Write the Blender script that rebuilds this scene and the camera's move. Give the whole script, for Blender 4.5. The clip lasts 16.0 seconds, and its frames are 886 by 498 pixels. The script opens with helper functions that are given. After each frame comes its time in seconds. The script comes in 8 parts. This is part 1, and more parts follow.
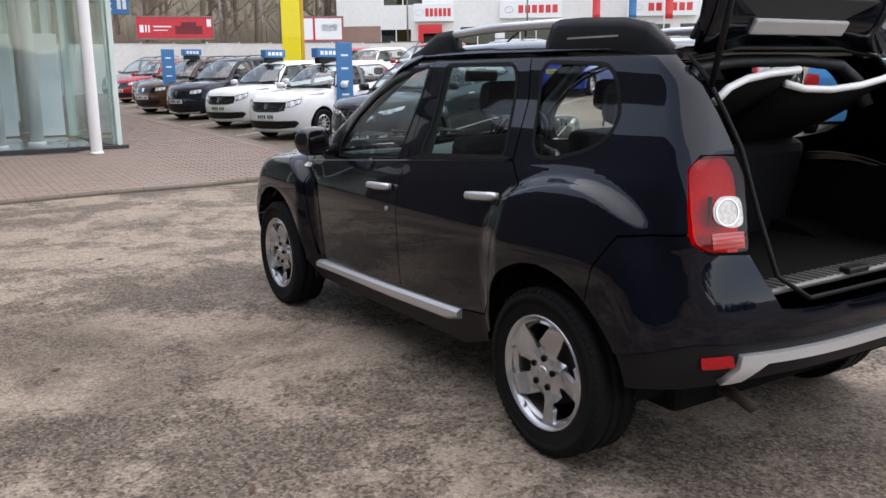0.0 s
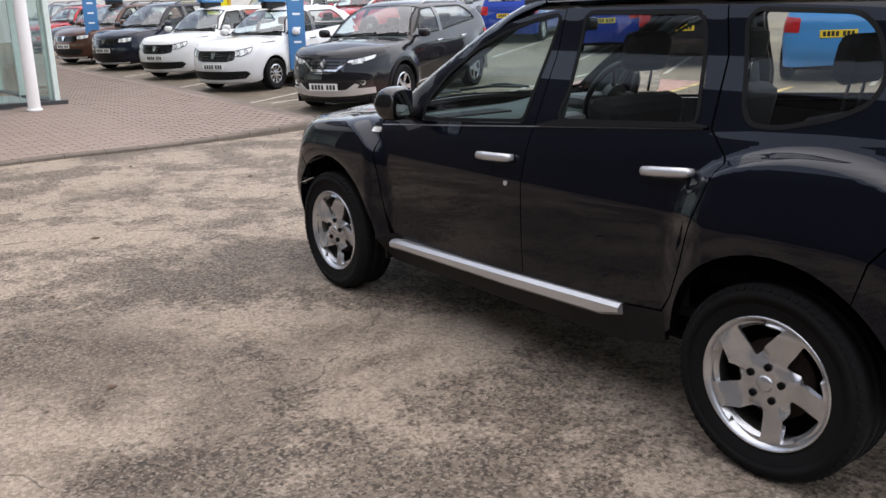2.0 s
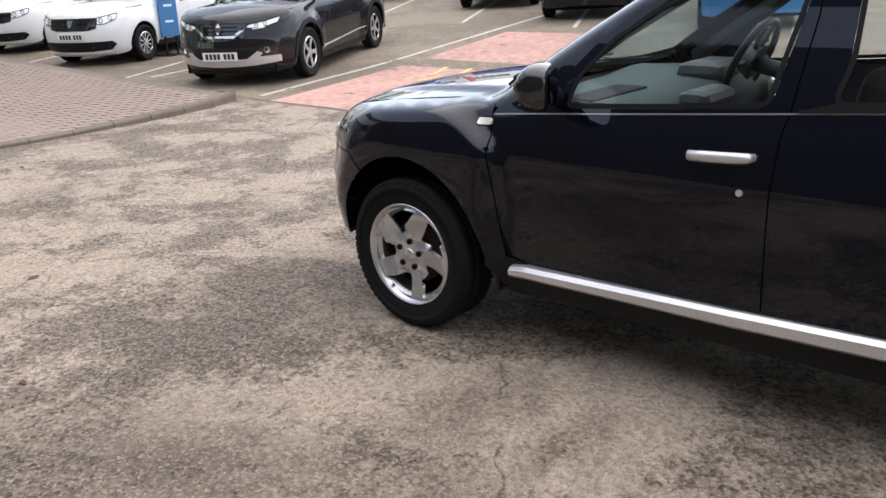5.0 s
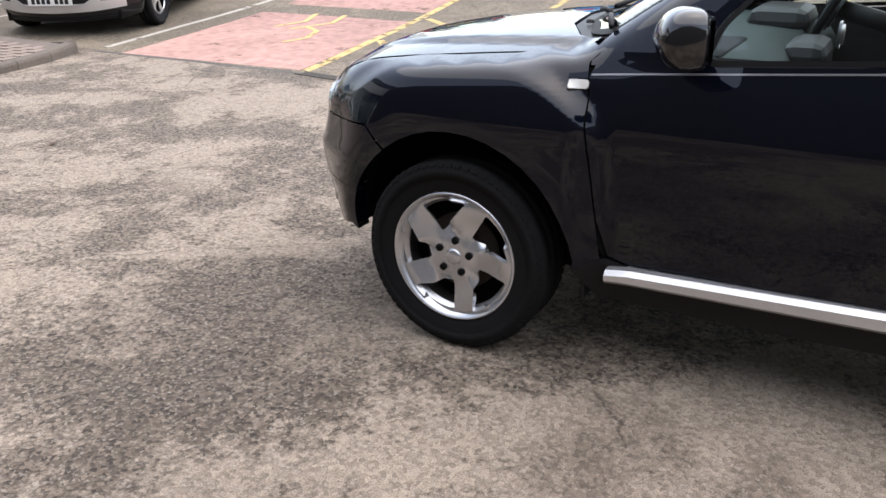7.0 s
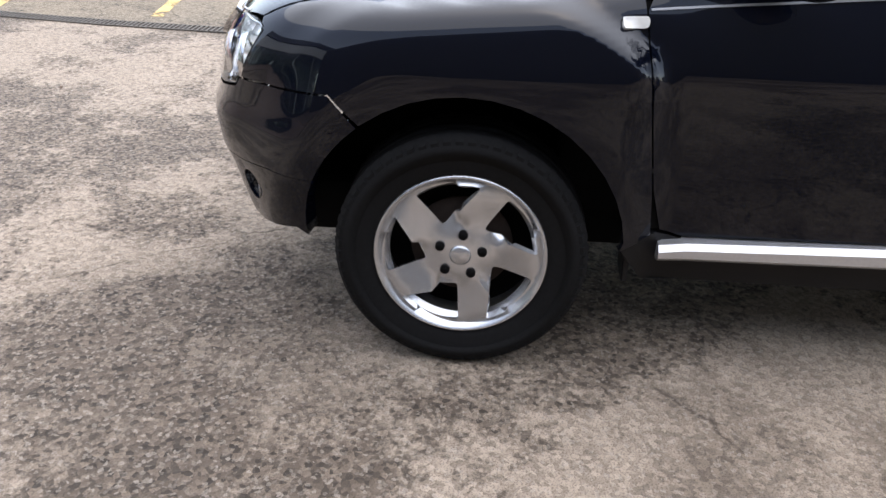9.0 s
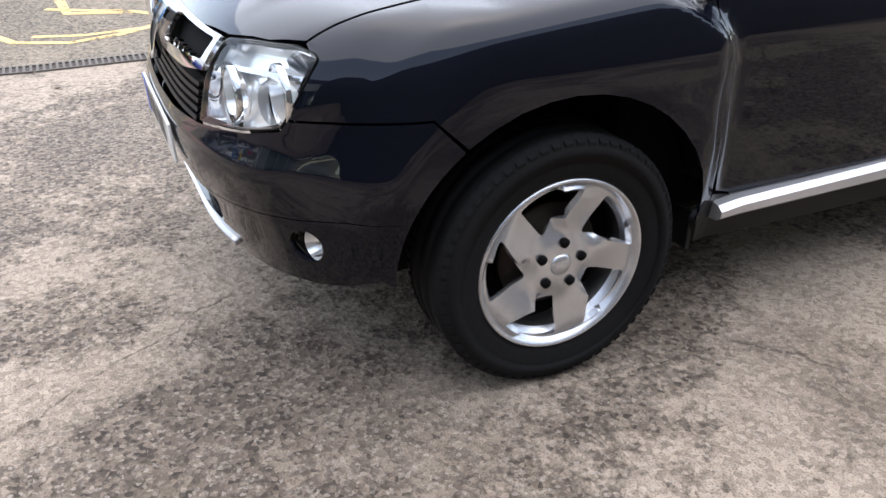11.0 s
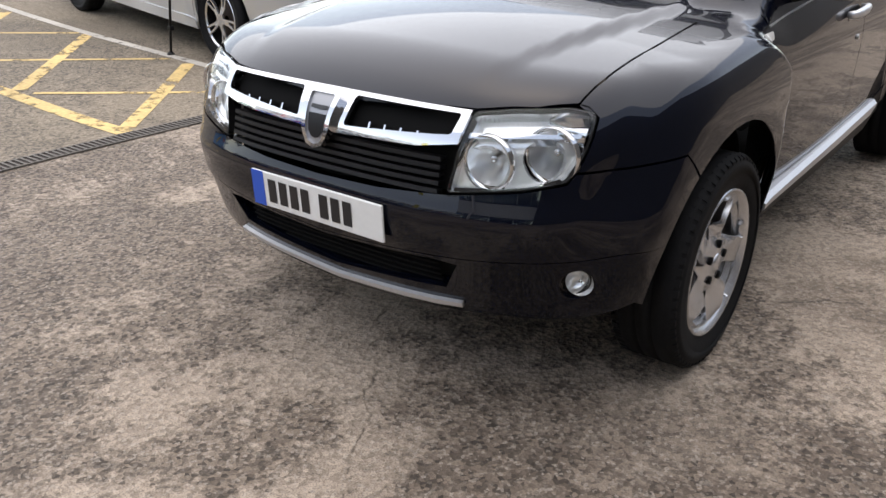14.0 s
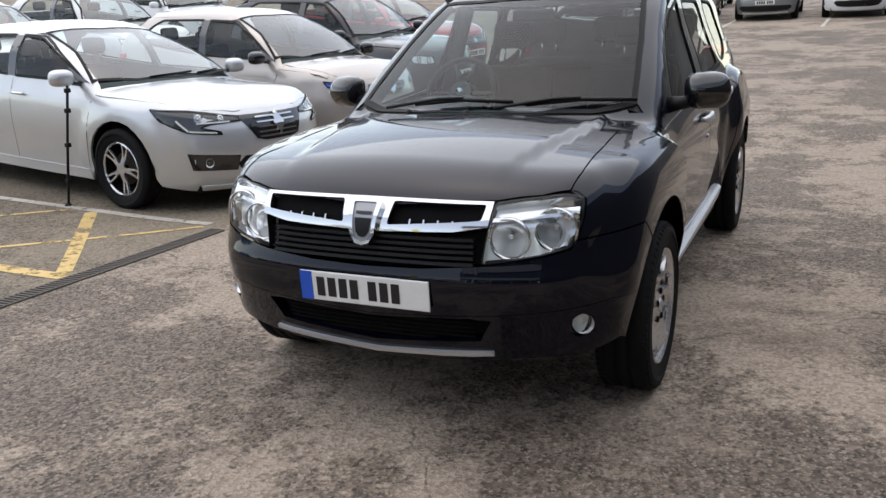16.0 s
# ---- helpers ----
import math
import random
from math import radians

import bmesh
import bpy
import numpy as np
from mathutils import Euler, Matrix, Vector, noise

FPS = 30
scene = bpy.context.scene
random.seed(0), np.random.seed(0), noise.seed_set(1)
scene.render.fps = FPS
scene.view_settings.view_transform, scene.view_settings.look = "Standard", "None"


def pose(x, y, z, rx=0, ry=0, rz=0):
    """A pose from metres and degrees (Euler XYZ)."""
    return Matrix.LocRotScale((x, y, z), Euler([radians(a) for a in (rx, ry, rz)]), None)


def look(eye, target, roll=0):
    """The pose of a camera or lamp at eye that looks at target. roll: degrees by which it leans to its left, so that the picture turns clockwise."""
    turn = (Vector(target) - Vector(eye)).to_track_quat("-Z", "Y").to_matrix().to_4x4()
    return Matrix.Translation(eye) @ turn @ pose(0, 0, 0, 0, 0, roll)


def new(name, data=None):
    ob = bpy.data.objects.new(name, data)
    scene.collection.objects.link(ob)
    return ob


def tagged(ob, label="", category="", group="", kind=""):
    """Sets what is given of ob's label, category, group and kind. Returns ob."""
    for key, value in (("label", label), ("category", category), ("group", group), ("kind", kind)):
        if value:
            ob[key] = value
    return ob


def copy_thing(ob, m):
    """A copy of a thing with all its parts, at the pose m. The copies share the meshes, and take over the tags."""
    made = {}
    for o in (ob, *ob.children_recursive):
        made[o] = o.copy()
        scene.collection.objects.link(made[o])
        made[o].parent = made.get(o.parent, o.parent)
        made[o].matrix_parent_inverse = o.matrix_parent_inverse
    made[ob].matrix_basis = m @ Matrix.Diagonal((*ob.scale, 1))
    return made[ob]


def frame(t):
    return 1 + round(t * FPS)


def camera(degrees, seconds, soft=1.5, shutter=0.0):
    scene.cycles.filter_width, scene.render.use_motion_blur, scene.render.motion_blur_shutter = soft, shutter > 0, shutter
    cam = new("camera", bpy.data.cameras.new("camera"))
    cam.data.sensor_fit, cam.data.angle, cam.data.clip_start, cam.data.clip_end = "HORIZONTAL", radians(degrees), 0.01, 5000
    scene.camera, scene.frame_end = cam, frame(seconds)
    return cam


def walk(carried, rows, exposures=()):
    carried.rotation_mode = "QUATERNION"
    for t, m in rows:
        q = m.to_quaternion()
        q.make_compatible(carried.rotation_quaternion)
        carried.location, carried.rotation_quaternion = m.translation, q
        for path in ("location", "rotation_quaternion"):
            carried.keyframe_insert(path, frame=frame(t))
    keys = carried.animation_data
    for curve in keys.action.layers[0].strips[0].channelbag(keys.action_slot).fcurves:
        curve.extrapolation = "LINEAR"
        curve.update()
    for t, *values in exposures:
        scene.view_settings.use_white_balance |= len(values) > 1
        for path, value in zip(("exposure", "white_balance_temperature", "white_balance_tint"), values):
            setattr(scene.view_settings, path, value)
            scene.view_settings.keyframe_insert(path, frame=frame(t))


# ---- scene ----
cam = camera(55.4, 16.0)
PATH = [
    (0, (-2.789, -3.719, 1.456), (-1.749, -2.061, 1.045), -0.7),
    (0.5, (-2.944, -3.474, 1.483), (-1.814, -1.881, 1.054), -0.6),
    (1, (-3.008, -3.214, 1.468), (-1.847, -1.651, 1.012), -1.3),
    (1.5, (-3.069, -2.952, 1.468), (-1.91, -1.401, 0.97), -0.9),
    (2, (-3.182, -2.681, 1.488), (-2.006, -1.155, 0.953), -1.0),
    (2.5, (-3.218, -2.431, 1.485), (-2.006, -0.939, 0.933), -2.1),
    (3, (-3.232, -2.172, 1.498), (-1.982, -0.714, 0.938), -2.0),
    (3.5, (-3.302, -1.879, 1.504), (-1.99, -0.48, 0.937), -1.1),
    (4, (-3.337, -1.65, 1.514), (-1.979, -0.304, 0.927), -1.8),
    (4.5, (-3.32, -1.36, 1.506), (-1.939, -0.049, 0.894), -2.3),
    (7, (-3.134, 0.112, 1.415), (-1.515, 1.01, 0.659), -0.6),
    (7.5, (-3.021, 0.36, 1.382), (-1.356, 1.128, 0.582), -0.4),
    (8, (-2.958, 0.667, 1.374), (-1.232, 1.227, 0.533), 0.4),
    (10.5, (-2.445, 2.041, 1.324), (-0.772, 1.538, 0.352), 0.7),
    (11, (-2.354, 2.32, 1.327), (-0.747, 1.599, 0.379), -0.1),
    (11.5, (-2.229, 2.522, 1.334), (-0.683, 1.667, 0.396), -1.4),
    (12, (-2.087, 2.709, 1.347), (-0.569, 1.775, 0.44), -1.7),
    (12.5, (-1.995, 2.982, 1.362), (-0.545, 1.901, 0.508), -1.0),
    (13, (-1.865, 3.185, 1.353), (-0.494, 1.988, 0.524), -0.8),
    (13.5, (-1.703, 3.373, 1.356), (-0.442, 2.058, 0.533), 0.2),
    (14, (-1.602, 3.621, 1.368), (-0.482, 2.172, 0.563), 0.1),
    (14.5, (-1.48, 3.773, 1.361), (-0.493, 2.221, 0.577), -1.3),
    (15, (-1.376, 3.978, 1.385), (-0.489, 2.337, 0.665), -2.5),
    (15.5, (-1.352, 4.216, 1.415), (-0.512, 2.506, 0.805), -2.7),
    (16, (-1.415, 4.483, 1.424), (-0.594, 2.735, 0.903), -2.3),
]
walk(cam, [(t, look(eye, target, roll)) for t, eye, target, roll in PATH], exposures=[(0.0, 1.35, 7500, 13), (3.0, 1.6, 7700, 13), (8.0, 1.8, 7300, 12), (11.0, 2.05, 7100, 11), (12.5, 1.55, 7500, 12), (13.5, 1.52, 7700, 12), (15.0, 1.48, 7700, 12), (16.0, 1.12, 7450, 11)])

# ---- world and light: a bright overcast sky ----
world = bpy.data.worlds.new("sky")
scene.world = world
world.use_nodes = True
wn, wl = world.node_tree.nodes, world.node_tree.links
sky = wn.new("ShaderNodeTexSky")
sky.sky_type, sky.sun_disc = "NISHITA", False
sky.sun_elevation, sky.sun_rotation = radians(74), radians(121)
sky.dust_density, sky.air_density, sky.ozone_density = 0.5, 1.0, 1.0
veil = wn.new("ShaderNodeHueSaturation")
veil.inputs["Saturation"].default_value = 0.70
wl.new(sky.outputs[0], veil.inputs["Color"])
wl.new(veil.outputs[0], wn["Background"].inputs["Color"])
wn["Background"].inputs["Strength"].default_value = 0.15
sun_data = bpy.data.lights.new("sun", "SUN")
sun_data.energy, sun_data.angle, sun_data.color = 0.95, radians(110), (0.96, 0.98, 1.0)
sun = new("sun", sun_data)
sun.matrix_world = look((5.9, -3.5, 24), (0, 0, 0))

# ---- materials ----


def nodes_of(name):
    m = bpy.data.materials.new(name)
    m.use_nodes = True
    return m, m.node_tree.nodes, m.node_tree.links, m.node_tree.nodes["Principled BSDF"]


def plain(name, colour, rough=0.5, metal=0.0, coat=0.0, grain=0.0, scale=60.0, relief=0.0, spec=0.5, piece=0.0):
    """One surface: base colour varied at two scales, roughness varied a little, fine relief; piece: how much single pieces differ."""
    m, n, l, b = nodes_of(name)
    b.inputs["Roughness"].default_value, b.inputs["Metallic"].default_value = rough, metal
    b.inputs["Coat Weight"].default_value, b.inputs["Specular IOR Level"].default_value = coat, spec
    b.inputs["Coat Roughness"].default_value = 0.02
    b.inputs["Base Color"].default_value = (*colour, 1)
    if grain or relief or piece:
        co = n.new("ShaderNodeTexCoord")
        fine, broad = n.new("ShaderNodeTexNoise"), n.new("ShaderNodeTexNoise")
        fine.inputs["Scale"].default_value, broad.inputs["Scale"].default_value = scale, scale / 22
        fine.inputs["Detail"].default_value, broad.inputs["Detail"].default_value = 4, 5
        for tex in (fine, broad):
            l.new(co.outputs["Object"], tex.inputs["Vector"])
        both = n.new("ShaderNodeMath")
        both.operation = "ADD"
        l.new(fine.outputs["Fac"], both.inputs[0]), l.new(broad.outputs["Fac"], both.inputs[1])
        total = both.outputs[0]
        if piece:
            info, pick = n.new("ShaderNodeObjectInfo"), n.new("ShaderNodeNewGeometry")
            one, two = n.new("ShaderNodeMath"), n.new("ShaderNodeMath")
            one.operation, two.operation = "ADD", "MULTIPLY_ADD"
            l.new(info.outputs["Random"], one.inputs[0]), l.new(pick.outputs["Random Per Island"], one.inputs[1])
            l.new(one.outputs[0], two.inputs[0]), l.new(total, two.inputs[2])
            two.inputs[1].default_value = piece
            total = two.outputs[0]
        ramp = n.new("ShaderNodeMapRange")
        ramp.inputs["From Min"].default_value, ramp.inputs["From Max"].default_value = 0.55, 1.45 + piece * 2
        ramp.inputs["To Min"].default_value, ramp.inputs["To Max"].default_value = 1 - grain, 1 + grain
        l.new(total, ramp.inputs["Value"])
        mul = n.new("ShaderNodeVectorMath")
        mul.operation = "SCALE"
        mul.inputs[0].default_value = colour
        l.new(ramp.outputs[0], mul.inputs["Scale"]), l.new(mul.outputs[0], b.inputs["Base Color"])
        if relief:
            bump = n.new("ShaderNodeBump")
            bump.inputs["Strength"].default_value, bump.inputs["Distance"].default_value = relief, 0.004
            l.new(fine.outputs["Fac"], bump.inputs["Height"]), l.new(bump.outputs[0], b.inputs["Normal"])
    return m


def paint(name, colour, metal=0.0, rough=0.35, spec=0.04, tint=(1, 1, 1)):
    """Car paint: a colour coat with fine flake and a faint film of dust under clear lacquer."""
    m, n, l, b = nodes_of(name)
    b.inputs["Metallic"].default_value, b.inputs["Coat Weight"].default_value = metal, 1.0
    b.inputs["Coat Roughness"].default_value, b.inputs["Coat IOR"].default_value = 0.03, 1.41
    co, dust, flake = n.new("ShaderNodeTexCoord"), n.new("ShaderNodeTexNoise"), n.new("ShaderNodeTexNoise")
    dust.inputs["Scale"].default_value, dust.inputs["Detail"].default_value = 2.2, 8
    flake.inputs["Scale"].default_value = 900
    for tex in (dust, flake):
        l.new(co.outputs["Object"], tex.inputs["Vector"])
    mix = n.new("ShaderNodeMix")
    mix.data_type = "RGBA"
    mix.inputs["A"].default_value = (*colour, 1)
    mix.inputs["B"].default_value = (*[c * 0.9 + 0.001 for c in colour], 1)
    b.inputs["Specular IOR Level"].default_value = spec
    b.inputs["Specular Tint"].default_value = (*tint, 1)
    l.new(dust.outputs["Fac"], mix.inputs["Factor"]), l.new(mix.outputs["Result"], b.inputs["Base Color"])
    ro = n.new("ShaderNodeMapRange")
    ro.inputs["To Min"].default_value, ro.inputs["To Max"].default_value = rough - 0.08, rough + 0.1
    l.new(flake.outputs["Fac"], ro.inputs["Value"]), l.new(ro.outputs[0], b.inputs["Roughness"])
    film = n.new("ShaderNodeMapRange")
    film.inputs["From Min"].default_value, film.inputs["From Max"].default_value = 0.35, 0.75
    film.inputs["To Min"].default_value, film.inputs["To Max"].default_value = 0.008, 0.035
    l.new(dust.outputs["Fac"], film.inputs["Value"]), l.new(film.outputs[0], b.inputs["Coat Roughness"])
    return m


def clear_glass(name, tint, rough=0.0, mirror=0.0):
    """Thin glazing: straight through with a tint, and a mirror that grows at a slant."""
    m, n, l, b = nodes_of(name)
    n.remove(b)
    see, shine, mix, edge = n.new("ShaderNodeBsdfTransparent"), n.new("ShaderNodeBsdfGlossy"), n.new("ShaderNodeMixShader"), n.new("ShaderNodeLayerWeight")
    see.inputs["Color"].default_value = (*tint, 1)
    shine.inputs["Roughness"].default_value = rough
    power, gain = n.new("ShaderNodeMath"), n.new("ShaderNodeMapRange")
    power.operation = "POWER"
    power.inputs[1].default_value = 5.0
    gain.inputs["To Min"].default_value = max(0.03, 0.05 + mirror * 0.15)
    l.new(edge.outputs["Facing"], power.inputs[0]), l.new(power.outputs[0], gain.inputs["Value"]), l.new(gain.outputs[0], mix.inputs["Fac"])
    l.new(see.outputs[0], mix.inputs[1]), l.new(shine.outputs[0], mix.inputs[2])
    l.new(mix.outputs[0], n["Material Output"].inputs["Surface"])
    return m


def asphalt(name, dark, light, stain, stone_light, patch_scale, mark_at, bump=0.6, dark_spots=()):
    """Worn tarmac: stones of a few millimetres in binder, bleached patches, dark stains, and darker patches at chosen
    places.
    """
    m, n, l, b = nodes_of(name)
    co = n.new("ShaderNodeTexCoord")

    def tex(kind, scale, detail=2.0, rough=0.5, distort=0.0):
        t = n.new(kind)
        t.inputs["Scale"].default_value = scale
        if kind == "ShaderNodeTexNoise":
            t.inputs["Detail"].default_value, t.inputs["Roughness"].default_value, t.inputs["Distortion"].default_value = detail, rough, distort
        l.new(co.outputs["Object"], t.inputs["Vector"])
        return t

    def span(src, lo, hi, a=0.0, z=1.0):
        r = n.new("ShaderNodeMapRange")
        for key, v in zip(("From Min", "From Max", "To Min", "To Max"), (lo, hi, a, z)):
            r.inputs[key].default_value = v
        l.new(src, r.inputs["Value"])
        return r.outputs[0]

    def mixed(fac, a, z, how="MIX"):
        x = n.new("ShaderNodeMix")
        x.data_type, x.blend_type = "RGBA", how
        l.new(fac, x.inputs["Factor"])
        for key, v in (("A", a), ("B", z)):
            if isinstance(v, tuple):
                x.inputs[key].default_value = (*v, 1)
            else:
                l.new(v, x.inputs[key])
        return x.outputs["Result"]

    patch, blot, streak = tex("ShaderNodeTexNoise", patch_scale, 10, 0.66, 0.3), tex("ShaderNodeTexNoise", patch_scale * 3.1, 9, 0.70, 0.2), tex("ShaderNodeTexNoise", 11, 6, 0.75)
    stones, grit = tex("ShaderNodeTexVoronoi", 68), tex("ShaderNodeTexNoise", 190, 3, 0.6)
    both = n.new("ShaderNodeMath")
    both.operation = "MULTIPLY_ADD"
    broad = n.new("ShaderNodeMath")
    broad.operation = "MULTIPLY"
    l.new(patch.outputs["Fac"], broad.inputs[0])
    broad.inputs[1].default_value = 1.25
    l.new(blot.outputs["Fac"], both.inputs[0]), l.new(broad.outputs[0], both.inputs[2])
    both.inputs[1].default_value = 0.62
    third = n.new("ShaderNodeMath")
    third.operation = "MULTIPLY_ADD"
    l.new(streak.outputs["Fac"], third.inputs[0]), l.new(both.outputs[0], third.inputs[2])
    third.inputs[1].default_value = 0.42
    clump = tex("ShaderNodeTexNoise", 34, 4, 0.65)
    fourth = n.new("ShaderNodeMath")
    fourth.operation = "MULTIPLY_ADD"
    l.new(clump.outputs["Fac"], fourth.inputs[0]), l.new(third.outputs[0], fourth.inputs[2])
    fourth.inputs[1].default_value = 0.32
    bleached = span(fourth.outputs[0], mark_at + 0.315, mark_at + 0.425)
    base = mixed(bleached, dark, light)
    wet = tex("ShaderNodeTexNoise", patch_scale * 0.55, 9, 0.68, 0.5)
    base = mixed(span(wet.outputs["Fac"], 0.53, 0.61, 0.0, 0.62), base, stain)
    # darker patches with ragged edges at the chosen places
    for dx, dy, rad in dark_spots:
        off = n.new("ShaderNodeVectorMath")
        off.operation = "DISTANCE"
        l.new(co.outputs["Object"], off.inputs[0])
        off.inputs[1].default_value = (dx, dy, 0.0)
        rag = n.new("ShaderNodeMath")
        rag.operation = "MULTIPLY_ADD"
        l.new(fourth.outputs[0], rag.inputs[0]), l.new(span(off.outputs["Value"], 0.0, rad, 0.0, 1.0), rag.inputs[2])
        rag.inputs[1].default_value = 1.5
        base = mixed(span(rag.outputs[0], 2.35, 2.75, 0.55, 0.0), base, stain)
    # a few fine cracks, broken up along their length
    bend = tex("ShaderNodeTexNoise", 3.0, 4, 0.6)
    shift = n.new("ShaderNodeVectorMath")
    shift.operation = "MULTIPLY_ADD"
    l.new(bend.outputs["Color"], shift.inputs[0]), l.new(co.outputs["Object"], shift.inputs[2])
    shift.inputs[1].default_value = (0.25, 0.25, 0.0)
    crack = n.new("ShaderNodeTexVoronoi")
    crack.feature = "DISTANCE_TO_EDGE"
    crack.inputs["Scale"].default_value = 0.42
    l.new(shift.outputs[0], crack.inputs["Vector"])
    some = n.new("ShaderNodeMath")
    some.operation = "MULTIPLY"
    l.new(span(crack.outputs["Distance"], 0.0, 0.0035, 0.8, 0.0), some.inputs[0])
    l.new(span(blot.outputs["Fac"], 0.46, 0.54), some.inputs[1])
    base = mixed(some.outputs[0], base, tuple(c * 0.5 for c in stain))
    speck = span(stones.outputs["Color"], 0.2, 0.95)
    mult = n.new("ShaderNodeVectorMath")
    mult.operation = "SCALE"
    # stones stand out where the binder is dark, and are worn level in the bleached patches
    level = n.new("ShaderNodeMix")
    l.new(span(bleached, 0.0, 1.0, 0.0, 0.55), level.inputs["Factor"])
    l.new(span(stones.outputs["Color"], 0.15, 0.85, 0.34, 1.62), level.inputs["A"])
    level.inputs["B"].default_value = 1.0
    l.new(base, mult.inputs[0]), l.new(level.outputs["Result"], mult.inputs["Scale"])
    pebbles = tex("ShaderNodeTexVoronoi", 105)
    base = mixed(span(pebbles.outputs["Color"], 0.66, 0.9, 0.0, 0.5), mult.outputs[0], stone_light)
    base = mixed(span(grit.outputs["Fac"], 0.35, 0.52, 0.55, 0.0), base, tuple(c * 0.35 for c in dark))
    l.new(base, b.inputs["Base Color"])
    l.new(span(patch.outputs["Fac"], 0.3, 0.7, 0.72, 0.95), b.inputs["Roughness"])
    b.inputs["Specular IOR Level"].default_value = 0.35
    add = n.new("ShaderNodeMath")
    add.operation = "ADD"
    l.new(stones.outputs["Distance"], add.inputs[0]), l.new(grit.outputs["Fac"], add.inputs[1])
    bp = n.new("ShaderNodeBump")
    bp.inputs["Strength"].default_value, bp.inputs["Distance"].default_value = bump, 0.006
    l.new(add.outputs[0], bp.inputs["Height"]), l.new(bp.outputs[0], b.inputs["Normal"])
    return m


M = {
    "asphalt": asphalt("asphalt", (0.147, 0.114, 0.087), (0.345, 0.276, 0.215), (0.084, 0.062, 0.046), (0.43, 0.37, 0.31), 0.72, 0.93, dark_spots=((-0.9, 2.1, 1.1), (-2.35, 1.3, 1.2))),
    "bays": asphalt("bay_asphalt", (0.162, 0.130, 0.095), (0.242, 0.196, 0.143), (0.122, 0.099, 0.074), (0.32, 0.265, 0.20), 0.5, 0.95, 0.4),
    "black": paint("black_paint", (0.0012, 0.0021, 0.0062), 0.0, 0.30, 0.04, (0.30, 0.48, 1.0)),
    "trim": plain("black_plastic", (0.007, 0.007, 0.008), 0.45, spec=0.25, grain=0.25, scale=120, relief=0.04),
    "gloss": plain("gloss_black", (0.006, 0.006, 0.007), 0.12, coat=0.6),
    "rubber": plain("tyre_rubber", (0.0075, 0.0075, 0.008), 0.8, spec=0.18, grain=0.35, scale=80, relief=0.2),
    "seal": plain("rubber_seal", (0.005, 0.005, 0.005), 0.6, spec=0.2),
    "alloy": plain("painted_alloy", (0.58, 0.585, 0.60), 0.27, 0.8, grain=0.14, scale=160),
    "satin": plain("satin_silver", (0.66, 0.66, 0.67), 0.38, 0.7, grain=0.08, scale=120),
    "waist_trim": plain("grey_waist_trim", (0.30, 0.30, 0.31), 0.35, 0.7),
    "chrome_bowl": plain("bright_reflector", (0.95, 0.96, 0.96), 0.14, 0.6),
    "chrome": plain("chrome", (0.66, 0.66, 0.67), 0.07, 1.0),
    "mirror": plain("mirror_glass", (0.9, 0.9, 0.9), 0.01, 1.0),
    "bowl": plain("lamp_reflector", (0.97, 0.97, 0.97), 0.3, 0.05),
    "glass": clear_glass("side_glass", (0.90, 0.94, 0.92), mirror=-0.08),
    "dark_glass": clear_glass("privacy_glass", (0.30, 0.34, 0.35)),
    "screen": clear_glass("windscreen_glass", (0.66, 0.82, 0.84), mirror=-0.08),
    "lens": clear_glass("lamp_lens", (0.97, 0.98, 0.98), mirror=-0.1),
    "red_lens": clear_glass("red_lens", (0.90, 0.02, 0.03), mirror=-0.1),
    "clear_lamp": plain("clear_lamp_lens", (0.55, 0.50, 0.48), 0.2, 0.2, coat=0.8, grain=0.5, scale=70),
    "red_bowl": plain("red_reflector", (0.46, 0.008, 0.014), 0.3, 0.3, coat=0.2, grain=0.4, scale=110),
    "pink_lens": plain("pink_lens", (0.50, 0.10, 0.09), 0.2, coat=0.8),
    "grey_lining": plain("dark_grey_plastic", (0.022, 0.022, 0.023), 0.55, grain=0.2, scale=60),
    "amber": plain("amber_lens", (0.8, 0.28, 0.03), 0.25, coat=0.5),
    "white_lens": plain("clear_marker_lens", (0.75, 0.74, 0.70), 0.2, coat=0.6),
    "plate": plain("number_plate_white", (0.78, 0.78, 0.76), 0.3, coat=0.4, grain=0.05, scale=50),
    "plate_yellow": plain("number_plate_yellow", (0.80, 0.55, 0.03), 0.3, coat=0.4),
    "ink": plain("black_ink", (0.012, 0.012, 0.014), 0.4),
    "blue_band": plain("blue_band", (0.01, 0.09, 0.52), 0.35),
    "cloth": plain("dark_seat_cloth", (0.012, 0.0125, 0.014), 0.9, spec=0.2, grain=0.2, scale=40),
    "dash": plain("dashboard_plastic", (0.050, 0.066, 0.065), 0.75, grain=0.12, scale=30, spec=0.15),
    "pale": plain("pale_plastic", (0.45, 0.44, 0.42), 0.6, grain=0.1),
    "steel": plain("brake_steel", (0.24, 0.23, 0.22), 0.45, 0.9, grain=0.3, scale=70),
    "iron_rust": plain("rusty_iron", (0.05, 0.035, 0.028), 0.8, 0.3, grain=0.3),
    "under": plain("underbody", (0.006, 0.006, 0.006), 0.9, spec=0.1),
}


# ---- mesh helpers ----
from mathutils.geometry import delaunay_2d_cdt


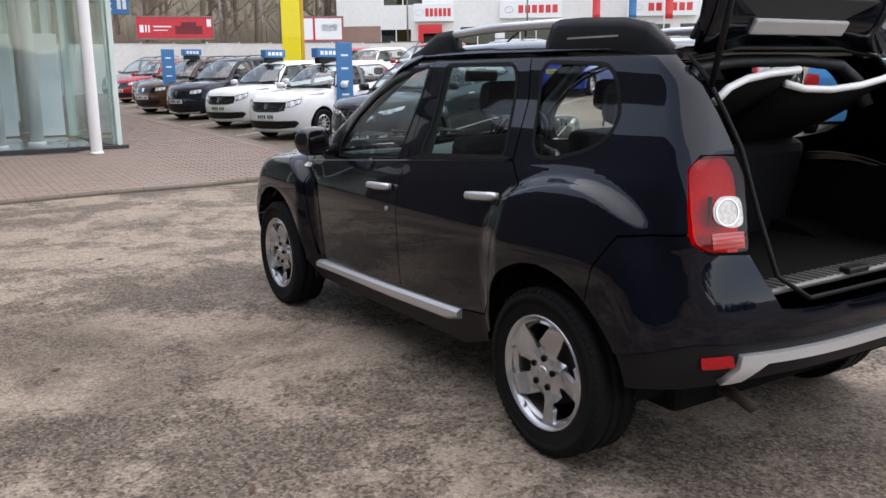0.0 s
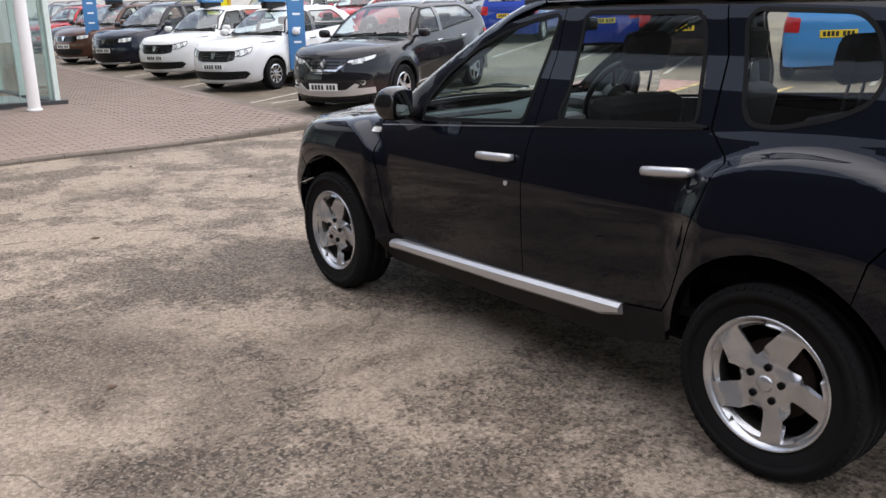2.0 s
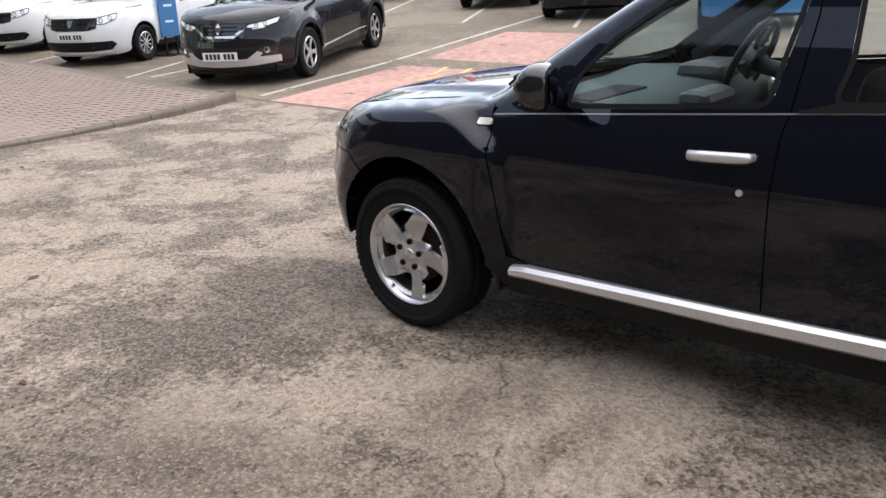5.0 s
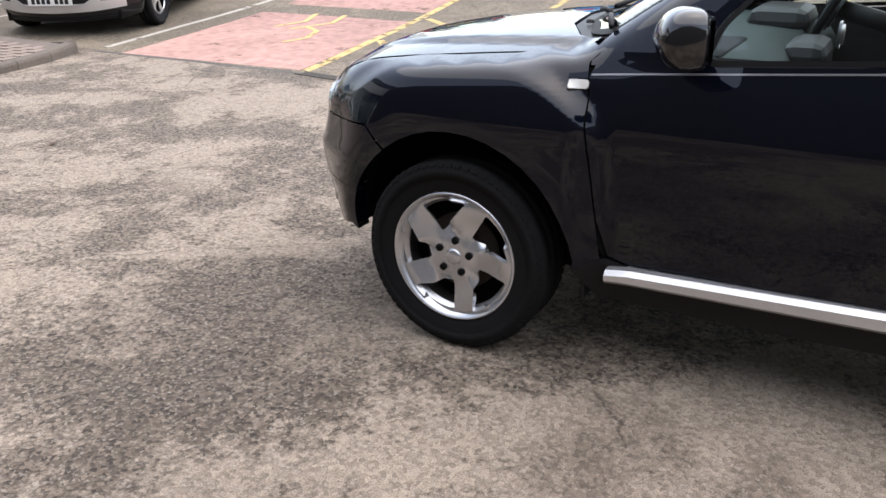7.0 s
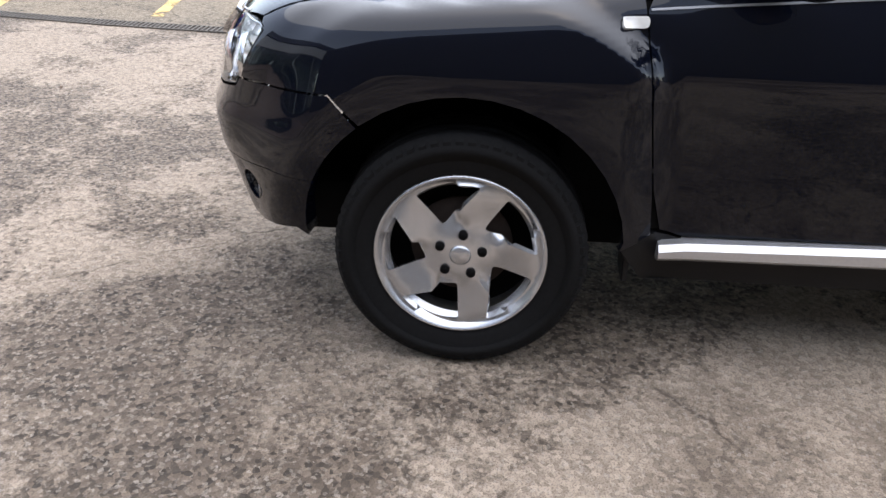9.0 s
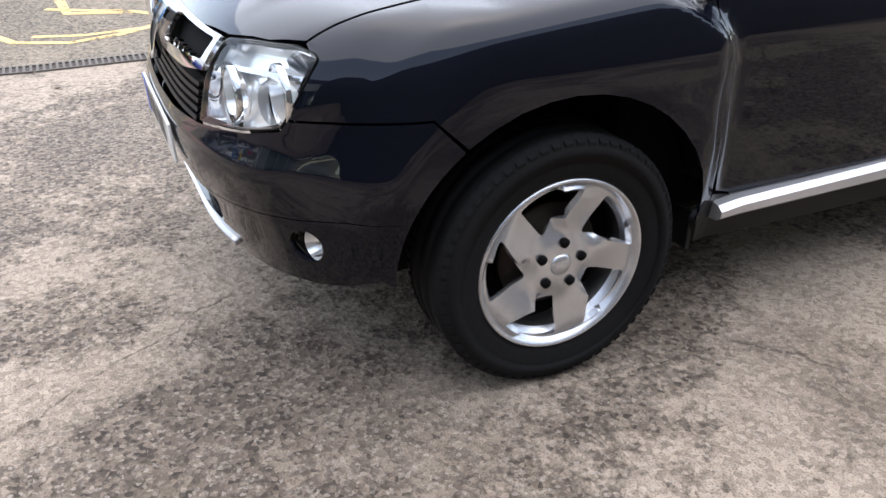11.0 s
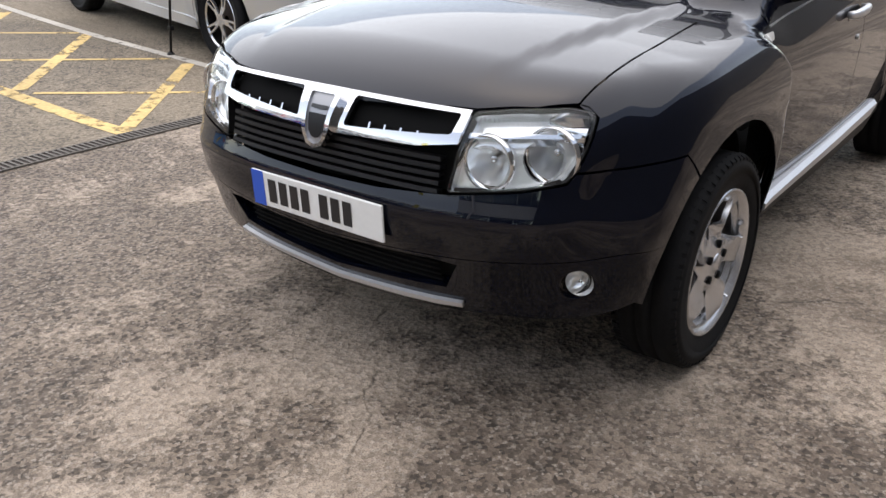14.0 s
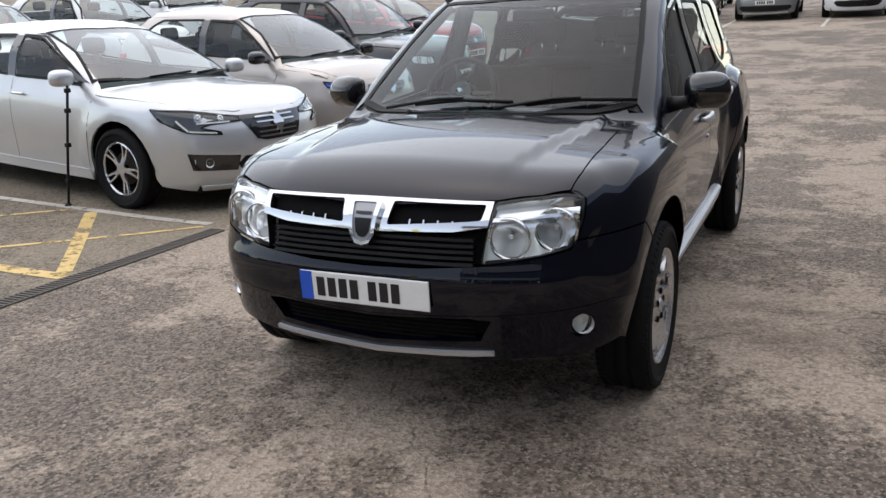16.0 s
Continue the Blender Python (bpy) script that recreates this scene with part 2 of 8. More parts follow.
def solid(name, verts, faces, mat, parent=None, label="", smooth=True, normals=None):
    """One mesh object from plain lists, under a parent where one is given; normals: the true ones of a curved form (zero: leave it)."""
    me = bpy.data.meshes.new(name)
    me.from_pydata([tuple(map(float, v)) for v in verts], [], [tuple(map(int, f)) for f in faces])
    me.materials.append(M[mat] if isinstance(mat, str) else mat)
    if smooth:
        me.shade_smooth()
    me.validate()
    me.update()
    if normals is not None and len(me.vertices) == len(normals):
        me.normals_split_custom_set_from_vertices([tuple(map(float, v)) for v in normals])
    ob = new(name, me)
    ob.parent = parent
    ob.visible_shadow = mat not in ("glass", "screen", "far_screen", "lens")
    if label:
        tagged(ob, label)
    return ob


def part(name, bm, mat, parent, label="", smooth=False):
    """Links a bmesh as one mesh object under a thing or under a part."""
    me = bpy.data.meshes.new(name)
    bmesh.ops.recalc_face_normals(bm, faces=bm.faces)
    bm.to_mesh(me)
    bm.free()
    me.materials.append(M[mat] if isinstance(mat, str) else mat)
    if smooth:
        me.shade_smooth()
    ob = new(name, me)
    ob.parent = parent
    if label:
        tagged(ob, label)
    return ob


def box_bm(lo, hi, bevel=0.0, segments=2):
    bm = bmesh.new()
    bmesh.ops.create_cube(bm, size=1)
    lo, hi = Vector(lo), Vector(hi)
    for v in bm.verts:
        v.co = Vector((lo[i] + (hi[i] - lo[i]) * (v.co[i] + 0.5) for i in range(3)))
    if bevel:
        bmesh.ops.bevel(bm, geom=bm.edges[:], offset=bevel, segments=segments, affect="EDGES", profile=0.5)
    return bm


def box(name, lo, hi, mat, parent=None, bevel=0.0, label="", turn=None):
    bm = box_bm(lo, hi, bevel)
    if turn:
        bm.transform(turn)
    return part(name, bm, mat, parent, label)


def thing(name, label, category, group="", m=None):
    ob = new(name)
    ob.empty_display_size = 0.2
    if m is not None:
        ob.matrix_world = m
    return tagged(ob, label, category, group)


def tube(name, points, radius, mat, parent=None, label="", sides=8, closed=False, flat=1.0):
    """A round bar along points; flat squeezes it upright."""
    p = np.array(points, float)
    n = len(p)
    d = np.gradient(p, axis=0) if not closed else np.roll(p, -1, 0) - np.roll(p, 1, 0)
    d /= np.linalg.norm(d, axis=1)[:, None] + 1e-9
    up = np.array([0, 0, 1.0]) if abs(d[:, 2]).max() < 0.9 else np.array([0.9, 0.44, 0.02])
    a = np.cross(d, up)
    a /= np.linalg.norm(a, axis=1)[:, None] + 1e-9
    b = np.cross(a, d)
    r = np.broadcast_to(np.asarray(radius, float), (n,))[:, None]
    rings = []
    for k in range(sides):
        t = 2 * math.pi * k / sides
        rings.append(p + r * (a * math.cos(t) + b * math.sin(t) * flat))
    v = np.stack(rings, 1).reshape(-1, 3)
    f = []
    for i in range(n if closed else n - 1):
        for k in range(sides):
            j, q = (i + 1) % n, (k + 1) % sides
            f.append((i * sides + k, i * sides + q, j * sides + q, j * sides + k))
    if not closed:
        f += [tuple(range(sides))[::-1], tuple((n - 1) * sides + k for k in range(sides))]
    return solid(name, v, f, mat, parent, label)


def lathe(name, profile, mat, parent, label="", steps=48, axis="x", at=(0, 0, 0), closed=False):
    """A turned form: profile of (along, radius) round an axis through a point."""
    pr = list(profile)
    v, f = [], []
    for k in range(steps):
        t = 2 * math.pi * k / steps
        for a, r in pr:
            c, s = r * math.cos(t), r * math.sin(t)
            w = (a, c, s) if axis == "x" else (c, a, s) if axis == "y" else (c, s, a)
            v.append(tuple(w[i] + at[i] for i in range(3)))
    m = len(pr)
    for k in range(steps):
        q = (k + 1) % steps
        for i in range(m if closed else m - 1):
            j = (i + 1) % m
            f.append((k * m + i, k * m + j, q * m + j, q * m + i))
    return solid(name, v, f, mat, parent, label)


def inside(pts, poly):
    """Which points lie in a polygon."""
    x, y = pts[:, 0][:, None], pts[:, 1][:, None]
    a, b = poly, np.roll(poly, -1, 0)
    cross = (a[:, 1] > y) != (b[:, 1] > y)
    with np.errstate(divide="ignore", invalid="ignore"):
        at = (b[:, 0] - a[:, 0]) * (y - a[:, 1]) / (b[:, 1] - a[:, 1]) + a[:, 0]
    return (cross & (x < at)).sum(1) % 2 == 1


def dense(poly, step):
    out = []
    p = np.asarray(poly, float)
    for a, b in zip(p, np.roll(p, -1, 0)):
        k = max(1, int(math.ceil(np.linalg.norm(b - a) / step)))
        out += [a + (b - a) * i / k for i in range(k)]
    return np.array(out)


def rounded(poly, r, seg=4):
    """A polygon with its corners rounded by r."""
    p = np.asarray(poly, float)
    out = []
    n = len(p)
    for i in range(n):
        a, b, c = p[i - 1], p[i], p[(i + 1) % n]
        u, w = a - b, c - b
        lu, lw = np.linalg.norm(u), np.linalg.norm(w)
        k = min(r, lu * 0.45, lw * 0.45)
        s, e = b + u / lu * k, b + w / lw * k
        for t in np.linspace(0, 1, seg + 1):
            out.append((1 - t) ** 2 * s + 2 * t * (1 - t) * b + t * t * e)
    return np.array(out)


def swollen(poly, d):
    """A polygon moved outwards by d (inwards if negative)."""
    p = np.asarray(poly, float)
    area = 0.5 * np.sum(p[:, 0] * np.roll(p[:, 1], -1) - np.roll(p[:, 0], -1) * p[:, 1])
    e = np.roll(p, -1, 0) - p
    nrm = np.stack([e[:, 1], -e[:, 0]], 1) / (np.linalg.norm(e, axis=1)[:, None] + 1e-9) * (1 if area > 0 else -1)
    v = nrm + np.roll(nrm, 1, 0)
    v /= np.maximum((v * v).sum(1)[:, None], 0.5) / 2 + 1e-9
    return p + v * d


def flat_mesh(outline, holes=(), step=0.06):
    """Triangles of a polygon with holes, with points spread inside; returns points and faces."""
    loops = [dense(outline, step)] + [dense(h, step) for h in holes]
    pts = np.concatenate(loops)
    lo, hi = loops[0].min(0), loops[0].max(0)
    gx, gy = np.arange(lo[0] + step * 0.37, hi[0], step), np.arange(lo[1] + step * 0.41, hi[1], step)
    grid = np.stack(np.meshgrid(gx, gy), -1).reshape(-1, 2)
    if len(grid):
        keep = inside(grid, loops[0])
        for h in loops[1:]:
            keep &= ~inside(grid, h)
        grid = grid[keep]
    if len(grid):
        near = np.full(len(grid), 9.0)
        for q in pts:
            near = np.minimum(near, ((grid - q) ** 2).sum(1))
        grid = grid[near > (0.42 * step) ** 2]
    edges, start = [], 0
    for lp in loops:
        edges += [(start + i, start + (i + 1) % len(lp)) for i in range(len(lp))]
        start += len(lp)
    every = np.concatenate([pts, grid]) if len(grid) else pts
    v, _, f, *_ = delaunay_2d_cdt([Vector(p) for p in every], edges, [], 0, 1e-6)
    v, f = np.array([tuple(p) for p in v]), np.array([t for t in f if len(t) == 3])
    mid = v[f].mean(1)
    keep = inside(mid, loops[0])
    for h in loops[1:]:
        keep &= ~inside(mid, h)
    return v, f[keep]


def skin(name, project, outline, mat, parent, holes=(), step=0.06, gap=0.0, rim=0.012, label="", mirror=False, lift=0.0):
    """A sheet laid on a form: a flat polygon carried onto it by project(points) -> places, with its edges turned in by rim."""
    if gap:
        outline, holes = swollen(outline, -gap), [swollen(h, gap) for h in holes]
    v, f = flat_mesh(outline, holes, step)
    p = project(v)
    nrm = np.zeros_like(p)
    fn = np.cross(p[f[:, 1]] - p[f[:, 0]], p[f[:, 2]] - p[f[:, 0]])
    for k in range(3):
        np.add.at(nrm, f[:, k], fn)
    nrm /= np.linalg.norm(nrm, axis=1)[:, None] + 1e-12
    away = p - project.heart(p)
    if (nrm * away).sum() < 0:
        f, nrm = f[:, ::-1], -nrm
    true = None
    if project.slope is not None:
        true = project.slope(p)
        true = np.where(((true * nrm).sum(1) > 0.1)[:, None], true, nrm)
    p = p + nrm * lift
    if rim:
        count = {}
        for t in f:
            for a, b in ((t[0], t[1]), (t[1], t[2]), (t[2], t[0])):
                count[(a, b)] = 1
        edge = [(a, b) for a, b in count if (b, a) not in count]
        ids = sorted({i for e in edge for i in e})
        at = {i: len(p) + k for k, i in enumerate(ids)}
        low = {i: len(p) + len(ids) + k for k, i in enumerate(ids)}
        p = np.concatenate([p, p[ids], p[ids] - nrm[ids] * rim])
        if true is not None:
            true = np.concatenate([true, np.zeros((2 * len(ids), 3))])
        f = [tuple(t) for t in f] + [(at[b], at[a], low[a], low[b]) for a, b in edge]
    if mirror:
        p = p * (-1, 1, 1)
        f = [tuple(t)[::-1] for t in f]
        true = None if true is None else true * (-1, 1, 1)
    return solid(name, p, f, mat, parent, label, normals=true)


def key_curve(keys):
    """A smooth curve through (at, value) keys that doesn't overshoot; flat beyond its ends."""
    k = np.array(sorted(keys), float)
    x, y = k[:, 0], k[:, 1]
    d = np.diff(y) / np.diff(x)
    m = np.zeros(len(x))
    m[0], m[-1] = d[0], d[-1]
    for i in range(1, len(x) - 1):
        m[i] = 0 if d[i - 1] * d[i] <= 0 else 2 * d[i - 1] * d[i] / (d[i - 1] + d[i])

    def at(q):
        q = np.clip(q, x[0], x[-1])
        i = np.clip(np.searchsorted(x, q) - 1, 0, len(x) - 2)
        h = x[i + 1] - x[i]
        t = (q - x[i]) / h
        return (2 * t**3 - 3 * t**2 + 1) * y[i] + (t**3 - 2 * t**2 + t) * h * m[i] + (3 * t**2 - 2 * t**3) * y[i + 1] + (t**3 - t**2) * h * m[i + 1]

    return at


def smax(a, b, k):
    h = np.maximum(k - np.abs(a - b), 0) / k
    return np.maximum(a, b) + h * h * k / 4


def smin(a, b, k):
    return -smax(-a, -b, k)


class Form:
    """A car body as one smooth form: a lower body and a cabin, each bounded by curves of its sides, ends and top.
    x to the side, y ahead, z up; the origin on the ground midway between the axles."""

    def __init__(self, s):
        self.s = s
        self.side, self.plan = key_curve(s["side"]), key_curve(s["plan"])
        self.nose, self.tail = key_curve(s["nose"]), key_curve(s["tail"])
        self.deck, self.roof = key_curve(s["deck"]), key_curve(s["roof"])
        self.lean, self.front, self.back = key_curve(s["lean"]), key_curve(s["screen"]), key_curve(s["back"])
        self.corner, self.rear_corner = s.get("corner", 0.5), s.get("rear_corner", 0.4)
        self.cx = s["wide"] - self.corner
        self.cyf, self.cyr = s["cyf"], s["cyr"]

    def inside(self, p):
        s = self.s
        x, y, z = np.abs(p[..., 0]), p[..., 1], p[..., 2]
        w = self.side(z) + self.plan(y)
        for wy, out, inner, outer, up in s["flares"]:
            r = np.hypot(y - wy, (z - up))
            t = np.clip((outer - r) / (outer - inner), 0, 1)
            k = s.get("ledge", 0.0)
            lift = (1 - k) * t * t * (3 - 2 * t) + k * (1 - (1 - t) ** 2)
            if s.get("crest"):
                # a hard-edged haunch over each wheel: a narrow shelf that faces the sky, upright below its edge
                mid_y, edge, wide, y0, y1 = (1.3365, 0.70, 0.06, 0.80, 1.90) if wy > 0 else (-1.40, 0.765, 0.055, -1.95, -0.86)
                rr = np.hypot(y - mid_y, z - up)
                here = np.clip((y - y0) / (0.14 if wy > 0 else 0.30), 0, 1) * np.clip((y1 - y) / (0.45 if wy > 0 else 0.26), 0, 1)
                here = here * here * (3 - 2 * here) * np.clip((z - 0.55) / 0.2, 0, 1)
                q = np.clip((edge - rr) / wide, 0, 1)
                shelf = 0.86 * q * q * (3 - 2 * q) + 0.14 * np.clip((edge - rr) / 0.25, 0, 1)
                lift = lift + (shelf - lift) * here
            if s.get("crest"):
                # the flare dies out on the doors
                d = np.clip((y - 0.80) / 0.17, 0, 1) if wy > 0 else np.clip((-0.86 - y) / 0.24, 0, 1)
                lift = lift * d * d * (3 - 2 * d)
            w = w + out * lift
        bulge = s.get("swage")
        if bulge is not None:
            w = w + bulge(y, z)
        over = z - self.deck(y) + s["crown"] * x * x
        ridge = s.get("ridge")
        if ridge is not None:
            over = over + ridge(x, y)
        soft = s.get("shoulder", 0.12)
        if s.get("crest"):
            near = np.clip((y - 0.70) / 0.3, 0, 1) * np.clip((2.0 - y) / 0.5, 0, 1)
            soft = soft - 0.065 * near * near * (3 - 2 * near)
        lower = smax(x - w, over, soft)
        lower = smax(lower, y - self.nose(z) + s["nose_round"] * x ** s.get("nose_power", 2.28), s.get("nose_soft", 0.16))
        lower = smax(lower, -y - self.tail(z) + s["tail_round"] * x ** 2.6, s.get("tail_soft", 0.14))
        cabin = smax(x - self.lean(z) - 0.25 * self.plan(y) + s.get("cabin_taper", 0.03) * np.maximum(y, 0) ** 2, z - self.roof(y) + s["roof_crown"] * x * x, 0.10)
        cabin = smax(cabin, y - self.front(z) + s["screen_round"] * x * x, s.get("screen_soft", 0.10))
        cabin = smax(cabin, -y - self.back(z) + s["back_round"] * x * x, s.get("back_soft", 0.10))
        return smin(lower, cabin, 0.035)

    def slope(self, p, e=0.010):
        """The outward normals of the form at places on it."""
        g = np.zeros_like(p)
        for k in range(3):
            step = np.zeros(3)
            step[k] = e
            g[:, k] = self.inside(p + step) - self.inside(p - step)
        return g / (np.linalg.norm(g, axis=1)[:, None] + 1e-12)

    def cast(self, o, d, far=2.2):
        """Where rays from o along d first meet the form."""
        steps = np.linspace(0, far, 90)
        hit = np.full(len(o), far)
        done = np.zeros(len(o), bool)
        for k in steps:
            now = (self.inside(o + d * k) < 0) & ~done
            hit[now] = k
            done |= now
        lo, hi = hit - steps[1], hit.copy()
        for _ in range(16):
            mid = (lo + hi) / 2
            inn = self.inside(o + d * mid[:, None]) < 0
            hi, lo = np.where(inn, mid, hi), np.where(inn, lo, mid)
        return o + d * hi[:, None]

    def belt(self, lift=0.0):
        """Round the body at a height: points (s, z); s is y along the side and turns the corners at both ends. Left side."""
        def project(v):
            s, z = v[:, 0], v[:, 1]
            over = (s > self.nose_mid()) | (s < self.tail_mid())
            s = np.where(s > self.nose_mid(), 2 * self.nose_mid() - s, np.where(s < self.tail_mid(), 2 * self.tail_mid() - s, s))
            o, d = np.zeros((len(v), 3)), np.zeros((len(v), 3))
            R, Q = self.corner, self.rear_corner
            xr = self.s["wide"] - Q
            tf, tr = np.clip((s - self.cyf) / R, 0, math.pi / 2), np.clip((self.cyr - s) / Q, 0, math.pi / 2)
            xf = np.clip(self.cx - (s - self.cyf - R * math.pi / 2), -9, self.cx)
            xb = np.clip(xr - (self.cyr - Q * math.pi / 2 - s), -9, xr)
            front, rear = s > self.cyf, s < self.cyr
            ang = np.where(front, tf, np.where(rear, -tr, 0))
            cx = np.where(front, np.where(tf >= math.pi / 2, xf, self.cx), np.where(rear, np.where(tr >= math.pi / 2, xb, xr), 0))
            cy = np.where(front, self.cyf, np.where(rear, self.cyr, s))
            d[:, 0], d[:, 1] = np.cos(ang), -np.sin(ang)
            o[:, 0], o[:, 1], o[:, 2] = -cx, cy, z
            p = self.cast(o - d * 1.7, d, 2.2) - d * lift
            p[:, 0] *= np.where(over, -1, 1)
            return p

        project.slope = self.slope
        project.heart = lambda p: np.stack([p[:, 0] * 0, np.clip(p[:, 1], self.cyr + 0.2, self.cyf - 0.2), p[:, 2] * 0 + 0.6], 1)
        return project

    def to_belt(self, x, y, z):
        """The (s, z) of a place on the left side (x taken as positive)."""
        x = abs(x)
        if y > self.cyf:
            if x > self.cx:
                return (self.cyf + self.corner * math.atan2(y - self.cyf, x - self.cx), z)
            return (self.cyf + self.corner * math.pi / 2 + self.cx - x, z)
        xr = self.s["wide"] - self.rear_corner
        if y < self.cyr:
            if x > xr:
                return (self.cyr - self.rear_corner * math.atan2(self.cyr - y, x - xr), z)
            return (self.cyr - self.rear_corner * math.pi / 2 - xr + x, z)
        return (y, z)

    def nose_mid(self):
        return self.cyf + self.corner * math.pi / 2 + self.cx

    def tail_mid(self):
        return self.cyr - self.rear_corner * math.pi / 2 - (self.s["wide"] - self.rear_corner)

    def top(self, lift=0.0):
        """From above: points (x, y)."""
        def project(v):
            o = np.stack([v[:, 0], v[:, 1], np.full(len(v), 2.2)], 1)
            d = np.tile((0.0, 0.0, -1.0), (len(v), 1))
            return self.cast(o, d, 2.0) - d * lift

        project.slope = self.slope
        project.heart = lambda p: p * (0.2, 0.5, 0) + (0, 0, 0.2)
        return project

# ---- the ground ----


def fall(x, y):
    """Height of the yard: level round the car, rising gently beyond the drain and towards both ends."""
    soft = lambda d, w: np.where(d < 0, 0, np.where(d < w, d * d / (2 * w), d - w / 2))
    x = np.minimum(np.asarray(x, float), 40)
    return 0.042 * soft(x - 2.8, 0.8) + 0.03 * soft(x - 5.0, 1.5) + 0.062 * soft(np.minimum(-np.asarray(y, float), 60) - 3.2, 3.0) + 0.015 * soft(np.minimum(np.asarray(y, float), 60) - 8, 1.0)


def axis_steps(lo, hi, fine_lo, fine_hi, fine, coarse):
    a = list(np.arange(fine_lo, fine_hi + 1e-6, fine))
    up = [fine_hi + (hi - fine_hi) * (k / coarse) ** 2.2 for k in range(1, coarse + 1)]
    down = [fine_lo - (fine_lo - lo) * (k / coarse) ** 2.2 for k in range(1, coarse + 1)]
    return np.array(sorted(down + a + up))


gx, gy = axis_steps(-900, 900, -6, 14, 0.4, 14), axis_steps(-900, 900, -20, 24, 0.4, 14)
gv = [(x, y, float(fall(x, y))) for y in gy for x in gx]
gf = [(j * len(gx) + i, j * len(gx) + i + 1, (j + 1) * len(gx) + i + 1, (j + 1) * len(gx) + i) for j in range(len(gy) - 1) for i in range(len(gx) - 1)]
ground = tagged(solid("ground", gv, gf, "asphalt"), "worn grey-brown tarmac with bleached patches, dark stains and darker patches near the car", "ground", kind="structure")


# ---- the black off-roader: its form ----
DUSTER = dict(
    wide=0.85, corner=0.5, rear_corner=0.4, cyf=1.55, cyr=-1.55,
    side=[(0.15, 0.69), (0.28, 0.765), (0.40, 0.795), (0.6, 0.815), (0.8, 0.822), (0.92, 0.802), (1.02, 0.778), (1.15, 0.750), (1.3, 0.72)],
    plan=[(-2.2, -0.08), (-1.6, -0.012), (-1.0, 0.0), (0.0, 0.0), (1.0, -0.012), (1.6, -0.03), (2.2, -0.10)],
    flares=[(1.3365, 0.078, 0.47, 0.66, 0.33), (-1.3365, 0.078, 0.50, 0.745, 0.33)],
    ledge=0.2, crest=True,
    ridge=lambda x, y: 0.016 * np.clip((x - 0.56 + 0.17 * (y - 0.95)) / 0.05, 0, 1) * np.clip((2.0 - y) / 0.5, 0, 1),
    nose=[(0.15, 1.90), (0.26, 2.01), (0.33, 2.045), (0.45, 2.085), (0.52, 2.11), (0.60, 2.12), (0.655, 2.10), (0.72, 2.085), (0.78, 2.075), (0.86, 2.04), (0.93, 1.98), (1.05, 1.80)],
    nose_round=0.45, nose_power=3.2, nose_soft=0.14,
    tail=[(0.15, 1.90), (0.35, 2.02), (0.5, 2.10), (0.62, 2.10), (0.70, 2.09), (0.77, 2.072), (0.84, 2.045), (0.9, 2.01), (1.15, 1.965), (1.3, 1.93)],
    tail_round=0.30, tail_soft=0.14,
    deck=[(-2.0, 1.20), (-1.0, 1.16), (0.0, 1.10), (0.8, 1.065), (1.1, 1.045), (1.5, 1.01), (1.8, 0.965), (1.95, 0.93), (2.05, 0.89), (2.2, 0.83)],
    crown=0.09, shoulder=0.13,
    roof=[(-2.0, 1.53), (-1.7, 1.562), (-1.2, 1.588), (-0.6, 1.598), (0.0, 1.585), (0.3, 1.56), (1.0, 1.50)],
    roof_crown=0.07,
    lean=[(0.95, 0.785), (1.05, 0.765), (1.2, 0.715), (1.35, 0.66), (1.48, 0.622), (1.62, 0.575)],
    screen=[(0.9, 1.30), (1.03, 1.10), (1.15, 0.92), (1.3, 0.67), (1.45, 0.40), (1.56, 0.18)],
    screen_round=0.35,
    back=[(0.9, 2.0), (1.2, 1.93), (1.4, 1.83), (1.5, 1.76), (1.6, 1.66)],
    back_round=0.12,
)

# ---- car parts used by every car ----


def arc(cx, cz, r, a, b, n=14):
    return [(cx + r * math.cos(radians(t)), cz + r * math.sin(radians(t))) for t in np.linspace(a, b, n)]


def both_sides(half, mid):
    """A half outline that begins and ends on the middle line, closed by its mirror image."""
    h = [tuple(p) for p in half]
    return h + [(2 * mid - s, z) for s, z in h[::-1] if abs(s - mid) > 1e-6]


def wheel_face(kind, r):
    """Outline and openings of a wheel, seen from outside."""
    ring = arc(0, 0, r, 0, 354, 60)
    holes = []
    if kind == "blade":
        ring = arc(0, 0, r * 0.955, 0, 354, 60)
        for k in range(5):
            a = 130 + 72 * k
            h = [(0.40 * r * math.cos(radians(a - 2)), 0.40 * r * math.sin(radians(a - 2)))]
            h += arc(0, 0, 0.885 * r, a + 2, a - 48, 10)
            holes.append(rounded(h, 0.012, 2))
    elif kind == "twin":
        for k in range(5):
            a = 90 + 72 * k
            holes.append(rounded(arc(0, 0, 0.93 * r, a - 26, a + 26, 8) + arc(0, 0, 0.22 * r, a + 16, a - 16, 2), 0.010, 2))
            a += 36
            holes.append(rounded(arc(0, 0, 0.91 * r, a - 6.0, a + 6.0, 3) + arc(0, 0, 0.48 * r, a + 3.5, a - 3.5, 2), 0.004, 2))
    else:
        n = {"five": 5, "seven": 7, "ten": 10}[kind]
        for k in range(n):
            a, w = 90 + 360 * k / n, 360 / n
            h = arc(0, 0, 0.86 * r, a - w * 0.36, a + w * 0.36, 6) + arc(0, 0, 0.30 * r, a + w * 0.20, a - w * 0.20, 2)
            holes.append(rounded(h, 0.014, 2))
    return np.array(ring), holes


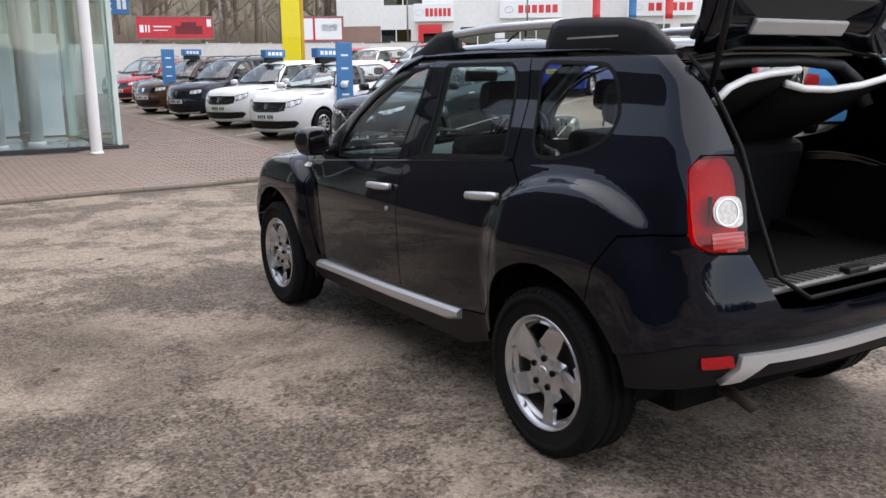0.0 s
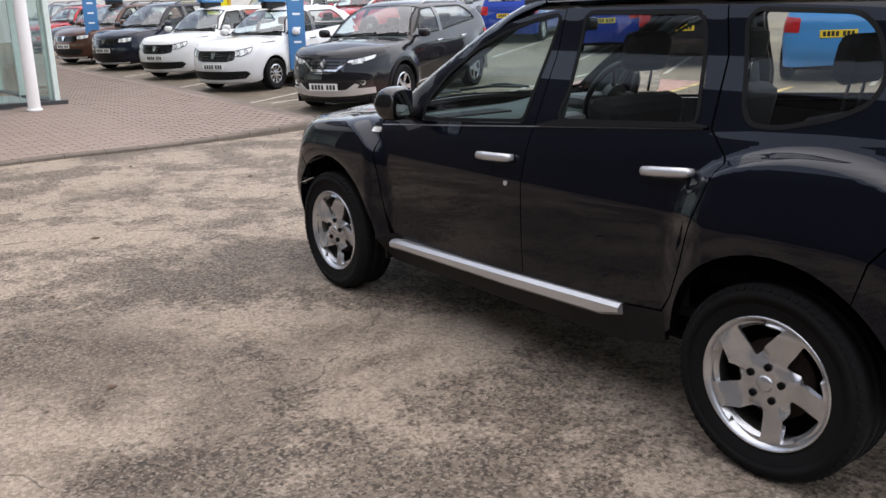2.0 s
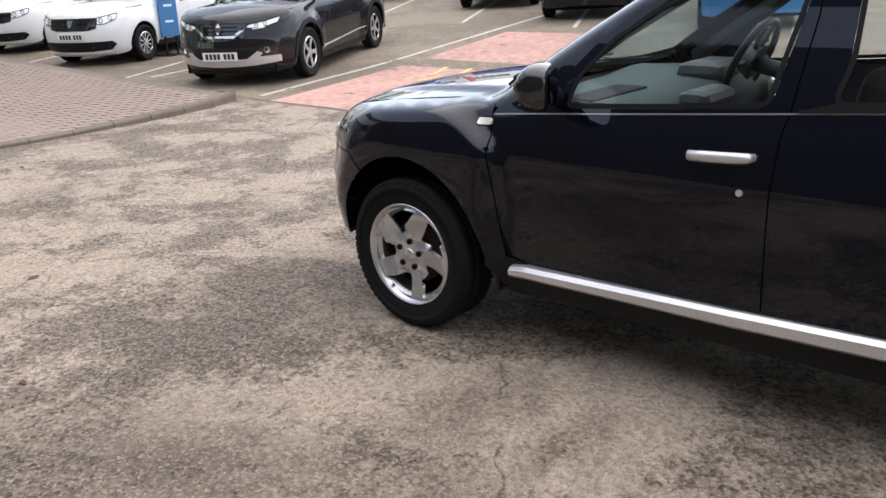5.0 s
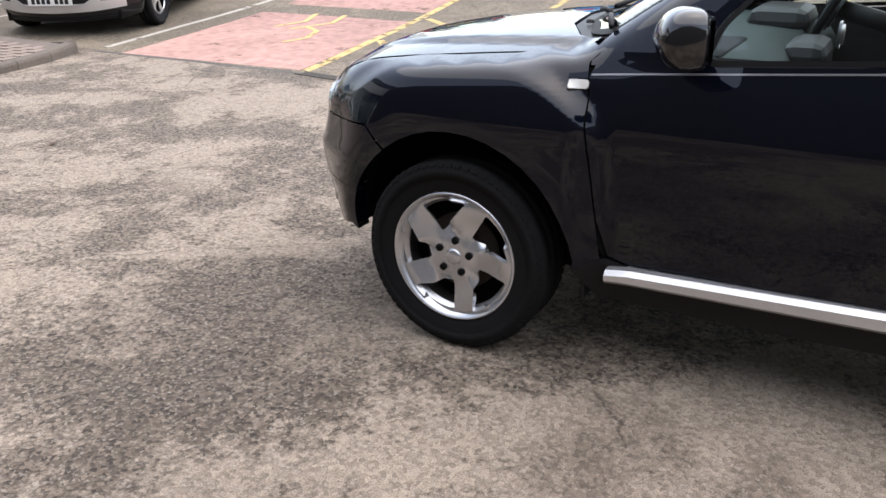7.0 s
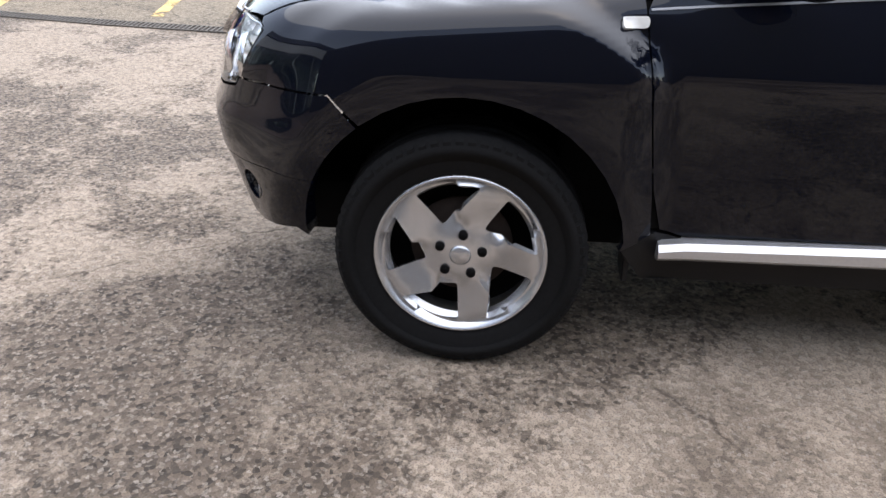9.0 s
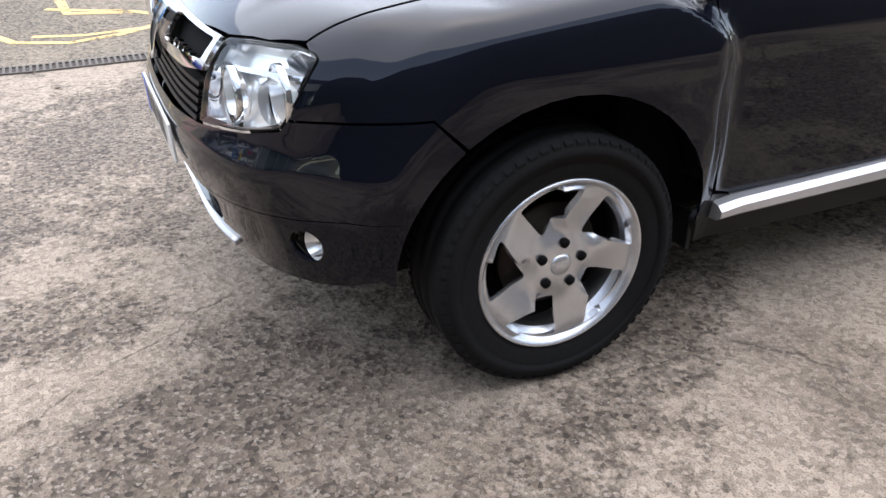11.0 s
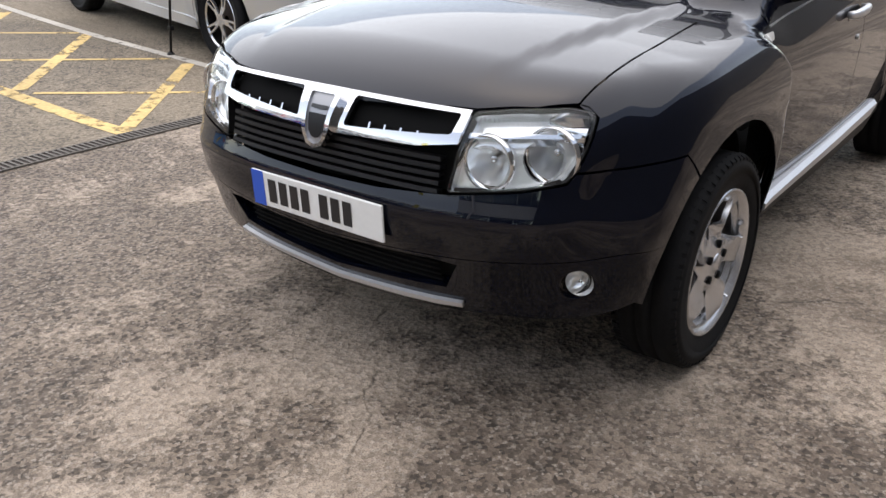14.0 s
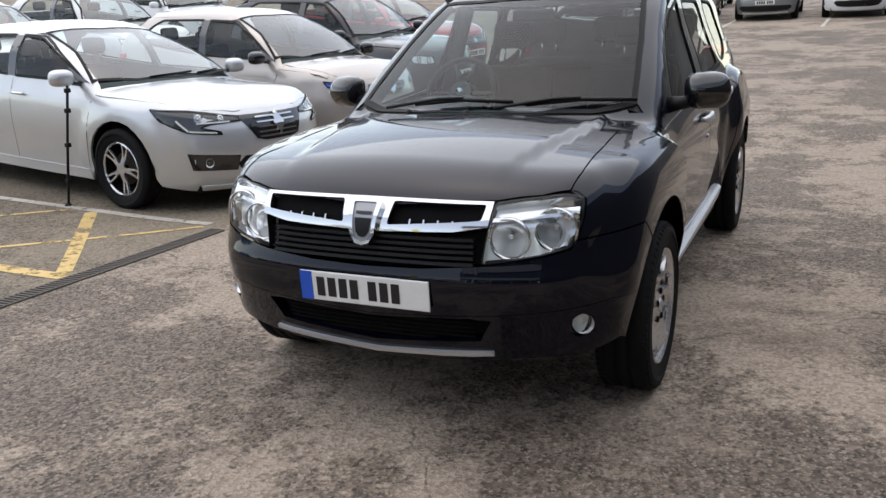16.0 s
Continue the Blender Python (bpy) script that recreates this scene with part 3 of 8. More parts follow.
def wheel(parent, at, side, radius, width, rim, kind, turn=0.0, mat="alloy", fine=True):
    """One wheel on its own hub: tyre with tread blocks, dished rim face with openings, nuts, brake disc."""
    w = new("wheel")
    w.parent, w.location = parent, at
    w.rotation_euler = (0, 0, 0 if side > 0 else math.pi)
    h, steps = width / 2, 72 if fine else 40
    sh = radius - 0.012
    prof = [(-h * 0.80, rim - 0.01), (-h * 0.97, rim + 0.03), (-h, (rim + sh) / 2), (-h * 0.96, sh - 0.015), (-h * 0.84, sh), (-h * 0.78, radius - 0.002), (-h * 0.3, radius), (-h * 0.28, radius - 0.008), (-h * 0.2, radius - 0.008), (-h * 0.18, radius), (h * 0.18, radius), (h * 0.2, radius - 0.008), (h * 0.28, radius - 0.008), (h * 0.3, radius), (h * 0.78, radius - 0.002), (h * 0.84, sh), (h * 0.96, sh - 0.015), (h, (rim + sh) / 2), (h * 0.985, rim + 0.05), (h * 0.975, rim + 0.047), (h * 0.95, rim + 0.02), (h * 0.86, rim + 0.004), (h * 0.70, rim - 0.02)]
    lathe("tyre", prof, "rubber", w, steps=steps)
    if fine:
        v, f = [], []
        for k in range(64):
            for lo, hi in ((h * 0.70, h * 0.92), (-h * 0.92, -h * 0.70)):
                a, b = 2 * math.pi * k / 64, 2 * math.pi * (k + 0.62) / 64
                q = len(v)
                for x, rr in ((lo, radius + 0.001), (hi, sh - 0.001 if hi > 0 else radius + 0.001), (hi, sh - 0.012), (lo, sh - 0.006)):
                    for t in (a, b):
                        v.append((x, rr * math.cos(t), rr * math.sin(t)))
                f += [(q, q + 1, q + 3, q + 2), (q + 2, q + 3, q + 5, q + 4), (q, q + 2, q + 4, q + 6), (q + 1, q + 7, q + 5, q + 3), (q + 6, q + 7, q + 1, q)]
        tagged(solid("tread_block", v, f, "rubber", w, smooth=False), kind="stuff")
    ring, holes = wheel_face(kind, rim)
    c, s = math.cos(radians(turn)), math.sin(radians(turn))
    rot = np.array([[c, s], [-s, c]])
    ring, holes = ring @ rot, [hh @ rot for hh in holes]

    def dish(p):
        r = np.hypot(p[:, 0], p[:, 1]) / rim
        a = np.arctan2(p[:, 1], p[:, 0]) - radians(turn)
        x = h * 0.66 + 0.022 * np.clip((r - 0.25) / 0.7, 0, 1) ** 2 - 0.018 * np.clip((r - 0.9) / 0.1, 0, 1)
        x = x + 0.012 * np.exp(-((r / 0.34) ** 6))
        if kind == "blade":
            # each blade leans like a propeller's, hollow towards the rim
            ph = ((np.degrees(a) - 100) % 72 - 30) / 72
            x = x + 0.050 * (ph - 0.17) * np.clip((r - 0.30) / 0.25, 0, 1) * np.clip((0.93 - r) / 0.10, 0, 1) - 0.006 * np.clip((r - 0.8) / 0.1, 0, 1)
        return np.stack([x, p[:, 0], p[:, 1]], 1)

    dish.heart, dish.slope = lambda p: p - (1, 0, 0), None
    skin("rim", dish, ring, mat, w, holes=holes, step=0.02 if fine else 0.05, rim=0.016)
    if kind == "blade":
        lathe("rim_lip", [(h * 0.66 - 0.016, rim * 0.83), (h * 0.66 - 0.002, rim * 0.875), (h * 0.66 + 0.012, rim * 0.94), (h * 0.66 + 0.024, rim * 0.972), (h * 0.66 + 0.025, rim * 0.99), (h * 0.66 + 0.014, rim * 1.008)], mat, w, steps=72)
    if fine:
        for k in range(5):
            t = radians(90 + 72 * k + turn)
            lathe("wheel_nut", [(h * 0.66 + 0.0165, 0.0), (h * 0.66 + 0.0165, 0.0125), (h * 0.66 + 0.002, 0.0125)], "under", w, "dark recessed wheel nut", 12, at=(0, 0.058 * math.cos(t), 0.058 * math.sin(t)))
        lathe("hub_cap", [(h * 0.66 + 0.019, 0.0), (h * 0.66 + 0.0185, 0.022), (h * 0.66 + 0.012, 0.029), (h * 0.6, 0.03)], mat, w, steps=24)
    lathe("rim_barrel", [(-h * 0.8, rim - 0.01), (h * 0.5, rim - 0.03), (h * 0.62, rim - 0.012)], "steel" if fine else "under", w, steps=40)
    lathe("brake_disc", [(h * 0.15, 0.03), (h * 0.15, 0.135), (h * 0.05, 0.135)], "iron_rust", w, steps=32)
    lathe("wheel_back", [(-h * 0.3, 0.0), (-h * 0.3, rim - 0.015)], "under", w, steps=32)
    return w


def arch_liner(parent, y, z, r, x0, x1, side):
    pts = arc(y, z, r, 0, 180, 24)
    v = [(side * x, a, b) for a, b in pts for x in (x0, x1)]
    f = [(2 * i, 2 * i + 1, 2 * i + 3, 2 * i + 2) for i in range(len(pts) - 1)]
    k = len(v)
    v += [(side * x0, a, b) for a, b in pts]
    f.append(tuple(range(k, k + len(pts))))
    solid("wheel_arch_liner", v, f, "under", parent)


def seat(parent, x, y, z, wide, name="seat", rests=1, mat="cloth"):
    """A car seat: cushion, leaning back, head restraint on two steel posts."""
    s = new(name)
    s.parent = parent
    box("seat_cushion", (x - wide / 2, y - 0.05, z), (x + wide / 2, y + 0.48, z + 0.15), mat, s, 0.045)
    lean = Matrix.Translation((x, y, z + 0.1)) @ Matrix.Rotation(radians(12), 4, "X")
    box("seat_back", (-wide / 2, -0.14, 0), (wide / 2, 0.0, 0.56), mat, s, 0.05, turn=lean)
    for k in range(rests):
        off = (k - (rests - 1) / 2) * wide / max(rests, 1)
        hr = Matrix.Translation((x + off, y, z + 0.1)) @ Matrix.Rotation(radians(10), 4, "X")
        box("head_restraint", (-0.122, -0.12, 0.655), (0.122, -0.03, 0.815), mat, s, 0.04, turn=hr)
        for px in (-0.05, 0.05):
            a, b = hr @ Vector((px, -0.08, 0.57)), hr @ Vector((px, -0.08, 0.69))
            tube("head_restraint_post", [a, b], 0.006, "chrome", s, sides=8)
    return s


def number_plate(parent, at, rx, ry_turn, yellow=False, wide=0.52, high=0.111, band=False, first=3):
    """A number plate: its characters stand as plain bars."""
    m = Matrix.Translation(at) @ Matrix.Rotation(ry_turn, 4, "Z") @ Matrix.Rotation(rx, 4, "X")
    p = box("number_plate", (-wide / 2, 0, -high / 2), (wide / 2, 0.008, high / 2), "plate_yellow" if yellow else "plate", parent, 0.003, "reflective plate with dark bars for characters", m)
    left = wide / 2 - (0.062 if band else 0.035)
    cell = (2 * left - (0.04 if band else 0)) / 7.6
    x = left
    for k in range(7):
        if k == 4:
            x -= cell * 0.6
        v = []
        for a, b in ((x - cell * 0.14, -high * 0.33), (x - cell * 0.86, -high * 0.33), (x - cell * 0.86, high * 0.33), (x - cell * 0.14, high * 0.33)):
            v.append(m @ Vector((a, 0.0095, b)))
        solid("plate_bar", v, [(0, 1, 2, 3)], "ink", p, smooth=False)
        x -= cell
    if band:
        box("plate_band", (wide / 2 - 0.05, 0.001, -high / 2 + 0.001), (wide / 2 - 0.001, 0.0092, high / 2 - 0.001), "blue_band", p, 0, "blue band at the end of the plate", m)
    return p


def round_lamp(parent, name, at, r, depth, aim, mat="bowl"):
    """A reflector bowl with a bulb shield, open towards aim."""
    prof = [(0, r), (-depth * 0.35, r * 0.86), (-depth * 0.75, r * 0.55), (-depth, r * 0.16), (-depth, 0.0)]
    v, f = [], []
    q = Vector((1, 0, 0)).rotation_difference(Vector(aim).normalized())
    steps = 28
    for k in range(steps):
        t = 2 * math.pi * k / steps
        for a, rr in prof:
            v.append(Vector(at) + q @ Vector((a, rr * math.cos(t), rr * math.sin(t))))
    n = len(prof)
    for k in range(steps):
        j = (k + 1) % steps
        for i in range(n - 1):
            f.append((k * n + i, k * n + i + 1, j * n + i + 1, j * n + i))
    lamp = solid(name, v, f, mat, parent)
    b = []
    for k in range(10):
        t = 2 * math.pi * k / 10
        for a in (-depth, -depth * 0.35):
            b.append(Vector(at) + q @ Vector((a, r * 0.14 * math.cos(t), r * 0.14 * math.sin(t))))
    ff = [(2 * k, 2 * k + 1, (2 * k + 3) % 20, (2 * k + 2) % 20) for k in range(10)] + [tuple(range(1, 20, 2))]
    solid("bulb", b, ff, "lens" if mat == "lens" else "chrome", lamp)
    return lamp


# ---- the black off-roader ----
F = Form(DUSTER)
hero = thing("off_roader", "glossy black compact off-road car with silver wheels, its tailgate open", "car")
belt, top = F.belt(), F.top()
B, MID, TAIL = F.to_belt, F.nose_mid(), F.tail_mid()
FW, RW, WR, AR = 1.3365, -1.3365, 0.331, 0.412


def pair(name, outline, mat, holes=(), label="", project=None, **kw):
    """The same panel on both sides of the car."""
    return [skin(name, project or belt, outline, mat, hero, holes=holes, label=label, mirror=m, **kw) for m in (False, True)]


glass_f = rounded([(0.60, 1.012), (-0.10, 1.062), (-0.172, 1.478), (-0.03, 1.452), (0.13, 1.410), (0.306, 1.334), (0.463, 1.225), (0.57, 1.105)], 0.03)
glass_r = rounded([(-0.295, 1.080), (-0.325, 1.193), (-0.315, 1.48), (-0.845, 1.478), (-0.880, 1.411), (-0.905, 1.281), (-0.935, 1.118)], 0.035)
glass_q = rounded([(-1.105, 1.175), (-1.035, 1.45), (-1.06, 1.485), (-1.40, 1.472), (-1.465, 1.42), (-1.52, 1.30), (-1.50, 1.225), (-1.41, 1.176), (-1.24, 1.133), (-1.14, 1.135)], 0.05)

shut = [(-0.654, 1.867), (-0.664, 1.762), (-0.657, 1.6), (-0.655, 1.42), (-0.648, 1.2), (-0.64, 0.96)]
shut_belt = [B(*p) for p in top(np.array(shut))]
wing = [(0.85, 0.385), (0.935, 0.36)] + arc(FW, 0.345, AR, 174, 52) + [(1.664, 0.742), B(0.778, 1.814, 0.732), B(0.694, 1.928, 0.730), B(0.705, 1.903, 0.781), B(0.701, 1.855, 0.851), B(0.674, 1.856, 0.872)] + shut_belt + [(0.90, 1.025), (0.935, 0.985), (0.928, 0.952), (0.891, 0.69), (0.867, 0.525)]
pair("front_wing", wing, "black", step=0.013, gap=0.002, rim=0.005)
door_f = [(0.832, 0.405), (0.770, 0.385), (-0.05, 0.403), (-0.15, 0.406), (-0.152, 0.8), (-0.163, 0.994), (-0.175, 1.04), (-0.200, 1.32), (-0.197, 1.505), (-0.02, 1.487), (0.14, 1.447), (0.325, 1.368), (0.49, 1.258), (0.62, 1.122), (0.70, 1.03), (0.90, 1.020), (0.928, 0.952), (0.891, 0.69), (0.867, 0.525)]
pair("front_door", door_f, "black", [swollen(glass_f, 0.012)], step=0.026, gap=0.0025, rim=0.005)
door_r = [(-0.15, 0.406), (-0.70, 0.425), (-0.88, 0.445), (-0.93, 0.517), (-0.986, 0.657), (-1.027, 0.80), (-1.075, 0.941), (-1.098, 1.006), (-1.0, 1.107), (-0.990, 1.339), (-0.940, 1.510), (-0.197, 1.507), (-0.200, 1.32), (-0.175, 1.04), (-0.163, 0.994), (-0.152, 0.8)]
pair("rear_door", door_r, "black", [swollen(glass_r, 0.012)], step=0.024, gap=0.0025, rim=0.005)
quarter = [(-0.942, 1.508), (-0.993, 1.339), (-1.004, 1.107), (-1.101, 1.006), (-1.077, 0.941), (-1.03, 0.80), (-0.989, 0.657), (-0.933, 0.517), (-0.885, 0.445), (-0.90, 0.36)] + arc(RW, 0.345, AR, 6, 128) + [(-1.62, 0.80), (-1.70, 0.918), B(0.733, -1.911, 0.942), B(0.722, -1.890, 1.02), B(0.697, -1.861, 1.143), B(0.656, -1.874, 1.185), B(0.53, -1.904, 1.182), B(0.524, -1.897, 1.199), B(0.546, -1.839, 1.315), B(0.560, -1.766, 1.424), B(0.555, -1.66, 1.505)]
pair("rear_quarter", quarter, "black", [swollen(glass_q, 0.004)], step=0.013, gap=0.002, rim=0.005)
for seam in ([(0.832, 0.405), (0.867, 0.525), (0.891, 0.69), (0.928, 0.952), (0.90, 1.020)], [(-0.15, 0.406), (-0.152, 0.8), (-0.163, 0.994), (-0.175, 1.04), (-0.200, 1.32), (-0.197, 1.505)], [(-0.88, 0.445), (-0.93, 0.517), (-0.986, 0.657), (-1.027, 0.80), (-1.075, 0.941), (-1.098, 1.006), (-1.002, 1.107), (-0.992, 1.339), (-0.941, 1.509)]):
    pair("shut_line", [(y - 0.016, z) for y, z in seam] + [(y + 0.016, z) for y, z in seam[::-1]], "under", step=0.04, rim=0.0, lift=-0.010)
for nm, g, mat in (("front_door_window", glass_f, "glass"), ("rear_door_window", glass_r, "glass"), ("quarter_window", glass_q, "glass")):
    pair(nm, swollen(g, 0.010), mat, step=0.05, rim=0.0, lift=-0.006)
    pair("window_seal", swollen(g, 0.012), "seal", [swollen(g, -0.003)], step=0.03, rim=0.004, lift=0.0015)
pair("waist_moulding", [(0.92, 0.951), (0.92, 0.956), (-0.17, 1.043), (-0.97, 1.106), (-0.97, 1.101), (-0.17, 1.038)], "waist_trim", step=0.05, rim=0.004, lift=0.003)
pair("waist_seal", [(-0.20, 1.050), (-0.29, 1.075), (-0.955, 1.116), (-0.985, 1.113), (-0.99, 1.105), (-0.20, 1.046)], "seal", step=0.05, rim=0.008, lift=0.012)
pair("sill", [(0.93, 0.365), (0.84, 0.398), (0.770, 0.380), (-0.05, 0.398), (-0.70, 0.420), (-0.89, 0.440), (-0.90, 0.33), (-0.72, 0.27), (0.86, 0.25)], "trim", step=0.05, rim=0.02)
for side in (-1, 1):
    v = []
    for y, zb, zt in ((0.83, 0.326, 0.370), (0.76, 0.330, 0.379), (-0.05, 0.340, 0.400), (-0.60, 0.356, 0.420), (-0.70, 0.380, 0.424)):
        v += [(side * 0.77, y, zb - 0.004), (side * 0.812, y, zb), (side * 0.826, y, zb + 0.012), (side * 0.828, y, zt - 0.014), (side * 0.812, y, zt), (side * 0.77, y, zt + 0.004)]
    f = [(6 * i + k, 6 * i + (k + 1) % 6, 6 * i + 6 + (k + 1) % 6, 6 * i + 6 + k) for i in range(4) for k in range(6)] + [(5, 4, 3, 2, 1, 0), (24, 25, 26, 27, 28, 29)]
    solid("sill_strip", v, f, "satin", hero, "brushed silver step strip along the sill", smooth=False)
pair("side_marker", rounded([(0.985, 0.937), (0.922, 0.940), (0.922, 0.914), (0.985, 0.911)], 0.012), "white_lens", step=0.02, rim=0.012, lift=0.008, label="clear side indicator")
pair("fuel_or_lock_cover", arc(-0.062, 0.797, 0.011, 0, 330, 12), "satin", step=0.01, rim=0.006, lift=0.006)


def door_handle(y0, y1, z0, z1):
    """A pull handle that stands off the door, with its recess."""
    for side in (-1, 1):
        p = belt(np.array([(y0, z0), (y1, z1)]))
        a, b = p[0] * (-side, 1, 1), p[1] * (-side, 1, 1)
        out = np.array((side * 0.036, 0, 0))
        pts = [a + out * 0.15, a + out * 0.85 + (0, -0.012, 0), a + (b - a) * 0.3 + out, a + (b - a) * 0.7 + out, b + out * 0.85 + (0, 0.012, 0), b + out * 0.15]
        tube("door_handle", pts, [0.010, 0.0135, 0.0145, 0.0145, 0.0135, 0.010], "satin", hero, "silver pull handle", 10, flat=1.25)
    pair("handle_recess", rounded([(y0 - 0.03, z0 - 0.030), (y0 - 0.03, z0 + 0.006), (y1 + 0.03, z1 + 0.006), (y1 + 0.03, z1 - 0.030)], 0.015), "gloss", step=0.03, rim=0.0, lift=0.0015)


door_handle(0.113, -0.095, 0.900, 0.909)
door_handle(-0.778, -0.981, 0.947, 0.963)

# bonnet, screen, roof
half = [(0.0, 2.045), (-0.228, 2.027), (-0.44, 1.984), (-0.574, 1.926), (-0.635, 1.882)] + shut + [(-0.625, 0.945), (-0.5, 1.06), (-0.3, 1.155), (0.0, 1.195)]
bonnet = half + [(-x, y) for x, y in half[::-1] if abs(x) > 1e-6]
for m in (False, True):
    skin("wing_edge", top, [(x - 0.002, y) for x, y in shut] + [(x - 0.035, y) for x, y in shut[::-1]], "black", hero, step=0.02, rim=0.0, lift=-0.0025, mirror=m)
bonnet_ob = skin("bonnet", top, bonnet, "black", hero, step=0.022, gap=0.0025)
for x, y in ((-0.30, 1.10), (0.02, 1.14), (0.32, 1.09)):
    p = top(np.array([(x, y)]))[0]
    lathe("washer_jet", [(0.012, 0.0), (0.010, 0.012), (0.0, 0.016)], "trim", hero, "small black screen-washer nozzle", 12, axis="z", at=p)
screen_poly = rounded([(-0.655, 0.905), (-0.50, 1.02), (-0.25, 1.10), (0.0, 1.125), (0.25, 1.10), (0.50, 1.02), (0.655, 0.905), (0.60, 0.52), (0.535, 0.16), (0.3, 0.225), (0.0, 0.245), (-0.3, 0.225), (-0.535, 0.16), (-0.60, 0.52)], 0.02)
skin("windscreen", top, swollen(screen_poly, 0.004), "screen", hero, step=0.06, rim=0.0, lift=-0.003)
skin("windscreen_seal", top, swollen(screen_poly, 0.006), "seal", hero, holes=[swollen(screen_poly, -0.022)], step=0.04, rim=0.004, lift=0.0)
cowl_half = [(0.0, 1.192), (-0.3, 1.150), (-0.5, 1.055), (-0.625, 0.940), (-0.72, 0.93), (-0.66, 0.90), (-0.505, 1.012), (-0.25, 1.095), (0.0, 1.12)]
skin("scuttle_panel", top, cowl_half + [(-x, y) for x, y in cowl_half[::-1] if abs(x) > 1e-6], "trim", hero, step=0.05, rim=0.02, lift=-0.008)
for m in (False, True):
    skin("front_pillar", top, [(-0.658, 0.90), (-0.603, 0.52), (-0.537, 0.155), (-0.535, 0.02), (-0.588, -0.05), (-0.606, 0.02), (-0.634, 0.17), (-0.665, 0.345), (-0.705, 0.50), (-0.747, 0.64), (-0.765, 0.80), (-0.76, 0.93), (-0.70, 0.94)], "black", hero, step=0.03, rim=0.02, mirror=m)
roof_half = [(0.0, 0.238), (-0.3, 0.218), (-0.532, 0.150), (-0.540, 0.02), (-0.588, -0.06), (-0.590, -0.2), (-0.592, -0.9), (-0.585, -1.3), (-0.556, -1.655), (-0.3, -1.69), (0.0, -1.70)]
roof_ob = skin("roof", top, roof_half + [(-x, y) for x, y in roof_half[::-1] if abs(x) > 1e-6], "black", hero, step=0.06, gap=0.001, rim=0.02)
tube("aerial", [(0, 0.10, 1.555), (0, 0.07, 1.60), (0, -0.10, 1.68)], [0.012, 0.006, 0.004], "trim", hero, "short black roof aerial", 8)
for side in (-1, 1):
    x = side * 0.545
    rail = new("roof_rail")
    rail.parent = hero
    zr = lambda y: float(top(np.array([(abs(x), y)]))[0][2])
    tube("rail_bar", [(x, y, z) for y, z in ((-0.12, 1.60), (-0.26, 1.625), (-0.6, 1.640), (-1.05, 1.638))], 0.017, "satin", rail, "silver roof bar", 10, flat=1.2)

    def foot(name, ys, mat="trim"):
        v, f = [], []
        for y, lo, hi, w in ys:
            for zz, ww in ((lo, w), (lo + (hi - lo) * 0.7, w * 0.85), (hi, w * 0.5)):
                v += [(x - ww, y, zz), (x + ww, y, zz)]
        for i in range(len(ys) - 1):
            a, b = i * 6, i * 6 + 6
            f += [(a, a + 2, b + 2, b), (a + 2, a + 4, b + 4, b + 2), (a + 4, a + 5, b + 5, b + 4), (a + 5, a + 3, b + 3, b + 5), (a + 3, a + 1, b + 1, b + 3)]
        f += [(0, 1, 3, 5, 4, 2), tuple(len(v) - 6 + k for k in (0, 2, 4, 5, 3, 1))]
        solid(name, v, f, mat, rail, "black plastic rail foot")

    foot("rail_foot", [(0.10, 1.525, 1.545, 0.028), (0.0, 1.535, 1.575, 0.03), (-0.14, 1.54, 1.64, 0.03), (-0.27, 1.545, 1.645, 0.028), (-0.30, 1.55, 1.60, 0.026)])
    foot("rail_foot", [(-0.98, 1.545, 1.585, 0.026), (-1.01, 1.54, 1.640, 0.03), (-1.06, 1.54, 1.652, 0.034), (-1.20, 1.53, 1.652, 0.034), (-1.42, 1.52, 1.640, 0.034), (-1.53, 1.51, 1.615, 0.032), (-1.61, 1.50, 1.555, 0.03), (-1.66, 1.49, 1.515, 0.026)])
    box("rail_slot", (x + side * 0.020 - 0.012, -1.40, 1.573), (x + side * 0.020 + 0.012, -1.12, 1.580), "satin", rail)

# door mirrors
for side in (-1, 1):
    mirror = new("door_mirror")
    mirror.parent = hero
    bm = bmesh.new()
    bmesh.ops.create_uvsphere(bm, u_segments=24, v_segments=16, radius=1)
    for v in bm.verts:
        x, y, z = v.co
        v.co = Vector((math.copysign(abs(x) ** 0.62, x) * 0.094, (math.copysign(abs(y) ** 0.8, y) * 0.06 if y > 0 else -abs(y) ** 0.5 * 0.045), math.copysign(abs(z) ** 0.62, z) * 0.079))
        v.co.y += 0.03 * (1 - abs(v.co.z) / 0.085) if y > 0 else 0
    seat_m = Matrix.Translation((side * 0.90, 0.625, 1.09)) @ Matrix.Rotation(side * radians(-24), 4, "Z")
    bm.transform(seat_m)
    part("mirror_housing", bm, "gloss", mirror, smooth=True)
    gl = [seat_m @ Vector((a, -0.048, b)) for a, b in rounded([(-0.076, -0.060), (0.076, -0.060), (0.076, 0.060), (-0.076, 0.060)], 0.03)]
    solid("mirror_glass", gl, [tuple(range(len(gl)))], "mirror", mirror, smooth=False)
    tube("mirror_arm", [(side * 0.735, 0.66, 1.03), (side * 0.80, 0.655, 1.038), (side * 0.89, 0.65, 1.06)], [0.04, 0.03, 0.03], "trim", mirror, sides=10)

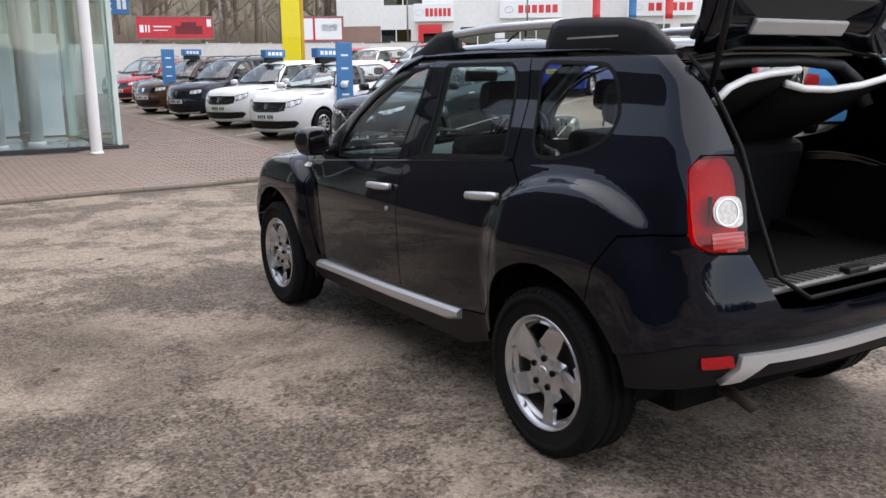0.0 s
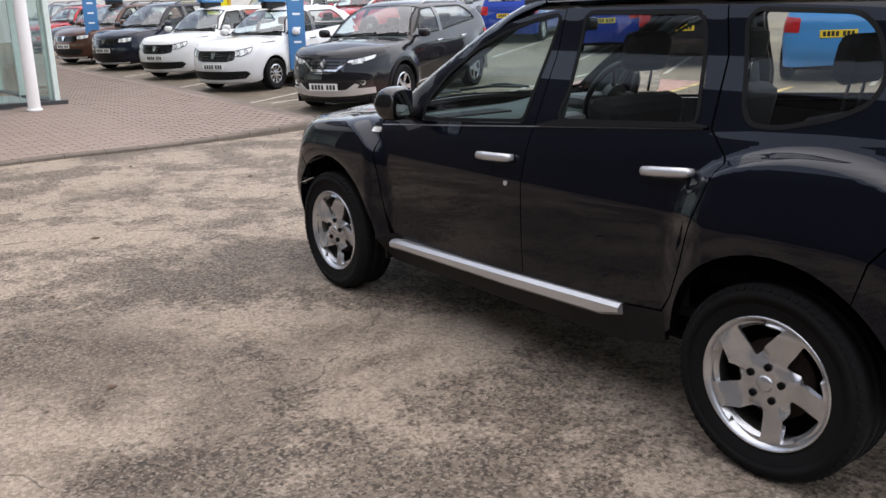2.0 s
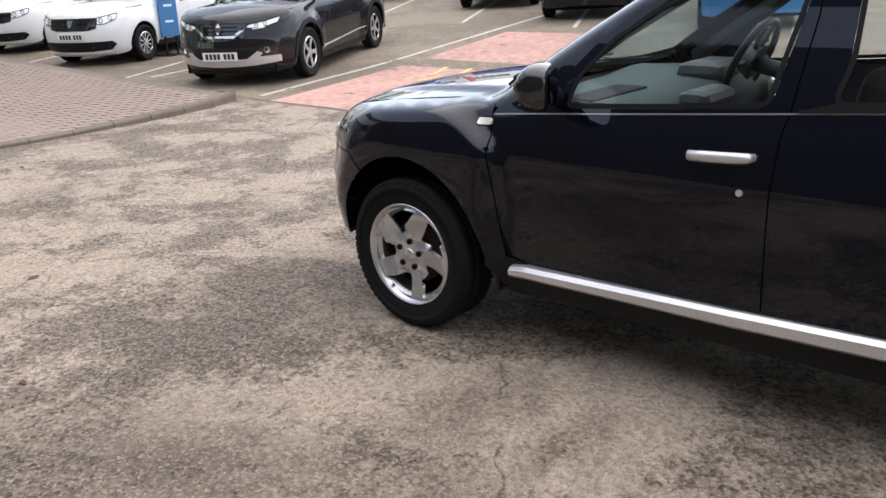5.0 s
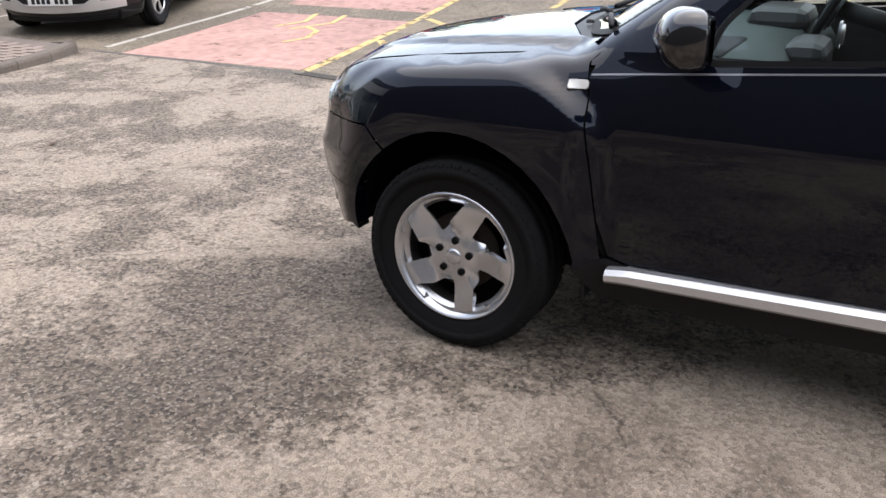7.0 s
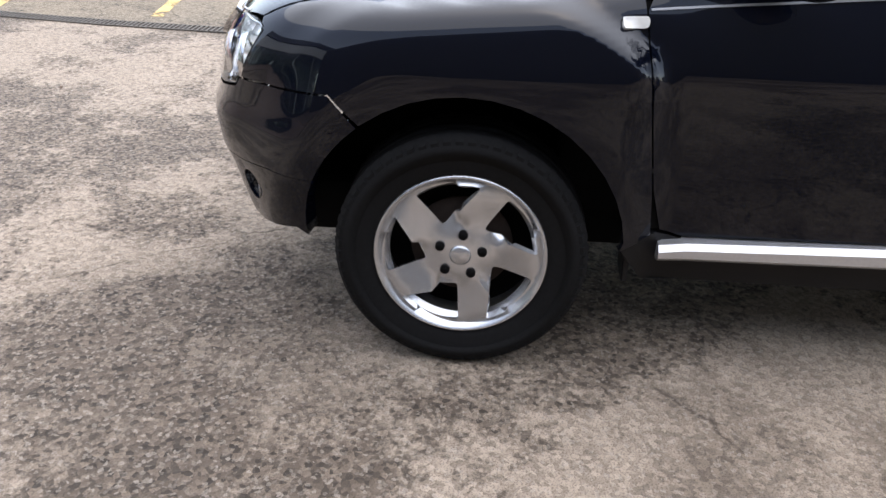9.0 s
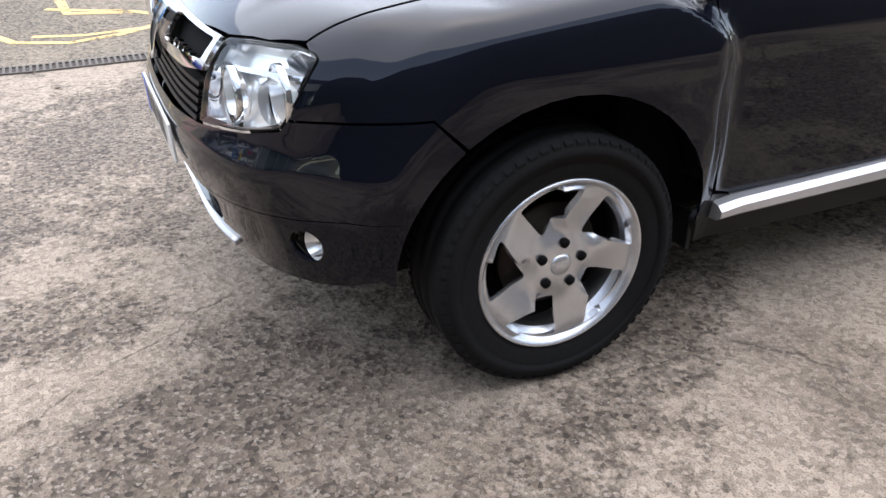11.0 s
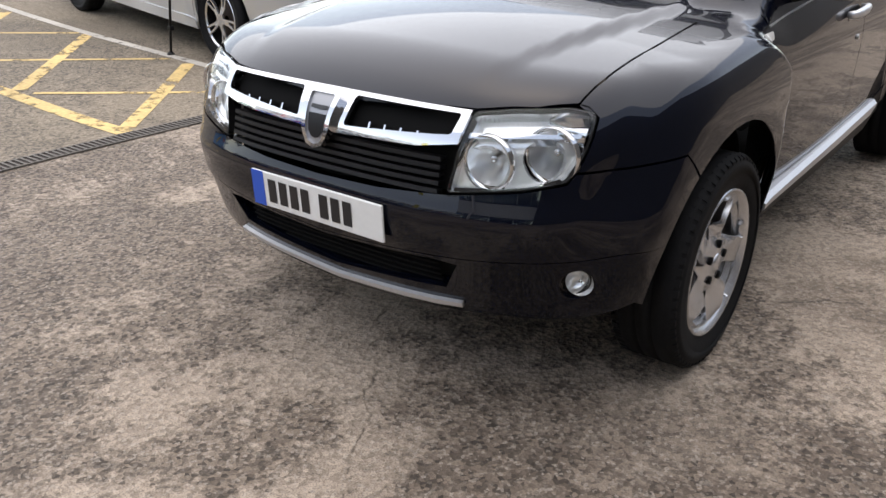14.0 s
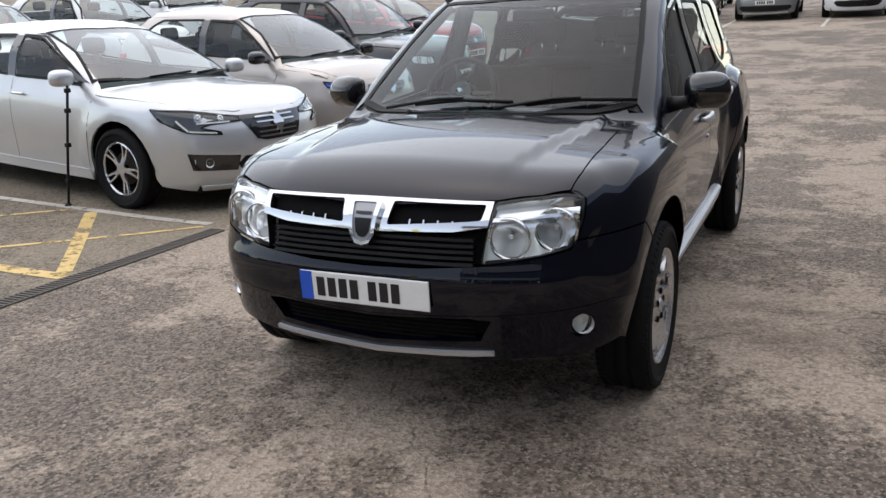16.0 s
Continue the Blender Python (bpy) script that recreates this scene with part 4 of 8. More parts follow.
# wipers
for x0, x1 in ((0.30, -0.16), (-0.22, -0.66)):
    pts = top(np.array([(x0, 1.085 - 0.34 * x0 * x0), ((x0 + x1) / 2, 1.05 - 0.34 * ((x0 + x1) / 2) ** 2), (x1, 1.065 - 0.36 * x1 * x1)])) + (0, 0, 0.022)
    wip = new("wiper")
    wip.parent = hero
    tube("wiper_blade", pts, 0.009, "trim", wip, sides=6)
    tube("wiper_arm", [pts[0] + (0.12, 0.06, -0.01), (pts[0] + pts[1]) / 2 + (0, 0.012, 0.014), pts[1] + (0, 0, 0.006)], 0.008, "trim", wip, sides=6)

# front bumper: painted above, bare plastic below
mid = MID
intake = both_sides([(mid, 0.452), B(0.373, 2.075, 0.474), B(0.439, 2.059, 0.467), B(0.393, 2.041, 0.385), (mid, 0.352)], mid)
upper = [(mid, 0.636), B(0.209, 2.102, 0.641), B(0.418, 2.072, 0.656), B(0.594, 2.008, 0.681), B(0.680, 1.947, 0.702), B(0.692, 1.930, 0.726), B(0.779, 1.814, 0.729), (1.664, 0.739)] + arc(FW, 0.345, AR, 51, 24, 6) + [B(0.792, 1.849, 0.518), B(0.715, 1.931, 0.507), B(0.601, 2.017, 0.503), B(0.462, 2.063, 0.491), (mid, 0.462)]
skin("front_bumper", belt, both_sides(upper, mid), "black", hero, step=0.022, gap=0.0005, rim=0.004)
lower_b = [(mid, 0.460), B(0.462, 2.062, 0.489), B(0.601, 2.017, 0.501), B(0.714, 1.931, 0.505), B(0.791, 1.849, 0.516)] + arc(FW, 0.345, AR, 24, 0, 6) + [B(0.804, 1.776, 0.361), B(0.754, 1.844, 0.341), B(0.699, 1.893, 0.329), B(0.544, 1.978, 0.322), B(0.440, 2.005, 0.313), (mid, 0.278)]
fog_at = B(0.708, 1.918, 0.436)
fog_ring = arc(fog_at[0], fog_at[1], 0.043, 0, 345, 22)
fog_ring_r = [(2 * mid - s, z) for s, z in fog_ring]
skin("bumper_lower", belt, both_sides(lower_b, mid), "black", hero, holes=[intake, fog_ring, fog_ring_r], step=0.035, rim=0.05)
skin("intake_back", belt, swollen(intake, 0.01), "under", hero, step=0.06, rim=0, lift=-0.045)
for k in range(5):
    z0 = 0.366 + 0.018 * k
    skin("intake_slat", belt, both_sides([(mid, z0 + 0.006), B(0.37, 2.015, z0 + 0.006), B(0.37, 2.015, z0), (mid, z0)], mid), "under", hero, step=0.05, rim=0.01, lift=-0.02)
skin("skid_bar", belt, both_sides([(mid, 0.322), B(0.434, 2.022, 0.350), B(0.434, 2.015, 0.336), (mid, 0.307)], mid), "satin", hero, step=0.04, rim=0.02, lift=0.012, label="silver strip along the bumper's lower edge")
for m in (False, True):
    skin("fog_lamp_surround", belt, arc(fog_at[0], fog_at[1], 0.042, 0, 345, 22), "gloss", hero, holes=[arc(fog_at[0], fog_at[1], 0.036, 0, 345, 22)], step=0.02, rim=0.04, lift=-0.012, mirror=m)
    c = belt(np.array([fog_at]))[0] * (-1 if m else 1, 1, 1)
    lamp = round_lamp(hero, "fog_lamp", Vector(c) + Vector((0, -0.016, 0)), 0.036, 0.03, ((-0.3 if not m else 0.3), 1, 0), "chrome_bowl")
    skin("fog_lens", belt, arc(fog_at[0], fog_at[1], 0.036, 0, 345, 22), "lens", lamp, step=0.02, rim=0.0, lift=-0.014, mirror=m)
number_plate(hero, (0, 2.118, 0.552), radians(-3), 0.0, band=True, wide=0.50, high=0.106)

# grille, chrome bar and badge
gr = both_sides([(mid, 0.866), B(0.206, 2.006, 0.864), B(0.430, 1.986, 0.856), B(0.411, 2.072, 0.660), (mid, 0.640)], mid)
skin("grille_back", belt, gr, "under", hero, step=0.05, rim=0.0, lift=-0.05)
bar = both_sides([(mid, 0.853), B(0.206, 2.010, 0.852), B(0.436, 1.987, 0.849), B(0.430, 2.041, 0.778), B(0.319, 2.066, 0.762), (mid, 0.752)], mid)
slot = rounded([(B(0.096, 2.026, 0.843)), B(0.416, 2.002, 0.840), B(0.408, 2.041, 0.796), B(0.084, 2.074, 0.775)], 0.010)
slot_r = [(2 * mid - s, z) for s, z in slot]
skin("grille_bar", belt, bar, "chrome", hero, holes=[slot, slot_r], step=0.016, rim=0.013, lift=0.012, label="chrome upper grille bar with two slots")
for m in (False, True):
    skin("slot_back", belt, swollen(slot, 0.006), "under", hero, step=0.04, rim=0.0, lift=-0.022, mirror=m)
    for x in (0.16, 0.21, 0.26, 0.31):
        skin("slot_rib", belt, [B(x, 2.04, 0.795), B(x + 0.006, 2.04, 0.795), B(x + 0.006, 2.04, 0.778), B(x, 2.04, 0.778)], "chrome", hero, step=0.02, rim=0.03, lift=0.004, mirror=m)
for k in range(5):
    z0 = 0.654 + 0.0195 * k
    skin("grille_slat", belt, both_sides([(mid, z0 + 0.010), B(0.383, 2.04, z0 + 0.011), B(0.385, 2.04, z0), (mid, z0 - 0.001)], mid), "trim", hero, step=0.05, rim=0.03, lift=-0.004)
sh = lambda k: both_sides([(mid, 0.838 - 0.030 * (1 - k)), (mid - 0.054 * k, 0.838 - 0.030 * (1 - k)), (mid - 0.060 * k, 0.826), (mid - 0.046 * k, 0.745), (mid - 0.028 * k, 0.712 + 0.03 * (1 - k)), (mid, 0.702 + 0.04 * (1 - k))], mid)
badge = skin("badge", belt, sh(1.0), "chrome", hero, holes=[sh(0.72)], step=0.012, rim=0.02, lift=0.030, label="chrome shield-shaped badge")
skin("badge_plaque", belt, sh(0.78), "waist_trim", badge, step=0.03, rim=0.0, lift=0.024)
skin("badge_window", belt, both_sides([(mid, 0.788), (mid - 0.032, 0.788), (mid - 0.025, 0.748), (mid - 0.014, 0.734), (mid, 0.731)], mid), "trim", badge, step=0.02, rim=0.0, lift=0.0265, label="dark lower field of the badge")
skin("badge_bar", belt, both_sides([(mid, 0.806), (mid - 0.030, 0.806), (mid - 0.030, 0.797), (mid, 0.795)], mid), "ink", badge, step=0.02, rim=0.0, lift=0.026)

# headlamps
hl = rounded([B(0.414, 2.071, 0.662), B(0.428, 2.048, 0.758), B(0.438, 1.989, 0.851), B(0.525, 1.951, 0.863), B(0.643, 1.884, 0.871), B(0.693, 1.852, 0.860), B(0.701, 1.909, 0.776), B(0.679, 1.946, 0.709), B(0.593, 2.007, 0.688)], 0.014)
for m in (False, True):
    lampset = new("headlamp")
    lampset.parent = hero
    sx = -1 if m else 1
    skin("lamp_shell", belt, hl, "chrome_bowl", lampset, holes=[arc(*B(0.490, 2.036, 0.736), 0.060, 0, 345, 24), arc(*B(0.630, 1.971, 0.761), 0.060, 0, 345, 24)], step=0.03, rim=0.03, lift=-0.045, mirror=m)
    ring = swollen(hl, -0.004)
    skin("lamp_bezel", belt, hl, "chrome", lampset, holes=[ring], step=0.03, rim=0.10, lift=-0.012, mirror=m, label="bright bezel round the lamp")
    skin("indicator_shelf", belt, [B(0.428, 2.025, 0.810), B(0.581, 1.970, 0.820), B(0.701, 1.884, 0.821), B(0.704, 1.887, 0.812), B(0.584, 1.975, 0.810), B(0.428, 2.032, 0.798)], "chrome", lampset, step=0.03, rim=0.07, lift=-0.015, mirror=m)
    for k in range(22):
        x = 0.415 + 0.0115 * k
        s0 = B(x, F.s["nose"][9][1] - 0.02 - 0.45 * x**3.2, 0.0)[0]
        skin("lamp_flute", belt, [(s0, 0.846), (s0 + 0.006, 0.846), (s0 + 0.006, 0.812), (s0, 0.812)], "lens", lampset, step=0.04, rim=0.01, lift=-0.014, mirror=m)
    for (x, y, z), r, d in (((0.490, 1.992, 0.735), 0.062, 0.07), ((0.622, 1.915, 0.758), 0.064, 0.08)):
        round_lamp(lampset, "lamp_reflector", (-x * sx, y, z), r, d, (-0.28 * sx, 1, 0.02), "chrome_bowl")
        lathe("reflector_ring", [(0.0, r), (0.012, r + 0.004), (0.012, r + 0.008), (-0.004, r + 0.009)], "chrome", lampset, steps=32, axis="y", at=(-x * sx, y + 0.004, z))
    skin("lamp_lens", belt, hl, "lens", lampset, step=0.03, rim=0.0, lift=0.001, mirror=m, label="clear polycarbonate lamp cover")
    skin("lamp_seal", belt, swollen(hl, 0.002), "seal", lampset, holes=[swollen(hl, -0.0005)], step=0.03, rim=0.02, lift=-0.002, mirror=m)

# rear bumper, tail lamps
tmid = TAIL
ru = [(tmid, 0.672), B(0.30, -2.095, 0.676), B(0.44, -2.06, 0.684), B(0.480, -1.985, 0.76), B(0.520, -1.964, 0.862), B(0.674, -1.943, 0.872), B(0.728, -1.918, 0.912), B(0.733, -1.911, 0.938), (-1.70, 0.914), (-1.622, 0.797)] + arc(RW, 0.345, AR, 128, 155, 6) + [B(0.74, -1.94, 0.584), B(0.62, -2.02, 0.584), (tmid, 0.578)]
skin("rear_bumper", belt, both_sides(ru, tmid), "black", hero, step=0.035, gap=0.001)
rl = [(tmid, 0.575), B(0.62, -2.02, 0.581), B(0.74, -1.94, 0.581)] + arc(RW, 0.345, AR, 155, 172, 6) + [B(0.74, -1.90, 0.425), B(0.6, -2.0, 0.44), B(0.4, -2.04, 0.455), (tmid, 0.46)]
skin("rear_bumper_lower", belt, both_sides(rl, tmid), "trim", hero, step=0.05, rim=0.04, lift=-0.008)
skin("rear_skid_plate", belt, both_sides([(tmid, 0.548), B(0.595, -2.03, 0.546), B(0.60, -2.02, 0.505), B(0.65, -1.98, 0.455), B(0.58, -2.0, 0.460), B(0.50, -2.05, 0.512), (tmid, 0.514)], tmid), "satin", hero, step=0.04, rim=0.03, lift=0.018, label="silver plate across the rear bumper's foot")
for m in (False, True):
    skin("rear_reflector", belt, rounded([B(0.715, -1.967, 0.541), B(0.622, -2.023, 0.545), B(0.612, -2.02, 0.506), B(0.71, -1.967, 0.503)], 0.006), "red_bowl", hero, step=0.03, rim=0.01, lift=0.006, mirror=m, label="red reflector")
tail = rounded([B(0.708, -1.875, 1.09), B(0.697, -1.861, 1.143), B(0.656, -1.874, 1.181), B(0.535, -1.904, 1.178), B(0.512, -1.917, 1.13), B(0.521, -1.953, 0.955), B(0.524, -1.964, 0.872), B(0.674, -1.943, 0.880), B(0.722, -1.918, 0.915), B(0.722, -1.90, 1.0)], 0.02)
for m in (False, True):
    tl = new("tail_lamp")
    tl.parent = hero
    sx = -1 if m else 1
    skin("tail_lamp_shell", belt, tail, "red_bowl", tl, step=0.03, rim=0.0, lift=-0.04, mirror=m)
    skin("tail_lamp_lens", belt, tail, "red_lens", tl, step=0.03, rim=0.03, lift=0.006, mirror=m, label="red lamp lens")
    skin("reversing_lens", belt, rounded([B(0.655, -1.921, 1.02), B(0.62, -1.92, 1.055), B(0.54, -1.94, 1.050), B(0.535, -1.942, 0.955), B(0.60, -1.94, 0.952), B(0.65, -1.93, 0.975)], 0.03), "clear_lamp", tl, step=0.02, rim=0.01, lift=0.010, mirror=m, label="clear reversing lamp")
    rev = B(0.598, -1.935, 1.003)
    for rad, hole, mt in ((0.044, 0.040, "chrome"),):
        skin("reversing_reflector", belt, arc(*rev, rad, 0, 345, 22), mt, tl, holes=[arc(*rev, hole, 0, 340, 18)] if hole else [], step=0.02, rim=0.004, lift=0.013, mirror=m)
    for k in range(4):
        z = 0.889 + 0.0135 * k
        skin("lens_rib", belt, [B(0.662, -1.935, z), B(0.540, -1.957, z), B(0.540, -1.957, z + 0.004), B(0.662, -1.935, z + 0.004)], "red_bowl", tl, step=0.04, rim=0.004, lift=0.012, mirror=m)
    skin("fog_window", belt, [B(0.662, -1.93, 0.940), B(0.540, -1.954, 0.938), B(0.540, -1.96, 0.885), B(0.662, -1.94, 0.890)], "pink_lens", tl, step=0.03, rim=0.006, lift=0.0085, mirror=m, label="pink-clear fog lamp window")
tube("exhaust_pipe", [(-0.42, -1.60, 0.33), (-0.43, -1.88, 0.33), (-0.44, -1.97, 0.31)], 0.021, "iron_rust", hero, "dark rusty exhaust tail pipe", 12)

# wheels, arches, underbody
for side in (-1, 1):
    for y, turn in ((FW, -6.0), (RW, -6.0)):
        wheel(hero, (side * 0.775, y, WR), side, 0.328, 0.205, 0.225, "blade", turn)
        arch_liner(hero, y, 0.345, 0.435, 0.50, 0.755 if y > 0 else 0.80, side)
        if y == FW:
            box("mud_flap", (min(side * 0.70, side * 0.80), y - 0.44, 0.25), (max(side * 0.70, side * 0.80), y - 0.425, 0.36), "trim", hero, 0.004)
box("floor_pan", (-0.66, -1.82, 0.28), (0.66, 1.80, 0.44), "under", hero, 0.03)
box("axle_beam", (-0.62, RW - 0.06, 0.24), (0.62, RW + 0.06, 0.36), "under", hero, 0.02)
box("bulkhead", (-0.70, 0.86, 0.40), (0.70, 1.10, 0.98), "under", hero, 0.02)

# cabin
box("cabin_floor", (-0.74, -1.92, 0.42), (0.74, 0.86, 0.46), "cloth", hero, 0.01)
for x in (-0.36, 0.36):
    seat(hero, x, -0.20, 0.52, 0.50, "front_seat")
seat(hero, 0.0, -1.12, 0.52, 1.28, "rear_bench", rests=3)
dash = new("dashboard")
dash.parent = hero
v, f = [], []
prof = [(0.98, 0.985), (0.86, 1.005), (0.62, 0.995), (0.50, 0.965), (0.46, 0.90), (0.52, 0.76), (0.60, 0.62), (0.86, 0.60)]
xs = np.linspace(-0.70, 0.70, 15)
for x in xs:
    for y, z in prof:
        v.append((x, y - 0.10 * abs(x), z - 0.02 * (abs(x) > 0.64) + 0.035 * math.exp(-(((x - 0.36) / 0.2) ** 2)) * (0.9 < z < 0.99)))
for i in range(14):
    for j in range(7):
        a = i * 8 + j
        f.append((a, a + 1, a + 9, a + 8))
solid("dash_top", v, f, "dash", dash)
for x in (-0.60, -0.08, 0.08, 0.60):
    lathe("air_vent", [(0.0, 0.055), (0.012, 0.052), (0.012, 0.042), (-0.01, 0.040), (-0.01, 0.0)], "satin", dash, "round air vent with a silver ring", 24, axis="y", at=(x, 0.436 - 0.10 * abs(x), 0.925))
box("dash_tray", (-0.60, 0.60, 0.985), (-0.18, 0.74, 1.004), "cloth", dash, 0.006, "dark tray in the dashboard top")
box("instrument_hood", (0.20, 0.46, 0.95), (0.52, 0.68, 1.055), "grey_lining", dash, 0.045, "dark instrument hood")
box("centre_console", (-0.15, 0.36, 0.62), (0.15, 0.50, 0.985), "grey_lining", dash, 0.04, "dark centre console")
box("glove_box", (-0.62, 0.43, 0.70), (-0.16, 0.50, 0.86), "dash", dash, 0.02)
wheel_ring = new("steering_wheel")
wheel_ring.parent = hero
tilt = Matrix.Translation((0.36, 0.40, 1.055)) @ Matrix.Rotation(radians(-66), 4, "X")
ringp = [tilt @ Vector((0.185 * math.cos(t), 0.185 * math.sin(t), 0)) for t in np.linspace(0, 2 * math.pi, 36, endpoint=False)]
tube("wheel_rim", ringp, 0.016, "trim", wheel_ring, sides=10, closed=True)
bm = bmesh.new()
bmesh.ops.create_cone(bm, cap_ends=True, segments=24, radius1=0.075, radius2=0.06, depth=0.05)
bm.transform(tilt)
part("wheel_boss", bm, "grey_lining", wheel_ring, smooth=False)
for a in (0, 180, 250, 290):
    q = [tilt @ Vector((r * math.cos(radians(a)), r * math.sin(radians(a)), 0)) for r in (0.06, 0.18)]
    tube("wheel_spoke", q, 0.012, "grey_lining", wheel_ring, sides=8)
lathe("wheel_emblem", [(0.0, 0.022), (0.004, 0.0)], "chrome", wheel_ring, steps=20, axis="y", at=tuple(tilt @ Vector((0, 0, 0.03))))
tube("steering_column", [tilt @ Vector((0, 0, -0.02)), tilt @ Vector((0, -0.05, -0.3))], 0.035, "grey_lining", hero, sides=10)
box("interior_mirror", (-0.11, 0.28, 1.40), (0.11, 0.31, 1.465), "trim", hero, 0.015)
box("head_lining", (-0.52, -1.62, 1.500), (0.52, 0.10, 1.515), "pale", hero, 0.005, "pale grey fabric head lining")
for side in (-1, 1):
    v = [(side * x, y, z) for y in (0.85, -0.2, -0.95) for x, z in ((0.735, 0.44), (0.745, 0.90), (0.728, 1.02))]
    solid("door_lining", v, [(0, 1, 4, 3), (1, 2, 5, 4), (3, 4, 7, 6), (4, 5, 8, 7)], "grey_lining", hero, smooth=False)
    tube("centre_pillar", [(side * 0.735, -0.20, 0.9), (side * 0.70, -0.22, 1.08), (side * 0.575, -0.245, 1.50)], [0.05, 0.045, 0.035], "dash", hero, sides=8)
    tube("front_pillar_lining", [(side * 0.69, 0.80, 1.03), (side * 0.635, 0.46, 1.26), (side * 0.56, 0.08, 1.49)], [0.04, 0.032, 0.03], "dash", hero, sides=8)

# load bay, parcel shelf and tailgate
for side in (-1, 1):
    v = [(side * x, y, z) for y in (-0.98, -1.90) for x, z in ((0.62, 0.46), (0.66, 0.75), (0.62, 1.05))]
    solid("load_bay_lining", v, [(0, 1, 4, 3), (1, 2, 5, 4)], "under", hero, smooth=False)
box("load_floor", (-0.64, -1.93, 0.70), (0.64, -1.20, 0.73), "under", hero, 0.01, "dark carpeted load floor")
box("load_sill_plate", (-0.46, -2.03, 0.722), (0.46, -1.93, 0.748), "steel", hero, 0.01, "grey ribbed load sill")
for k in range(24):
    box("sill_rib", (-0.44 + 0.038 * k, -2.025, 0.747), (-0.425 + 0.038 * k, -1.94, 0.752), "steel", hero)
box("latch", (-0.06, -2.045, 0.742), (0.06, -2.0, 0.765), "trim", hero, 0.006)
seal_pts = [B(0.455, -1.99, 0.79), B(0.482, -1.965, 0.99), B(0.512, -1.91, 1.199), B(0.535, -1.85, 1.315), B(0.548, -1.78, 1.424), B(0.54, -1.69, 1.495)]
ring3 = belt(np.array(seal_pts)) * (1, 1, 1) + (0.012, -0.004, 0)
loop = [tuple(p) for p in ring3] + [(-0.3, -1.70, 1.525), (0.3, -1.70, 1.525)] + [(-p[0], p[1], p[2]) for p in ring3[::-1]] + [(0.3, -2.06, 0.70), (-0.3, -2.06, 0.70)]
tube("tailgate_seal", loop, 0.009, "seal", hero, "black rubber weather strip", 8, closed=True)
# the shelf in two leaves, both hitched up towards the open tailgate
shelf = new("parcel_shelf")
shelf.parent = hero
for rim_pts in ([(-0.50, 1.345), (-0.43, 1.392), (-0.34, 1.420), (-0.22, 1.436), (-0.06, 1.448)], [(-0.13, 1.400), (-0.02, 1.380), (0.14, 1.374), (0.32, 1.386), (0.47, 1.408), (0.60, 1.44)]):
    v, f, n = [], [], len(rim_pts)
    for k in range(7):
        u = k / 6
        for x, z in rim_pts:
            v.append((x * (1 - 0.05 * u), -1.77 + 0.60 * u, z + (1.09 - z) * u ** 0.8))
    for i in range(6):
        for j in range(n - 1):
            q = i * n + j
            f.append((q, q + 1, q + n + 1, q + n))
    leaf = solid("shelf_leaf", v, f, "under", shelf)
    leaf.modifiers.new("thickness", "SOLIDIFY").thickness = 0.012
    tube("shelf_edge", [(x, -1.785, z) for x, z in rim_pts], 0.014, "plate", shelf, "pale worn shelf edge", 8, flat=1.0)
tube("header_trim", [(-0.52, -1.70, 1.30), (-0.50, -1.66, 1.40), (-0.42, -1.63, 1.462), (-0.2, -1.62, 1.482), (0.2, -1.62, 1.482), (0.42, -1.63, 1.462), (0.50, -1.66, 1.40), (0.52, -1.70, 1.30)], 0.024, "grey_lining", hero, "grey plastic trim round the load opening", 10)
gate = new("tailgate")
gate.parent = hero
gm = Matrix.Translation((0, -1.66, 1.545)) @ Matrix.Rotation(radians(-148), 4, "X")
v, f = [], []
rows = [(0.0, 0.53, 0.0), (-0.12, 0.56, -0.02), (-0.42, 0.60, -0.10), (-0.55, 0.58, -0.16), (-0.80, 0.54, -0.17), (-0.92, 0.48, -0.13)]
for zz, w, yy in rows:
    for k in range(9):
        x = -w + 2 * w * k / 8
        v.append(gm @ Vector((x, yy + 0.06 * (x / w) ** 2, zz)))
for i in range(len(rows) - 1):
    for k in range(8):
        a = i * 9 + k
        f.append((a, a + 1, a + 10, a + 9))
outer = solid("tailgate_skin", v, f, "black", gate)
mod = outer.modifiers.new("thickness", "SOLIDIFY")
mod.thickness, mod.offset = 0.03, 1.0
box("tailgate_lining", (-0.47, -0.02, -0.86), (0.47, 0.045, -0.50), "grey_lining", gate, 0.03, "black plastic inner lining", gm @ Matrix.Translation((0, -0.06, 0)))
box("header_strip", (-0.27, 0.025, -0.115), (0.27, 0.045, -0.055), "pale", gate, 0.008, "grey trim strip by the hinges", gm)
box("gate_frame_lining", (-0.52, 0.005, -0.20), (0.52, 0.024, -0.02), "grey_lining", gate, 0.008, "dark lining along the hinges", gm)
box("rear_window", (-0.46, 0.0, -0.43), (0.46, 0.012, -0.21), "dark_glass", gate, 0.0, "", gm @ Matrix.Translation((0, -0.045, 0)))
for side in (-1, 1):
    a, b = Vector((side * 0.535, -1.80, 1.40)), gm @ Vector((side * 0.50, -0.02, -0.48))
    tube("gas_strut", [a, b], 0.011, "trim", gate, sides=8)


